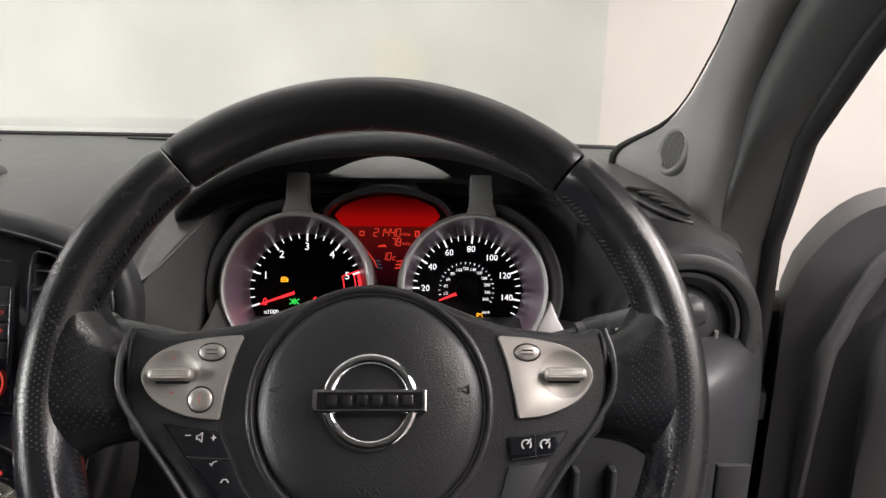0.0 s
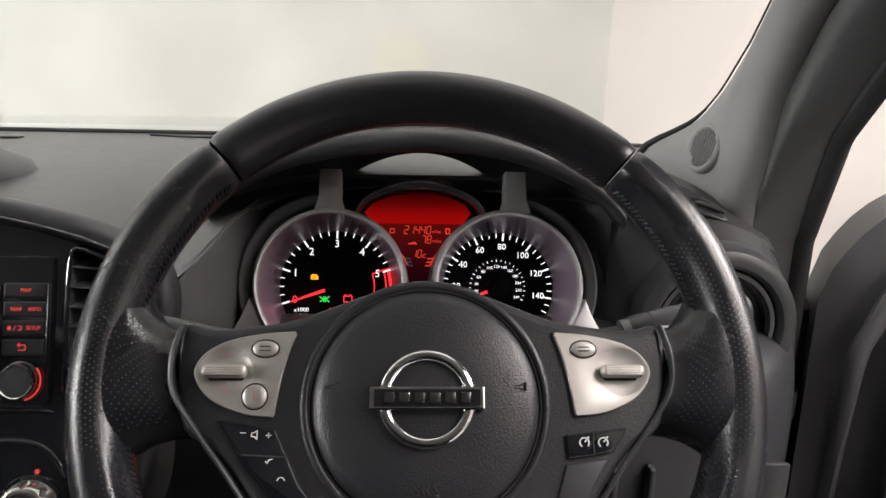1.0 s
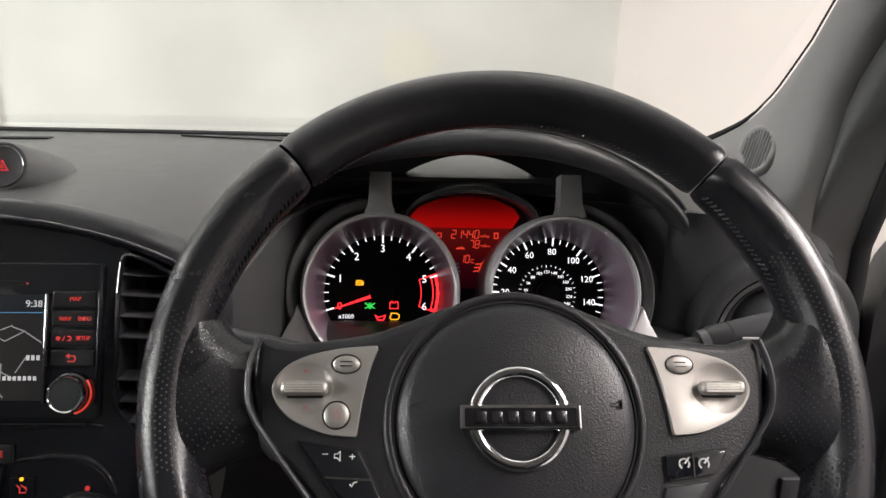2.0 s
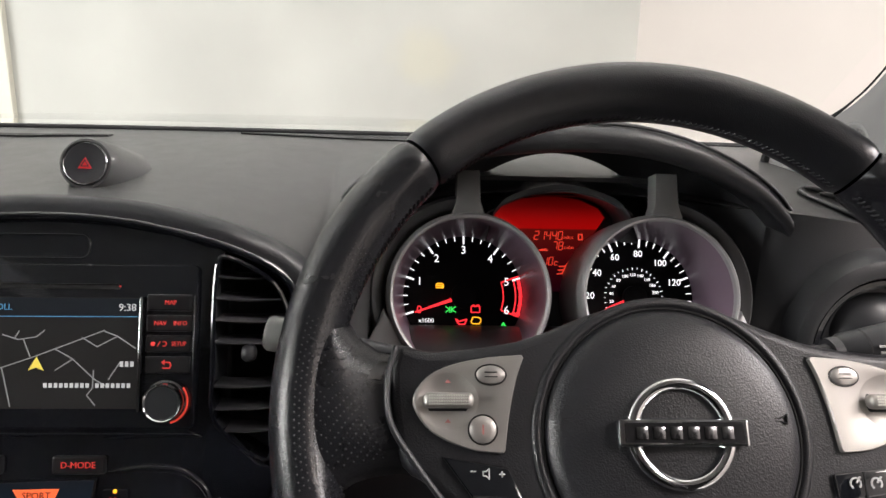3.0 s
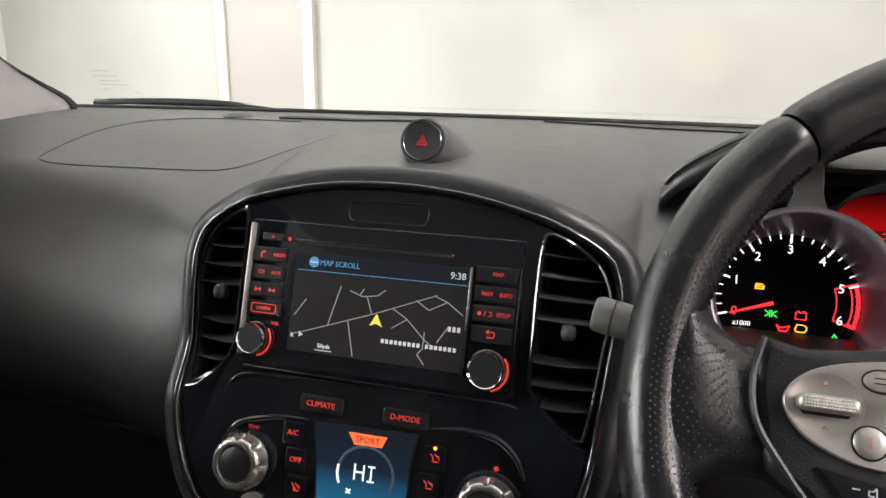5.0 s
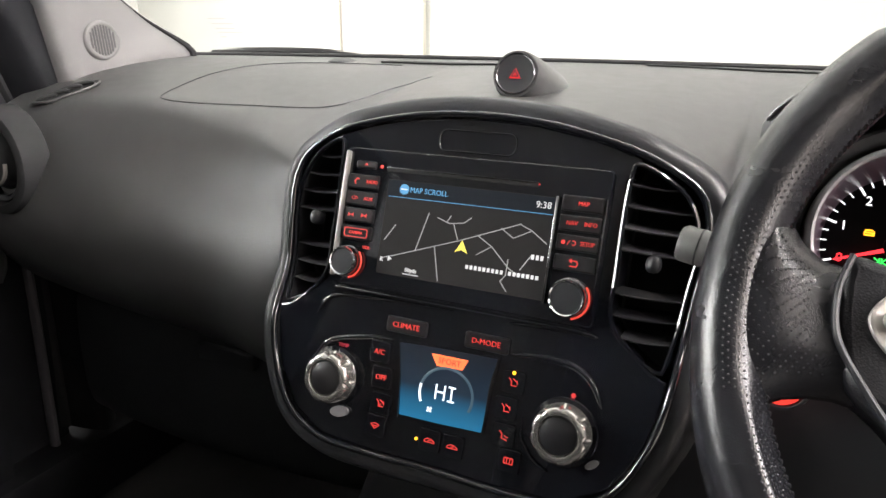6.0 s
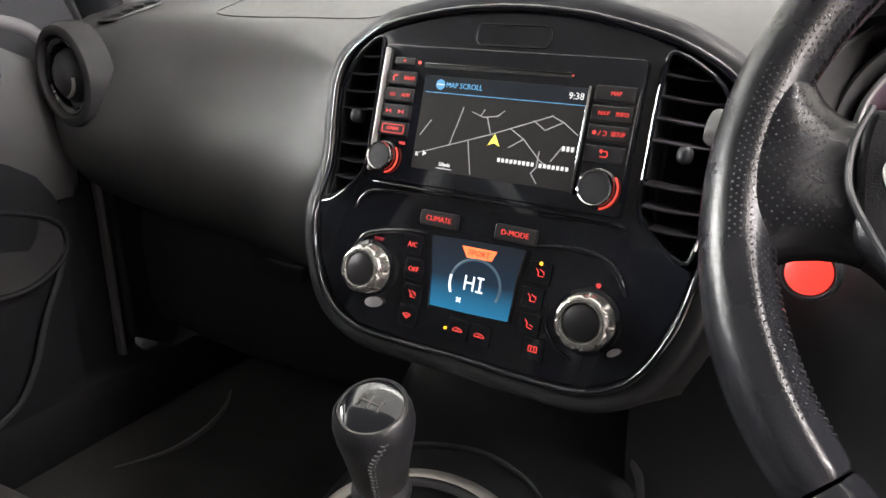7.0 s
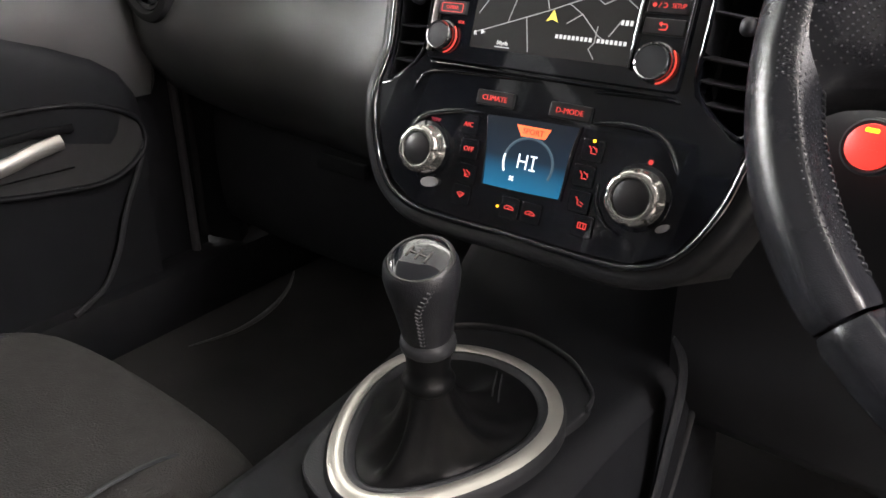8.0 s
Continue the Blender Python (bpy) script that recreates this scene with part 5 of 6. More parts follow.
for a in (45, 135):
    part("fan_icon", stroke([(-0.0075 + 0.002 * math.cos(radians(a)), -0.1712 + 0.002 * math.sin(radians(a))), (-0.0075 - 0.002 * math.cos(radians(a)), -0.1712 - 0.002 * math.sin(radians(a)))], 0.0013, 0.0019, 0.0022), G_PALE, disp, smooth=0)


# moulded ridges and ledges in the gloss face round the dials
for name, pts, r in (("dial_ridge", ((0.048, -0.1185), (0.064, -0.1165), (0.0769, -0.1157), (0.0959, -0.1179), (0.1094, -0.127), (0.118, -0.142)), 0.0026),
                     ("dial_ridge", ((-0.118, -0.158), (-0.1116, -0.1466), (-0.1021, -0.1363), (-0.0807, -0.1300), (-0.0626, -0.127), (-0.046, -0.1262)), 0.0022),
                     ("face_ledge", ((0.044, -0.0964), (0.0728, -0.0942), (0.098, -0.0938), (0.1085, -0.0955)), 0.0022),
                     ("face_ledge", ((-0.1195, -0.1175), (-0.1109, -0.1038), (-0.0949, -0.0988), (-0.06, -0.0965), (0.0, -0.0955)), 0.0018),
                     ("dial_ridge", ((0.0640, -0.160), (0.0648, -0.174), (0.0691, -0.1813), (0.076, -0.1886), (0.088, -0.194)), 0.0016)):
    line = smooth_line(pts, 6)
    part(name, sweep([(x, y, 0.0004 + side_drop(x, y)) for x, y in line], r, r * 0.8, 10, taper=[0.15 + 0.85 * math.sin(math.pi * k / (len(line) - 1)) ** 0.5 for k in range(len(line))]), M_PIANO, climate, "gloss black moulded ridge", 60)


def climate_key(x, y, word="", mark=None, lamp=False):
    k = part("key", prism(round_rect(x - 0.0085, y - 0.0085, x + 0.0085, y + 0.0085, 0.002), 0.0, 0.0016, 0.0006), M_PIANO, climate, "gloss black key")
    if word:
        lettering("legend", word, 0.0056, x, y, 0.0019, G_LABEL, k)
    for line in mark or ():
        part("legend", stroke([(x + px, y + py) for px, py in line], 0.0007, 0.0017, 0.0021), G_LABEL, k, "small red pictogram", 0)
    if lamp:
        part("lamp", prism(disc_poly(x, y + 0.0072, 0.0014, 12), 0.0016, 0.0021), G_AMBER, k, "amber lamp", 0)


SEAT = (((-0.003, 0.003), (-0.001, 0.001), (-0.001, -0.002), (0.003, -0.002)), ((0.0, 0.003), (0.003, 0.001)), ((0.003, 0.002), (0.0035, -0.0005)))
SEAT2 = (((-0.003, 0.003), (-0.001, 0.001), (-0.001, -0.002), (0.003, -0.003)), ((0.001, 0.0), (0.0035, -0.001)))
SCREEN_MARK = (((-0.0035, 0.002), (0.0035, 0.002), (0.002, -0.002), (-0.002, -0.002), (-0.0035, 0.002)), ((-0.001, 0.0), (0.0, -0.0012), (0.001, 0.0)))
SHIELD = (((-0.0035, 0.001), (0.0, 0.0022), (0.0035, 0.001), (0.0, -0.0022), (-0.0035, 0.001)), ((-0.0015, 0.0), (0.0015, 0.0)))
CAR = (((-0.004, -0.0012), (-0.004, 0.0002), (-0.0015, 0.0015), (0.0015, 0.0012), (0.004, -0.0003), (0.004, -0.0012), (-0.004, -0.0012)), ((-0.001, -0.0005), (0.001, 0.0004)))
REAR = (((-0.0032, 0.0022), (0.0032, 0.0022), (0.0032, -0.0018), (-0.0032, -0.0018), (-0.0032, 0.0022)), ((-0.0012, -0.001), (-0.0012, 0.0014)), ((0.0012, -0.001), (0.0012, 0.0014)))
climate_key(-0.0562, -0.1371, "A/C")
climate_key(-0.0518, -0.1564, "OFF")
climate_key(-0.0497, -0.1764, mark=SEAT + SCREEN_MARK[1:])
climate_key(-0.0512, -0.1940, mark=SHIELD)
climate_key(-0.0040, -0.1942, mark=CAR)
climate_key(0.0150, -0.1942, mark=CAR)
climate_key(0.0540, -0.1378, mark=SEAT, lamp=True)
climate_key(0.0512, -0.1570, mark=SEAT)
climate_key(0.0524, -0.1762, mark=SEAT2)
climate_key(0.0589, -0.1933, mark=REAR)
part("lamp", prism(disc_poly(-0.0155, -0.1955, 0.0012, 12), 0.0, 0.0008), G_AMBER, climate, "amber lamp", 0)
for a in (0, 60, 120):
    part("fan_legend", stroke([(0.098 + 0.0016 * math.cos(radians(a)), -0.1375 + 0.0016 * math.sin(radians(a))), (0.098 - 0.0016 * math.cos(radians(a)), -0.1375 - 0.0016 * math.sin(radians(a)))], 0.0009, 0.0002, 0.0008), G_LABEL, climate, "small red fan", 0)
lettering("legend", "TEMP", 0.0040, -0.0900, -0.1385, 0.0004, glow("dim_red", (0.6, 0.03, 0.06), 0.18), climate)


def climate_dial(x, y):
    r = 0.0195
    n = 120
    bm = bmesh.new()
    rings = []
    for rr, z, wave in ((1.08, 0.0, 0), (1.06, 0.004, 0), (1.05, 0.006, 1), (1.03, 0.0115, 1), (0.99, 0.0140, 0.6), (0.92, 0.0152, 0.15), (0.82, 0.0157, 0), (0.73, 0.0154, 0), (0.69, 0.0140, 0), (0.68, 0.0125, 0)):
        rings.append([bm.verts.new((x + r * rr * (1 - 0.15 * wave * max(0, math.cos(8 * t)) ** 4) * math.cos(t), y + r * rr * (1 - 0.15 * wave * max(0, math.cos(8 * t)) ** 4) * math.sin(t), z)) for t in [2 * math.pi * k / n for k in range(n)]])
    for a, b in zip(rings, rings[1:]):
        for k in range(n):
            bm.faces.new((a[k], a[(k + 1) % n], b[(k + 1) % n], b[k]))
    d = part("dial", bm, M_DIAL, climate, "scalloped satin silver dial", 50)
    part("dial_cap", lathe([(r * 0.69, 0.0125), (r * 0.66, 0.0142), (r * 0.44, 0.0158), (0, 0.0165)], 40, (x, y, 0)), M_BUTTON, d, "gloss black cap")
    part("dial_base", lathe([(r * 1.25, 0.0), (r * 1.22, 0.0012), (r * 1.05, 0.002)], 48, (x, y, 0)), M_PIANO, d)


climate_dial(-0.0945, -0.1645)
climate_dial(0.0945, -0.1640)
for x, y, turn, size in ((-0.0845, -0.1905, 12, 1.0), (0.1175, -0.1805, 35, 0.6)):
    b = prism(disc_poly(0, 0, 1, 24), 0.0, 0.003, 0.0)
    b.transform(pose(x, y, 0, 0, 0, turn) @ Matrix.Diagonal((0.0082 * size, 0.0042 * size, 1, 1)))
    part("sensor_button", b, M_BEZEL, climate, "small oval grey button")
for line in ([(0.0412, -0.124, 0.0012), (0.0372, -0.145, 0.0012), (0.0372, -0.179, 0.0012)], [(-0.0405, -0.127, 0.0012), (-0.0362, -0.15, 0.0012), (-0.0334, -0.183, 0.0012)]):
    part("display_edge", sweep(smooth_line(line, 6), 0.0006, 0.0008, 6), M_DARKMETAL, climate, "thin bright display edge")

# hazard switch on the pad above the stack
hazard = thing("hazard_switch", pose(-0.3217, 0.6475, 1.0886, 72, 0, 0) @ Matrix.Scale(0.90, 4), "round black hazard warning switch with red triangle on a raised pod", "switch")
part("pod", lathe([(0.0275, -0.085), (0.0262, -0.045), (0.0246, -0.02), (0.0228, -0.004), (0.0212, 0.0012), (0.0193, 0.0016), (0.0185, -0.001)], 48), M_DASH, hazard, "dark moulded pod")
part("button", lathe([(0.0185, -0.004), (0.0183, 0.0005), (0.0171, 0.0022), (0.0135, 0.0014), (0, 0.0008)], 48), M_BLACK, hazard, "black push button")
part("button_rim", lathe([(0.0169, 0.0020), (0.0177, 0.0027), (0.0184, 0.0018)], 48), M_DARKMETAL, hazard, "thin bright rim")
tri = [(-0.0056, -0.0042), (0.0056, -0.0042), (0.0, 0.0054)]
G_HAZ = glow("hazard_red", (0.8, 0.02, 0.03), 0.3)
part("triangle", prism(tri, 0.0012, 0.0020), G_HAZ, hazard, "red warning triangle", 0)
part("triangle_gap", stroke([(x * 0.55, y * 0.55) for x, y in tri] + [(tri[0][0] * 0.55, tri[0][1] * 0.55)], 0.0009, 0.0020, 0.0023), M_BLACK, hazard, smooth=0)

# start button on the knee panel
start = thing("start_button", pose(-0.0980, 0.545, 0.912, 76, 0, -12), "round red-lit engine start button beside the steering column", "switch")
part("bezel", lathe([(0.0180, -0.006), (0.0176, 0.002), (0.0160, 0.0036), (0.0142, 0.0030)], 40), M_BLACK, start, "black bezel ring")
part("cap", lathe([(0.0142, 0.001), (0.0137, 0.0050), (0.0115, 0.0058), (0, 0.0060)], 40), G_START, start, "glowing red cap")
part("lamp", prism(round_rect(-0.0045, 0.0085, 0.0035, 0.0112, 0.0010), 0.0050, 0.0068), glow("start_lamp", (1.0, 0.75, 0.02), 1.2), start, "yellow lamp", 0)
M_PRINT = glow("start_print", (1.0, 0.05, 0.035), 0.6)
for y in (0.003, -0.002):
    for k in range(4):
        part("writing_bar", block(-0.0050 + 0.0033 * k, y, 0.0061, 0.0020, 0.0011, 0.0004), M_PRINT, start, smooth=0)

# ---- steering wheel ----
wheel = thing("steering_wheel", leaned(0.053, 0.408, 1.012, 31), "black leather steering wheel with silver control panels and chrome badge", "steering wheel")
RR, RT, RW = 0.182, 0.0160, -0.0165


def rim_section(a):
    """Centre radius and half sizes of the rim at an angle; the grips beside the spokes are thicker."""
    c = abs(math.cos(radians(a)))
    grip = math.exp(-((abs(math.degrees(math.atan2(math.sin(radians(a)), abs(math.cos(radians(a)))))) - 30) / 13) ** 2)
    return RR * (1 - 0.024 * max(0.0, math.sin(radians(a))) ** 2), RT + 0.0010 * grip, 0.0205 + 0.0008 * grip


def ridge(a, t):
    """The padded ridge along the inner front of the grips."""
    grip = 1 - min(1.0, max(0.0, (abs(math.degrees(math.asin(max(-1, min(1, math.sin(radians(a)))))) - 40) / 6)))
    if math.sin(radians(a)) < 0:
        grip = 1.0
    flat = min(1.0, max(0.0, (abs(math.degrees(math.asin(math.sin(radians(a))))) - 11) / 8))
    return grip * flat * (0.075 * math.exp(-((t - 117) / 10) ** 2) - 0.085 * math.exp(-((t - 149) / 16) ** 2))


def rim_arc(name, a0, a1, mat, label):
    n = 60
    grid = []
    for a in np.linspace(a0, a1, 72):
        R, rx, rz = rim_section(a)
        e = min(abs(a - a0), abs(a - a1))
        pinch = 1 - 0.09 * math.exp(-(e / 0.9) ** 2)
        row = []
        for k in range(n + 1):
            t = 2 * math.pi * k / n
            g = pinch * (1 + ridge(a, math.degrees(t)))
            r = R + g * rx * math.cos(t)
            row.append((r * math.cos(radians(a)), r * math.sin(radians(a)), RW + g * rz * math.sin(t)))
        grid.append(row)
    bm = sheet(grid)
    bmesh.ops.remove_doubles(bm, verts=bm.verts, dist=1e-6)
    return part(name, bm, mat, wheel, label, 80)


top_arc = rim_arc("rim_top", 46.6, 133.4, M_LEATHER, "smooth black leather rim section")
left_arc = rim_arc("rim_grip", 134.0, 226.0, M_WORN, "perforated black leather grip")
right_arc = rim_arc("rim_grip", -46.0, 46.0, M_WORN, "perforated black leather grip")
rim_arc("rim_bottom", 226.6, 313.4, M_WORN, "smooth black leather rim section")


def rim_point(a, t, lift=0.0):
    R, rx, rz = rim_section(a)
    g = 1 + ridge(a, t)
    r = R + (g * rx + lift) * math.cos(radians(t))
    return Vector((r * math.cos(radians(a)), r * math.sin(radians(a)), RW + (g * rz + lift) * math.sin(radians(t))))


def dimple(bm, p, d1, d2, rise):
    """The raised lip of one pin hole."""
    ring = [bm.verts.new(p + 0.00052 * (d1 * math.cos(s) + d2 * math.sin(s))) for s in [math.pi / 3 * k for k in range(6)]]
    top = bm.verts.new(p + rise)
    for k in range(6):
        bm.faces.new((ring[k], ring[(k + 1) % 6], top))


def perforation(arc, side):
    """Rows of pin holes in the leather of the grip and of the spoke beside it."""
    bm = bmesh.new()
    row = 0
    for t in np.arange(62, 200, 8.0):
        row += 1
        for a in np.arange(-38, 26, 1.10):
            a2 = a + (0.55 if row % 2 else 0)
            if t > 118 and -11.5 < a2 < 15 or abs(a2) > 13 and not 106 < t < 152 or abs(a2) <= 13 and t < 84:
                continue
            a2 = a2 if side > 0 else 180 - a2
            p, q, o = rim_point(a2, t, 0.00012), rim_point(a2 + 0.1, t, 0.00012), rim_point(a2, t + 2, 0.00012)
            d1, d2 = (q - p).normalized(), (o - p).normalized()
            dimple(bm, p, d1, d2, (rim_point(a2, t, 0.002) - p).normalized() * 0.0004)
    return part("perforation", bm, M_LEATHER, arc, "rows of tiny pin holes", 0, kind="stuff")


perforation(left_arc, -1)
perforation(right_arc, 1)


def stitches(arc, a0, a1, t):
    bm = bmesh.new()
    for a in np.arange(a0, a1, 1.15):
        p, q = rim_point(a, t - 5, 0.0001), rim_point(a + 0.75, t + 5, 0.0001)
        add(bm, sweep([p, (p + q) / 2 + (rim_point(a + 0.4, t, 0.0008) - rim_point(a + 0.4, t, 0.0)), q], 0.0005, 0.0005, 5))
    part("stitching", bm, M_LEATHER, arc, "black cross stitching inside the rim", 60, kind="stuff")


stitches(left_arc, 136, 222, 168)
stitches(right_arc, -42, 44, 168)
stitches(top_arc, 48, 132, 182)

HUB = [(0.0, -0.165), (0.030, -0.165), (0.040, -0.135), (0.070, -0.105), (0.098, -0.062), (0.118, -0.040), (0.132, -0.030), (0.138, -0.006), (0.139, 0.018), (0.134, 0.0285), (0.120, 0.0255), (0.100, 0.0268), (0.075, 0.0310), (0.055, 0.0380), (0.030, 0.0472), (0.0, 0.0505)]
part("hub", prism(smooth_line(mirrored(HUB), 3, True), -0.045, -0.0065, 0.006, 3), M_PAD, wheel, "black grained hub and spokes")


def spoke_point(i, j, s, lift=0.0):
    """A place on the padded leather between hub and grip: i from groove to rim, j from bottom to top."""
    groove = float(np.interp(-0.036 + 0.064 * j, (-0.0377, -0.0227, -0.0105, 0.005, 0.021, 0.028), (0.1195, 0.1285, 0.1360, 0.1395, 0.1375, 0.1355)))
    u = groove + (0.1815 - groove) * i
    top = float(np.interp(u, (0.132, 0.145, 0.155, 0.163, 0.168, 0.182), (0.0255, 0.0265, 0.033, 0.045, 0.060, 0.066)))
    low = float(np.interp(u, (0.119, 0.1266, 0.134, 0.144, 0.155, 0.165, 0.172, 0.182), (-0.038, -0.0345, -0.0335, -0.0345, -0.0375, -0.0440, -0.054, -0.060)))
    f = min(1.0, i / 0.8)
    z = -0.0055 + 0.0070 * f * f * (3 - 2 * f) - 0.016 * abs(2 * j - 1) ** 3.2
    return Vector((s * u, low + (top - low) * j, z + lift))


for s in (1, -1):
    grid = [[spoke_point(i, j, s) for j in np.linspace(0, 1, 33)] for i in np.linspace(0, 1, 19)]
    part("spoke_leather", sheet(grid, away=(0, 0, -0.022)), M_WORN, wheel, "black leather where grip meets spoke", 70)
    bm = bmesh.new()
    for row, j in enumerate(np.arange(0.14, 0.86, 0.030)):
        for i in np.arange(0.28, 0.92, 0.082):
            c = spoke_point(i + (0.041 if row % 2 else 0.0), j, s, 0.0004)
            dimple(bm, c, Vector((1, 0, 0)), Vector((0, 1, 0)), Vector((0, 0, 0.0004)))
    part("perforation", bm, M_LEATHER, wheel, "rows of tiny pin holes", 0, kind="stuff")
PCV = -0.0165
pad = part("airbag_cover", lathe([(0.0635, -0.012), (0.0633, -0.0065), (0.0615, -0.0025), (0.056, 0.0000), (0.045, 0.0022), (0.030, 0.0036), (0.0, 0.0042)], 72, (0, PCV, 0)), M_PAD, wheel, "round grained airbag cover", 60)
part("cover_groove", sweep([(0.0648 * math.cos(radians(a)), PCV + 0.0648 * math.sin(radians(a)), -0.0066) for a in range(0, 360, 5)], 0.0015, 0.001, 6, True), M_RUBBER, wheel)
part("cover_bead", sweep([(0.0672 * math.cos(radians(a)), PCV + 0.0672 * math.sin(radians(a)), -0.0074) for a in range(0, 360, 4)], 0.0030, 0.0028, 10, True), M_PAD, wheel, "rounded bead round the cover")
EV = -0.0150
badge = part("badge", sweep([(0.0235 * math.cos(radians(a)), EV + 0.0235 * math.sin(radians(a)), 0.0058) for a in range(0, 360, 6)], 0.0030, 0.0020, 10, True), M_CHROME, wheel, "chrome ring badge with crossbar")
part("badge_bar", prism(round_rect(-0.0312, EV - 0.0064, 0.0312, EV + 0.0064, 0.0012), 0.004, 0.0098, 0.0012), M_CHROME, badge, "chrome crossbar")
part("badge_inset", prism(round_rect(-0.0285, EV - 0.0046, 0.0285, EV + 0.0046, 0.0008), 0.0092, 0.0100), M_FACE, badge, "black inset", 0)
for k in range(6):
    x = -0.0205 + 0.0082 * k
    part("badge_mark", block(x, EV, 0.0103, 0.0056, 0.0058, 0.0007, 0.0002), M_DARKMETAL, badge, "plain metal mark")
for s, name in ((-1, "L"), (1, "R")):
    x, y = s * 0.0515, PCV + 0.008
    horn = [(x - 0.004, y + 0.0005), (x, y + 0.001), (x + 0.0035, y + 0.0028), (x + 0.0035, y - 0.0018), (x, y - 0.0006), (x - 0.004, y - 0.0005), (x - 0.004, y + 0.0005)]
    b = stroke(horn, 0.0005, -0.0002, 0.0014)
    part("horn_mark", b, M_RUBBER, pad, "embossed horn mark", 0)
lettering("embossed_text", "SRS", 0.0100, 0.0, PCV - 0.0460, 0.0018, M_RUBBER, pad, depth=0.0006)
part("embossed_line", block(0, PCV - 0.0525, 0.0006, 0.03, 0.0008, 0.001), M_RUBBER, pad, smooth=0)


def oval_button(x, y, rx, ry, top):
    """A low domed oval key."""
    b = lathe([(1.0, -0.0040), (0.98, top - 0.0006), (0.90, top - 0.0001), (0.5, top + 0.0003), (0, top + 0.0004)], 32)
    b.transform(Matrix.Translation((x, y, 0)) @ Matrix.Diagonal((rx, ry, 1, 1)))
    return b


def control_panel(s):
    """Satin silver spoke panel with a roller, two buttons and a black key block below."""
    outline = smooth_line([(s * 0.0722, 0.0232), (s * 0.0765, 0.012), (s * 0.0805, -0.005), (s * 0.0832, -0.0240)], 4) + smooth_line([(s * 0.0832, -0.0240), (s * 0.1000, -0.0222), (s * 0.1185, -0.0140), (s * 0.1275, -0.0010), (s * 0.1235, 0.0095), (s * 0.1120, 0.0170), (s * 0.0930, 0.0215), (s * 0.0722, 0.0232)], 5)[1:-1]
    cx, cy = s * 0.1105, 0.0006
    grid = []
    for k in range(161):
        d = Vector((math.cos(2 * math.pi * k / 160), math.sin(2 * math.pi * k / 160)))
        far = 0.0
        for (ax, ay), (bx, by) in zip(outline, outline[1:] + outline[:1]):
            e = Vector((bx - ax, by - ay))
            det = d.x * -e.y + d.y * e.x
            if abs(det) > 1e-12:
                r = ((ax - cx) * -e.y + (ay - cy) * e.x) / det
                q = (d.x * (ay - cy) - d.y * (ax - cx)) / det
                if r > 0 and -1e-6 <= q <= 1 + 1e-6:
                    far = max(far, r)
        rim = min(0.0148 * (1 - 0.10 * abs(d.y)), far - 0.0012)
        grid.append([(cx + d.x * r, cy + d.y * r, z) for r, z in ((far, -0.0085), (far, -0.0042), (far - 0.0006, -0.0035), (rim + 0.0004, -0.0035), (rim, -0.0037), (rim * 0.90, -0.0045), (rim * 0.70, -0.0055), (rim * 0.4, -0.0060), (rim * 0.02, -0.0061))])
    p = part("control_panel", sheet(grid), M_SILVER, wheel, "satin silver control panel")
    part("panel_gap", sweep([(x * 1.0, y, -0.0064) for x, y in offset_ring(outline, -0.001 if s > 0 else 0.001)], 0.0012, 0.0008, 6, True), M_RUBBER, p)
    part("roller_slot", prism(round_rect(cx - 0.0128, cy - 0.0048, cx + 0.0128, cy + 0.0040, 0.003), -0.0066, -0.0054), M_RUBBER, p, smooth=0)
    roller = part("roller", block(cx, cy, -0.001, 0.0245, 0.0074, 0.0080, 0.0030, 4), M_SILVER, p, "knurled silver roller")
    knurl = bmesh.new()
    for k in range(17):
        for j in range(4):
            add(knurl, block(cx - 0.0092 + 0.00115 * k, cy - 0.0020 + 0.00133 * j, 0.0030, 0.0008, 0.0009, 0.0005, 0.0001, 1))
    part("knurl", knurl, M_RING, roller, "fine knurled dots", 0, kind="stuff")
    part("button", oval_button(s * 0.0895, 0.0132, 0.0072, 0.0046, -0.0022), M_SILVER, p, "round silver button")
    part("button_gap", sweep([(s * 0.0895 + 0.0076 * math.cos(radians(a)), 0.0132 + 0.0050 * math.sin(radians(a)), -0.0034) for a in range(0, 360, 12)], 0.0004, 0.0004, 6, True), M_DARKMETAL, p)
    for dy in (0.0011, -0.0011):
        part("button_mark", block(s * 0.0895, 0.0132 + dy, -0.0018, 0.0062, 0.0005, 0.0004), M_DARKMETAL, p, smooth=0)
    if s < 0:
        part("button", oval_button(-0.0938, -0.0130, 0.0066, 0.0066, -0.0020), M_SILVER, p, "round silver button")
        part("button_gap", sweep([(-0.0938 + 0.0070 * math.cos(radians(a)), -0.0130 + 0.0070 * math.sin(radians(a)), -0.0034) for a in range(0, 360, 12)], 0.0004, 0.0004, 6, True), M_DARKMETAL, p)
        part("button_mark", block(-0.0938, -0.0130, -0.0017, 0.0008, 0.0046, 0.0006), M_REDPRINT, p, "red mark", 0)
        for dy in (0.0095, -0.0095):
            part("arrow_mark", prism([(cx - 0.0015, cy + dy - 0.0008), (cx + 0.0015, cy + dy - 0.0008), (cx, cy + dy + 0.0010)], -0.0060, -0.0048), M_REDPRINT, p, "faint red arrow", 0)
        keys = [(-0.1130, -0.0258), (-0.0820, -0.0312), (-0.0685, -0.0590), (-0.0560, -0.075), (-0.0700, -0.080), (-0.0930, -0.0525)]
    else:
        keys = [(0.0778, -0.0342), (0.1113, -0.0310), (0.1030, -0.0430), (0.0787, -0.0462)]
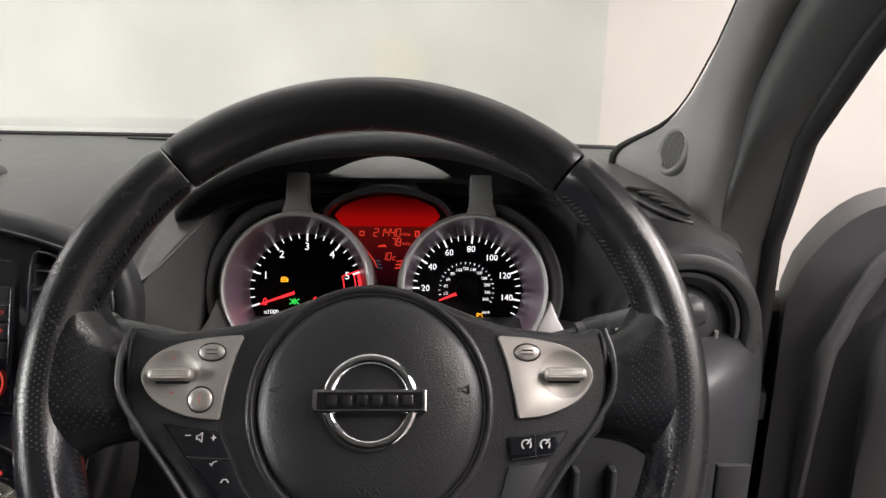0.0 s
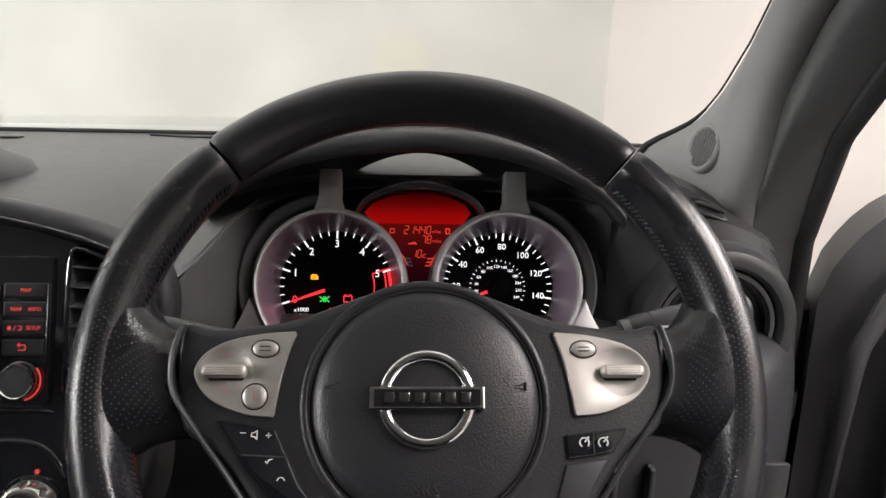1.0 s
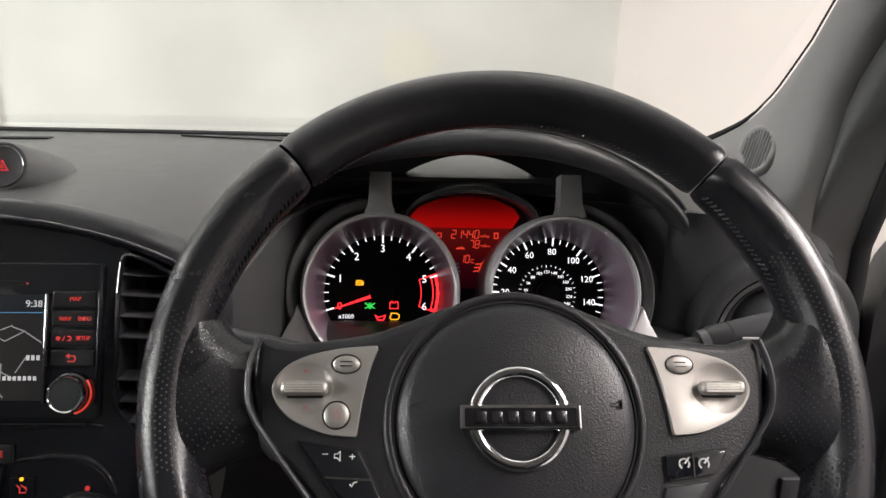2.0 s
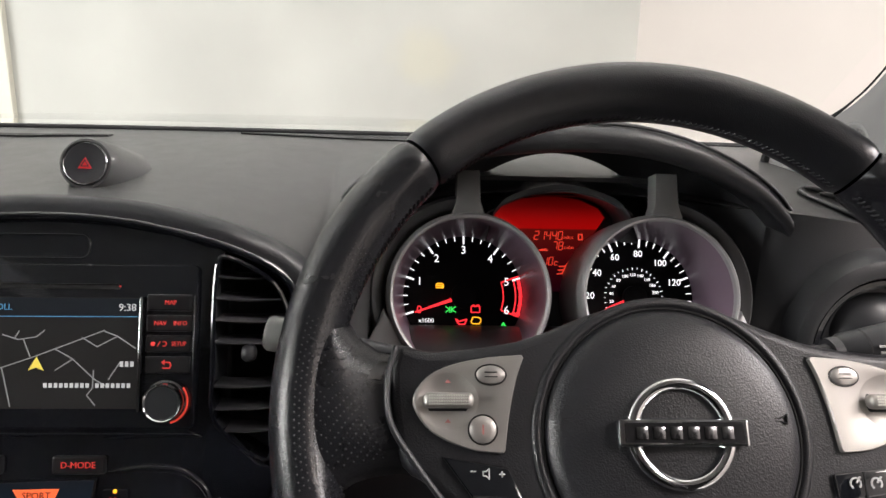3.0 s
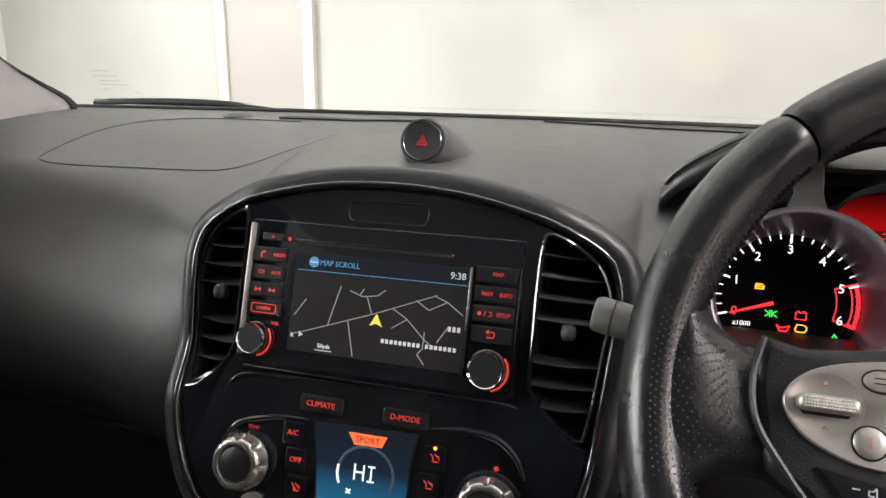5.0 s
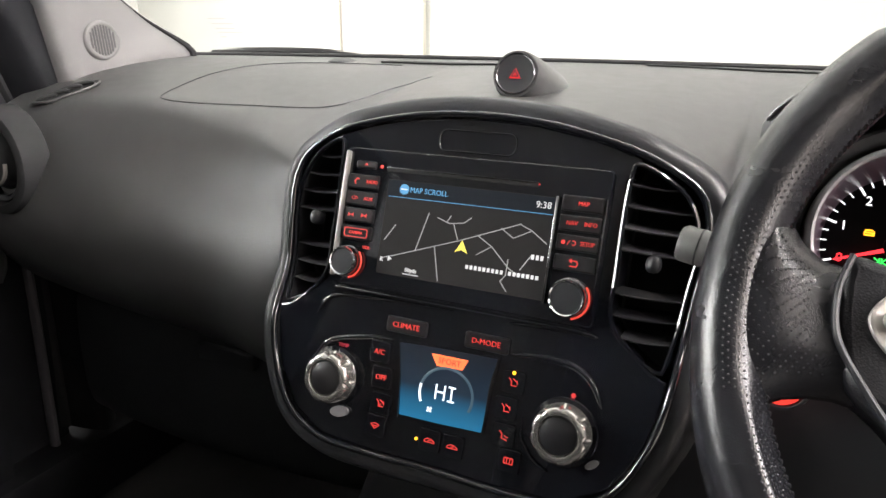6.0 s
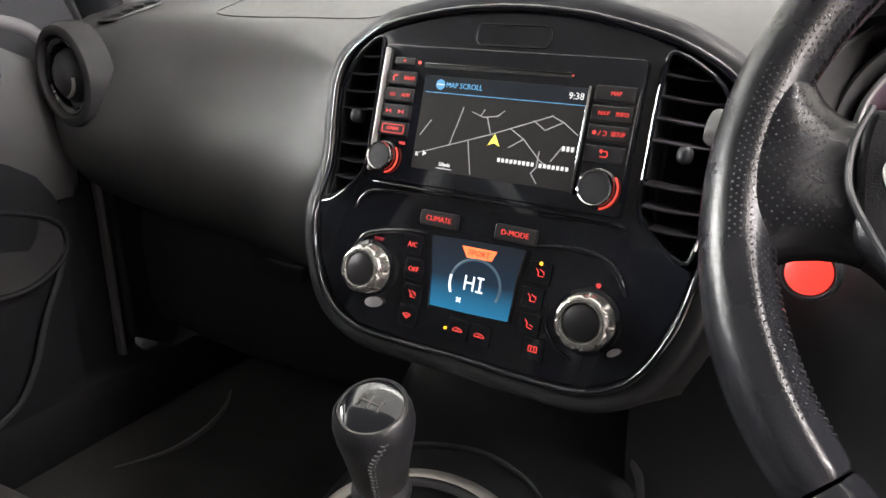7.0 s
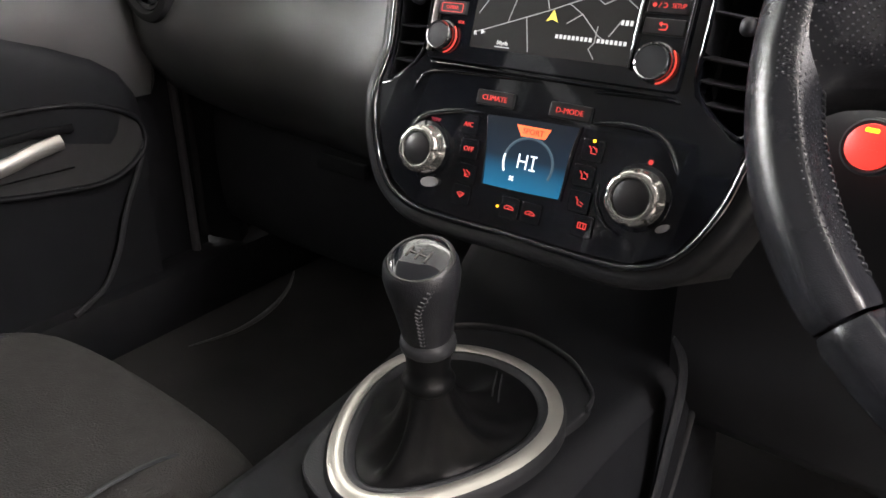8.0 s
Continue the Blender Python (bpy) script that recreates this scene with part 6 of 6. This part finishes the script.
    kb = part("key_block", prism(keys, -0.009, -0.0035, 0.0012), M_PIANO, wheel, "black key block")
    ring_line = [(x, y, -0.0045) for x, y in keys]
    part("key_edge", sweep(ring_line, 0.0006, 0.0006, 6, True), M_DARKMETAL, kb, "thin bright edge")
    M_MARK = material("white_print", (0.42, 0.42, 0.42), 0.6)
    if s < 0:
        for pts in (((-0.1005, -0.0322), (-0.0970, -0.0322)), ((-0.0868, -0.0335), (-0.0832, -0.0335)), ((-0.0850, -0.0353), (-0.0850, -0.0317)), ((-0.0945, -0.0345), (-0.0945, -0.0318), (-0.0925, -0.0318), (-0.0905, -0.0300), (-0.0905, -0.0365), (-0.0925, -0.0345), (-0.0945, -0.0345)),
                    ((-0.0865, -0.0470), (-0.0850, -0.0485), (-0.0840, -0.0460), (-0.0815, -0.0455)), ((-0.0800, -0.0570), (-0.0785, -0.0550), (-0.0760, -0.0550), (-0.0745, -0.0570))):
            mx, my = sum(p[0] for p in pts) / len(pts), sum(p[1] for p in pts) / len(pts)
            pts = [(mx + 0.72 * (px - mx), my + 0.72 * (py - my)) for px, py in pts]
            part("key_symbol", stroke(pts, 0.0006, -0.0035, -0.0029), M_MARK, kb, "white symbol", 0)
        part("key_gap", stroke([(-0.0985, -0.0435), (-0.0750, -0.0450)], 0.0010, -0.0035, -0.0030), M_RUBBER, kb, smooth=0)
    else:
        for x in (0.0870, 0.0975):
            a = disc_poly(x, -0.0382, 0.0026, 10, -40, 230)
            part("key_symbol", stroke(a, 0.0008, -0.0035, -0.0029), M_MARK, kb, "white dial symbol", 0)
            part("key_symbol", stroke([(x + 0.0004, -0.0378), (x + 0.0026, -0.0352)], 0.0008, -0.0035, -0.0029), M_MARK, kb, "white dial symbol", 0)
        part("key_gap", stroke([(0.0922, -0.0330), (0.0920, -0.0450)], 0.0007, -0.0035, -0.0030), M_RUBBER, kb, smooth=0)
        part("blank_panel", prism([(0.0770, -0.0500), (0.1000, -0.0470), (0.0800, -0.080), (0.0680, -0.078)], -0.009, -0.0045, 0.001), M_BLACK, wheel)
    edge_line = smooth_line([(s * 0.1360, 0.0270, -0.0045), (s * 0.1400, 0.0100, -0.0035), (s * 0.1380, -0.0100, -0.0040), (s * 0.1250, -0.0300, -0.0060), (s * 0.105, -0.056, -0.0070), (s * 0.085, -0.085, -0.0080)], 6)
    part("spoke_edge", sweep(edge_line, 0.0016, 0.0022, 8), M_BLACK, wheel, "black spoke edge")


control_panel(-1)
control_panel(1)

# column behind the wheel, with its stalks
column = thing("steering_column", leaned(0.053, 0.47, 0.955, 24), "black plastic steering column shroud with two stalks", "steering column")
part("shroud", lathe([(0.030, 0.035), (0.045, 0.03), (0.052, 0.0), (0.058, -0.06), (0.062, -0.15)], 40), M_BLACK, column)


def stalk(s):
    base, tip = Vector((0.095, 0.512, 0.970)), Vector((0.285, 0.516, 1.014))
    if s < 0:
        base, tip = Vector((0.0, 0.512, 0.974)), Vector((-0.167, 0.531, 0.999))
    line = [base.lerp(tip, f) for f in np.linspace(0, 1, 9)]
    st = part("stalk", sweep(line, 0.0085, 0.0075, 16, taper=(0.8, 0.8, 0.82, 0.85, 0.9, 1, 1.0, 1.0, 0.9)), M_BLACK, column, "black control stalk", world_space=True)
    if s < 0:
        end = [base.lerp(tip, f) for f in (0.80, 0.82, 0.90, 0.985, 1.0)]
        part("stalk_end", sweep(end, 0.0110, 0.0115, 24, taper=(0.85, 0.95, 1.0, 1.0, 0.86)), material("grey_stalk", (0.075, 0.075, 0.073), 0.5), st, "pale grey rounded end cap", 50, True)
        part("stalk_gap", sweep([base.lerp(tip, 0.925), base.lerp(tip, 0.932)], 0.0112, 0.0117, 24), M_RUBBER, st, world_space=True)
        return
    end = [base.lerp(tip, f) for f in (0.56, 0.58, 0.80, 0.97, 1.0, 1.015)]
    part("stalk_end", sweep(end, 0.0125, 0.0115, 20, taper=(0.85, 1, 1.06, 1.08, 0.95, 0.6)), M_BLACK, st, "dark twist end with white print", world_space=True)
    part("stalk_band", sweep([base.lerp(tip, 0.535), base.lerp(tip, 0.565)], 0.0112, 0.0102, 20), M_SLAT, st, "grey ring", world_space=True)
    part("stalk_ring", sweep([base.lerp(tip, 0.64), base.lerp(tip, 0.648)], 0.0128, 0.0118, 20), M_RUBBER, st, world_space=True)
    M_WHITE = material("white_print", (0.42, 0.42, 0.42), 0.6)
    for f, dz, wdt, hgt in ((0.69, 0.0035, 0.011, 0.0012), (0.70, -0.0020, 0.012, 0.0034), (0.86, 0.0020, 0.009, 0.0014), (0.85, -0.0016, 0.0016, 0.0050), (0.90, -0.0025, 0.0014, 0.0040)):
        q = base.lerp(tip, f)
        part("stalk_symbol", block(q.x, q.y - 0.0128, q.z + dz, wdt, 0.0012, hgt), M_WHITE, st, "plain white print", 0, True)
    part("stalk_tab", block(base.lerp(tip, 0.775).x, tip.y - 0.0135, base.lerp(tip, 0.775).z - 0.001, 0.006, 0.004, 0.019, 0.0018), M_SLAT, st, "grey slider tab", world_space=True)


stalk(-1)
stalk(1)

# ---- tunnel, gear lever ----
tunnel = thing("tunnel_console", pose(AX, 0.3, 0.4), "dark plastic tunnel console between the seats", "tunnel console")
rows = []
for y, z, hw in smooth_line([(0.66, 0.74, 0.135), (0.60, 0.70, 0.130), (0.55, 0.682, 0.122), (0.50, 0.676, 0.114), (0.42, 0.672, 0.108), (0.30, 0.670, 0.102), (0.10, 0.672, 0.098), (-0.2, 0.66, 0.095), (-0.6, 0.66, 0.095)], 4):
    rows.append([(AX - hw, y, z - 0.02), (AX - hw + 0.008, y, z - 0.005), (AX - hw + 0.022, y, z), (AX, y, z + 0.001), (AX + hw - 0.022, y, z), (AX + hw - 0.008, y, z - 0.005), (AX + hw, y, z - 0.02)])
part("body", sheet(rows), M_TRIM_SHADED, tunnel, "dark grained console body", 50, True)
for s, k in ((-1, 0), (1, -1)):
    side = [[r[k], (r[k][0] + s * 0.006, r[k][1], r[k][2] - 0.04), (r[k][0] + s * 0.03, r[k][1], 0.40)] for r in rows]
    part("side_carpet", sheet(side), M_TRIM_SHADED, tunnel, "black carpeted side", 60, True)
plate = smooth_line([(AX + x, 0.405 + y) for x, y in ((0.0, -0.115), (0.05, -0.098), (0.070, -0.04), (0.080, 0.03), (0.087, 0.085), (0.064, 0.115), (0.040, 0.131), (0.0, 0.141), (-0.040, 0.131), (-0.064, 0.115), (-0.087, 0.085), (-0.080, 0.03), (-0.070, -0.04), (-0.05, -0.098))], 5, True)
part("gear_plate", prism(plate, 0.676, 0.6855, 0.002), M_LOWER, tunnel, "dark plate round the gear lever", world_space=True)
arc = [(x, y, 0.688) for x, y in plate if y > 0.405 + 0.075]
part("tray_lip", sweep(arc, 0.0016, 0.004, 8), M_HARD, tunnel, "thin raised lip of the plate", world_space=True)
for name, pts, w, mat in (("side_trim", ((0.505, 0.762), (0.540, 0.722), (0.550, 0.685), (0.541, 0.640), (0.529, 0.592), (0.50, 0.54), (0.45, 0.49)), 0.0105, M_HARD),
                          ("side_trim_edge", ((0.572, 0.712), (0.598, 0.672), (0.600, 0.645), (0.588, 0.595), (0.565, 0.545), (0.52, 0.49)), 0.0030, M_HARD)):
    line = smooth_line([(AX + 0.1375, y, z) for y, z in pts], 6)
    part(name, sweep(line, w, 0.004, 10, up=(1, 0, 0), taper=[min(1.0, 0.15 + 0.07 * k) for k in range(len(line))]), mat, tunnel, "curved console side trim", world_space=True)

M_GAITER = material("gaiter_leather", (0.0035, 0.0037, 0.0042), 0.42, grain=0.15, grain_size=1500, spread=0.1, mottle=20, spec=0.28)
M_KNOBRING = material("knob_ring_chrome", (0.04, 0.04, 0.04), 0.4, metal=0.5, spread=0.1)
M_THREAD = material("grey_thread", (0.07, 0.07, 0.073), 0.6)
gear = thing("gear_lever", pose(-0.3225, 0.405, 0.684), "leather gear lever with gloss top in a silver ringed gaiter", "gear lever")


def egg(grow, n=72):
    """The gaiter's egg outline, wide in front and narrow behind, grown outwards by some metres."""
    out = []
    for k in range(n):
        t = 2 * math.pi * k / n
        out.append((0.003 + (0.068 * (1 + 0.28 * math.sin(t)) + grow) * math.cos(t), -0.003 + (0.092 + grow) * math.sin(t)))
    return out


def oval(profile):
    return sheet([[(*p, z) for p in egg(g) + egg(g)[:1]] for g, z in profile])


part("silver_ring", oval(((-0.001, 0.002), (0.0, 0.0075), (0.0025, 0.0088), (0.008, 0.0086), (0.0118, 0.0064))), M_RING, gear, "satin silver oval ring", 50)
part("ring_skirt", oval(((0.0116, 0.0063), (0.0140, 0.0035), (0.0150, 0.0), (0.0155, -0.006))), M_LOWER, gear, "black skirt round the ring", 50)
part("inner_ring", oval(((-0.0002, 0.0070), (-0.002, 0.0082), (-0.005, 0.0074), (-0.008, 0.0040), (-0.010, 0.0))), M_BLACK, gear, "black inner ring", 60)
LX, LY = 0.0240, -0.0435
rows = []
rim_line = egg(-0.0085)
for f in np.linspace(0, 1, 22):
    row = []
    for k, (x, y) in enumerate(rim_line + rim_line[:1]):
        t = 2 * math.pi * k / len(rim_line)
        ex, ey = LX + 0.0150 * math.cos(t), LY + 0.0150 * math.sin(t)
        q = 1 - (1 - f) ** 1.15
        fold = 0.0045 * math.sin(math.pi * f) ** 1.2 * (math.sin(5 * t + 0.6 + 1.3 * f) + 0.6 * math.sin(9 * t + 2.0))
        px, py = x + (ex - x) * q, y + (ey - y) * q
        nx, ny = math.cos(t), math.sin(t)
        rise = 0.004 + 0.070 * f ** 2.6 + 0.006 * math.sin(math.pi * f) + fold * (1 - f ** 2) * 0.9
        row.append((px + nx * fold * f, py + ny * fold * f, max(rise, 0.0035)))
    rows.append(row)
part("gaiter", sheet(rows), M_GAITER, gear, "black leather gaiter with soft folds", 80)
flat_rows = [p for row in rows for p in row]
for x0, y0, x1, y1 in ((0.0061, 0.0726, 0.0309, 0.0261), (0.0121, 0.0711, 0.0351, 0.0284)):
    line = []
    for f in np.linspace(0, 1, 9):
        x, y = x0 + (x1 - x0) * f, y0 + (y1 - y0) * f
        near = sorted(flat_rows, key=lambda p: (p[0] - x) ** 2 + (p[1] - y) ** 2)[:4]
        line.append((x, y, sum(p[2] for p in near) / 4 + 0.0012))
    part("gaiter_seam", sweep(smooth_line(line[::2], 4), 0.0007, 0.0009, 6), M_SLAT, gear, "raised gaiter seam")
part("collar", lathe([(0.0150, 0.070), (0.0175, 0.0725), (0.0184, 0.076), (0.0168, 0.0795), (0.0150, 0.082), (0.0145, 0.088), (0.0152, 0.094), (0.0160, 0.100)], 40, (LX, LY, 0)), M_GAITER, gear, "ribbed black boot collar", 60)
part("collar_ring", lathe([(0.0155, 0.099), (0.0180, 0.1015), (0.0187, 0.105), (0.0182, 0.1085), (0.0160, 0.1105), (0.0150, 0.116)], 40, (LX, LY, 0)), M_BLACK, gear, "flared black ring under the knob", 60)
tilt = pose(LX, LY, 0.1105, 10, 3, 0)
knob = lathe([(0.0150, 0.0), (0.0170, 0.004), (0.0182, 0.014), (0.0205, 0.028), (0.0232, 0.042), (0.0242, 0.050), (0.0232, 0.058), (0.0215, 0.0605)], 44)
knob.transform(tilt)
knob = part("knob", knob, M_PAD, gear, "black leather gear knob")
capm = tilt @ pose(0, 0, 0.0595, 10, 0, 0)
b = lathe([(0.0212, -0.001), (0.0215, 0.0015), (0.0200, 0.0030), (0.0185, 0.0028)], 44)
b.transform(capm)
part("knob_ring", b, M_KNOBRING, knob, "thin dark chrome edge ring")
b = lathe([(0.0190, 0.0022), (0.0150, 0.0042), (0.008, 0.0055), (0, 0.0058)], 40)
b.transform(capm)
part("knob_top", b, M_PIANO, knob, "gloss black domed top")
M_SHIFT = material("shift_print", (0.09, 0.085, 0.08), 0.6, spec=0.2)
for pts in (((-0.007, 0.004), (-0.007, -0.004)), ((0.0, 0.004), (0.0, -0.004)), ((0.007, 0.004), (0.007, -0.004)), ((-0.007, 0.0), (0.007, 0.0))):
    b = stroke(pts, 0.0009, 0.0050, 0.0064)
    b.transform(capm)
    part("shift_line", b, M_SHIFT, knob, "grey shift pattern line", 0)
bm = bmesh.new()
for k in range(15):
    z = 0.005 + 0.0034 * k
    r = np.interp(z, (0.004, 0.014, 0.028, 0.042, 0.050), (0.0171, 0.0183, 0.0206, 0.0233, 0.0243))
    a = radians(-62 + 1.8 * max(0, k - 8) ** 1.4)
    for da in (0.09, -0.09):
        add(bm, sweep([(r * math.cos(a), r * math.sin(a), z), ((r + 0.0004) * math.cos(a + da), (r + 0.0004) * math.sin(a + da), z + 0.0016)], 0.0006, 0.0006, 5))
bm.transform(tilt)
part("stitching", bm, M_THREAD, knob, "pale ladder stitching", 60, kind="stuff")

# ---- passenger seat ----
seat = thing("passenger_seat", pose(-0.68, 0.05, 0.42), "dark grey cloth front passenger seat", "car seat")
rows = []
for y, z in smooth_line([(0.36, 0.42), (0.382, 0.50), (0.378, 0.560), (0.345, 0.602), (0.27, 0.625), (0.12, 0.618), (-0.1, 0.595), (-0.22, 0.585)], 4):
    rows.append([(-0.68 + x, y - 0.05 * (abs(x) / 0.26) ** 3, z - 0.10 * (abs(x) / 0.275) ** 4 + 0.014 * math.exp(-((abs(x) - 0.19) / 0.06) ** 2)) for x in np.linspace(-0.275, 0.275, 33)])
part("cushion", sheet(rows), M_CLOTH, seat, "dark grey cloth cushion", 70, True)
rows = []
for y, z in smooth_line([(-0.16, 0.56), (-0.17, 0.70), (-0.21, 0.95), (-0.27, 1.15), (-0.33, 1.18), (-0.36, 1.10), (-0.33, 0.85), (-0.29, 0.56)], 4):
    rows.append([(-0.68 + x, y + 0.03 * math.exp(-((abs(x) - 0.2) / 0.05) ** 2), z) for x in np.linspace(-0.24, 0.24, 21)])
part("backrest", sheet(rows), M_CLOTH, seat, "dark grey cloth backrest", 70, True)
part("base", block(-0.68, 0.05, 0.42, 0.40, 0.44, 0.06, 0.01), M_BLACK, seat, world_space=True)
for s in (1, -1):
    line = smooth_line([(-0.68 + s * 0.155, 0.343, 0.50), (-0.68 + s * 0.155, 0.325, 0.592), (-0.68 + s * 0.155, 0.24, 0.630), (-0.68 + s * 0.155, 0.0, 0.612)], 6)
    part("seat_seam", sweep(line, 0.002, 0.002, 6), M_BLACK, seat, "dark seat seam", world_space=True)

# glovebox below the passenger face
glove = thing("glovebox", pose(-0.77, 0.62, 0.60), "dark grey glovebox lid under the dashboard", "glovebox")
grid = [[(x, y + 0.02 * ((x + 0.77) / 0.27) ** 2, z) for x in np.linspace(-1.03, -0.50, 15)] for y, z in smooth_line([(0.735, 0.752), (0.722, 0.742), (0.716, 0.70), (0.715, 0.64), (0.72, 0.58), (0.74, 0.55), (0.79, 0.54)], 4)]
part("lid", sheet(grid, away=(0, 0.02, 0)), M_LOWER, glove, "dark grained lid", 60, True)
lower = smooth_line([(-0.588, 0.50, 0.692), (-0.600, 0.50, 0.668), (-0.627, 0.50, 0.636), (-0.668, 0.50, 0.600), (-0.723, 0.50, 0.561), (-0.821, 0.50, 0.503)], 6)
part("lower_edge", sweep(lower, 0.0032, 0.0030, 8, taper=[0.2 + 0.8 * math.sin(math.pi * k / (len(lower) - 1)) for k in range(len(lower))]), M_DASH, glove, "curved bright lower edge", world_space=True)
latch = block(-0.72, 0.712, 0.722, 0.09, 0.012, 0.022, 0.004)
part("latch", latch, M_LOWER, glove, "black pull latch", world_space=True)

# wiper at rest along the glass's foot
wiper = thing("wiper", pose(-0.8, 1.06, 1.09), "black wiper arm resting at the foot of the windscreen", "wiper")
line = smooth_line([(-1.04, 1.075, 1.080), (-0.93, 1.08, 1.084), (-0.82, 1.085, 1.084), (-0.74, 1.09, 1.078), (-0.66, 1.095, 1.070)], 6)
part("arm", sweep(line, 0.005, 0.005, 8), M_RUBBER, wiper, world_space=True)
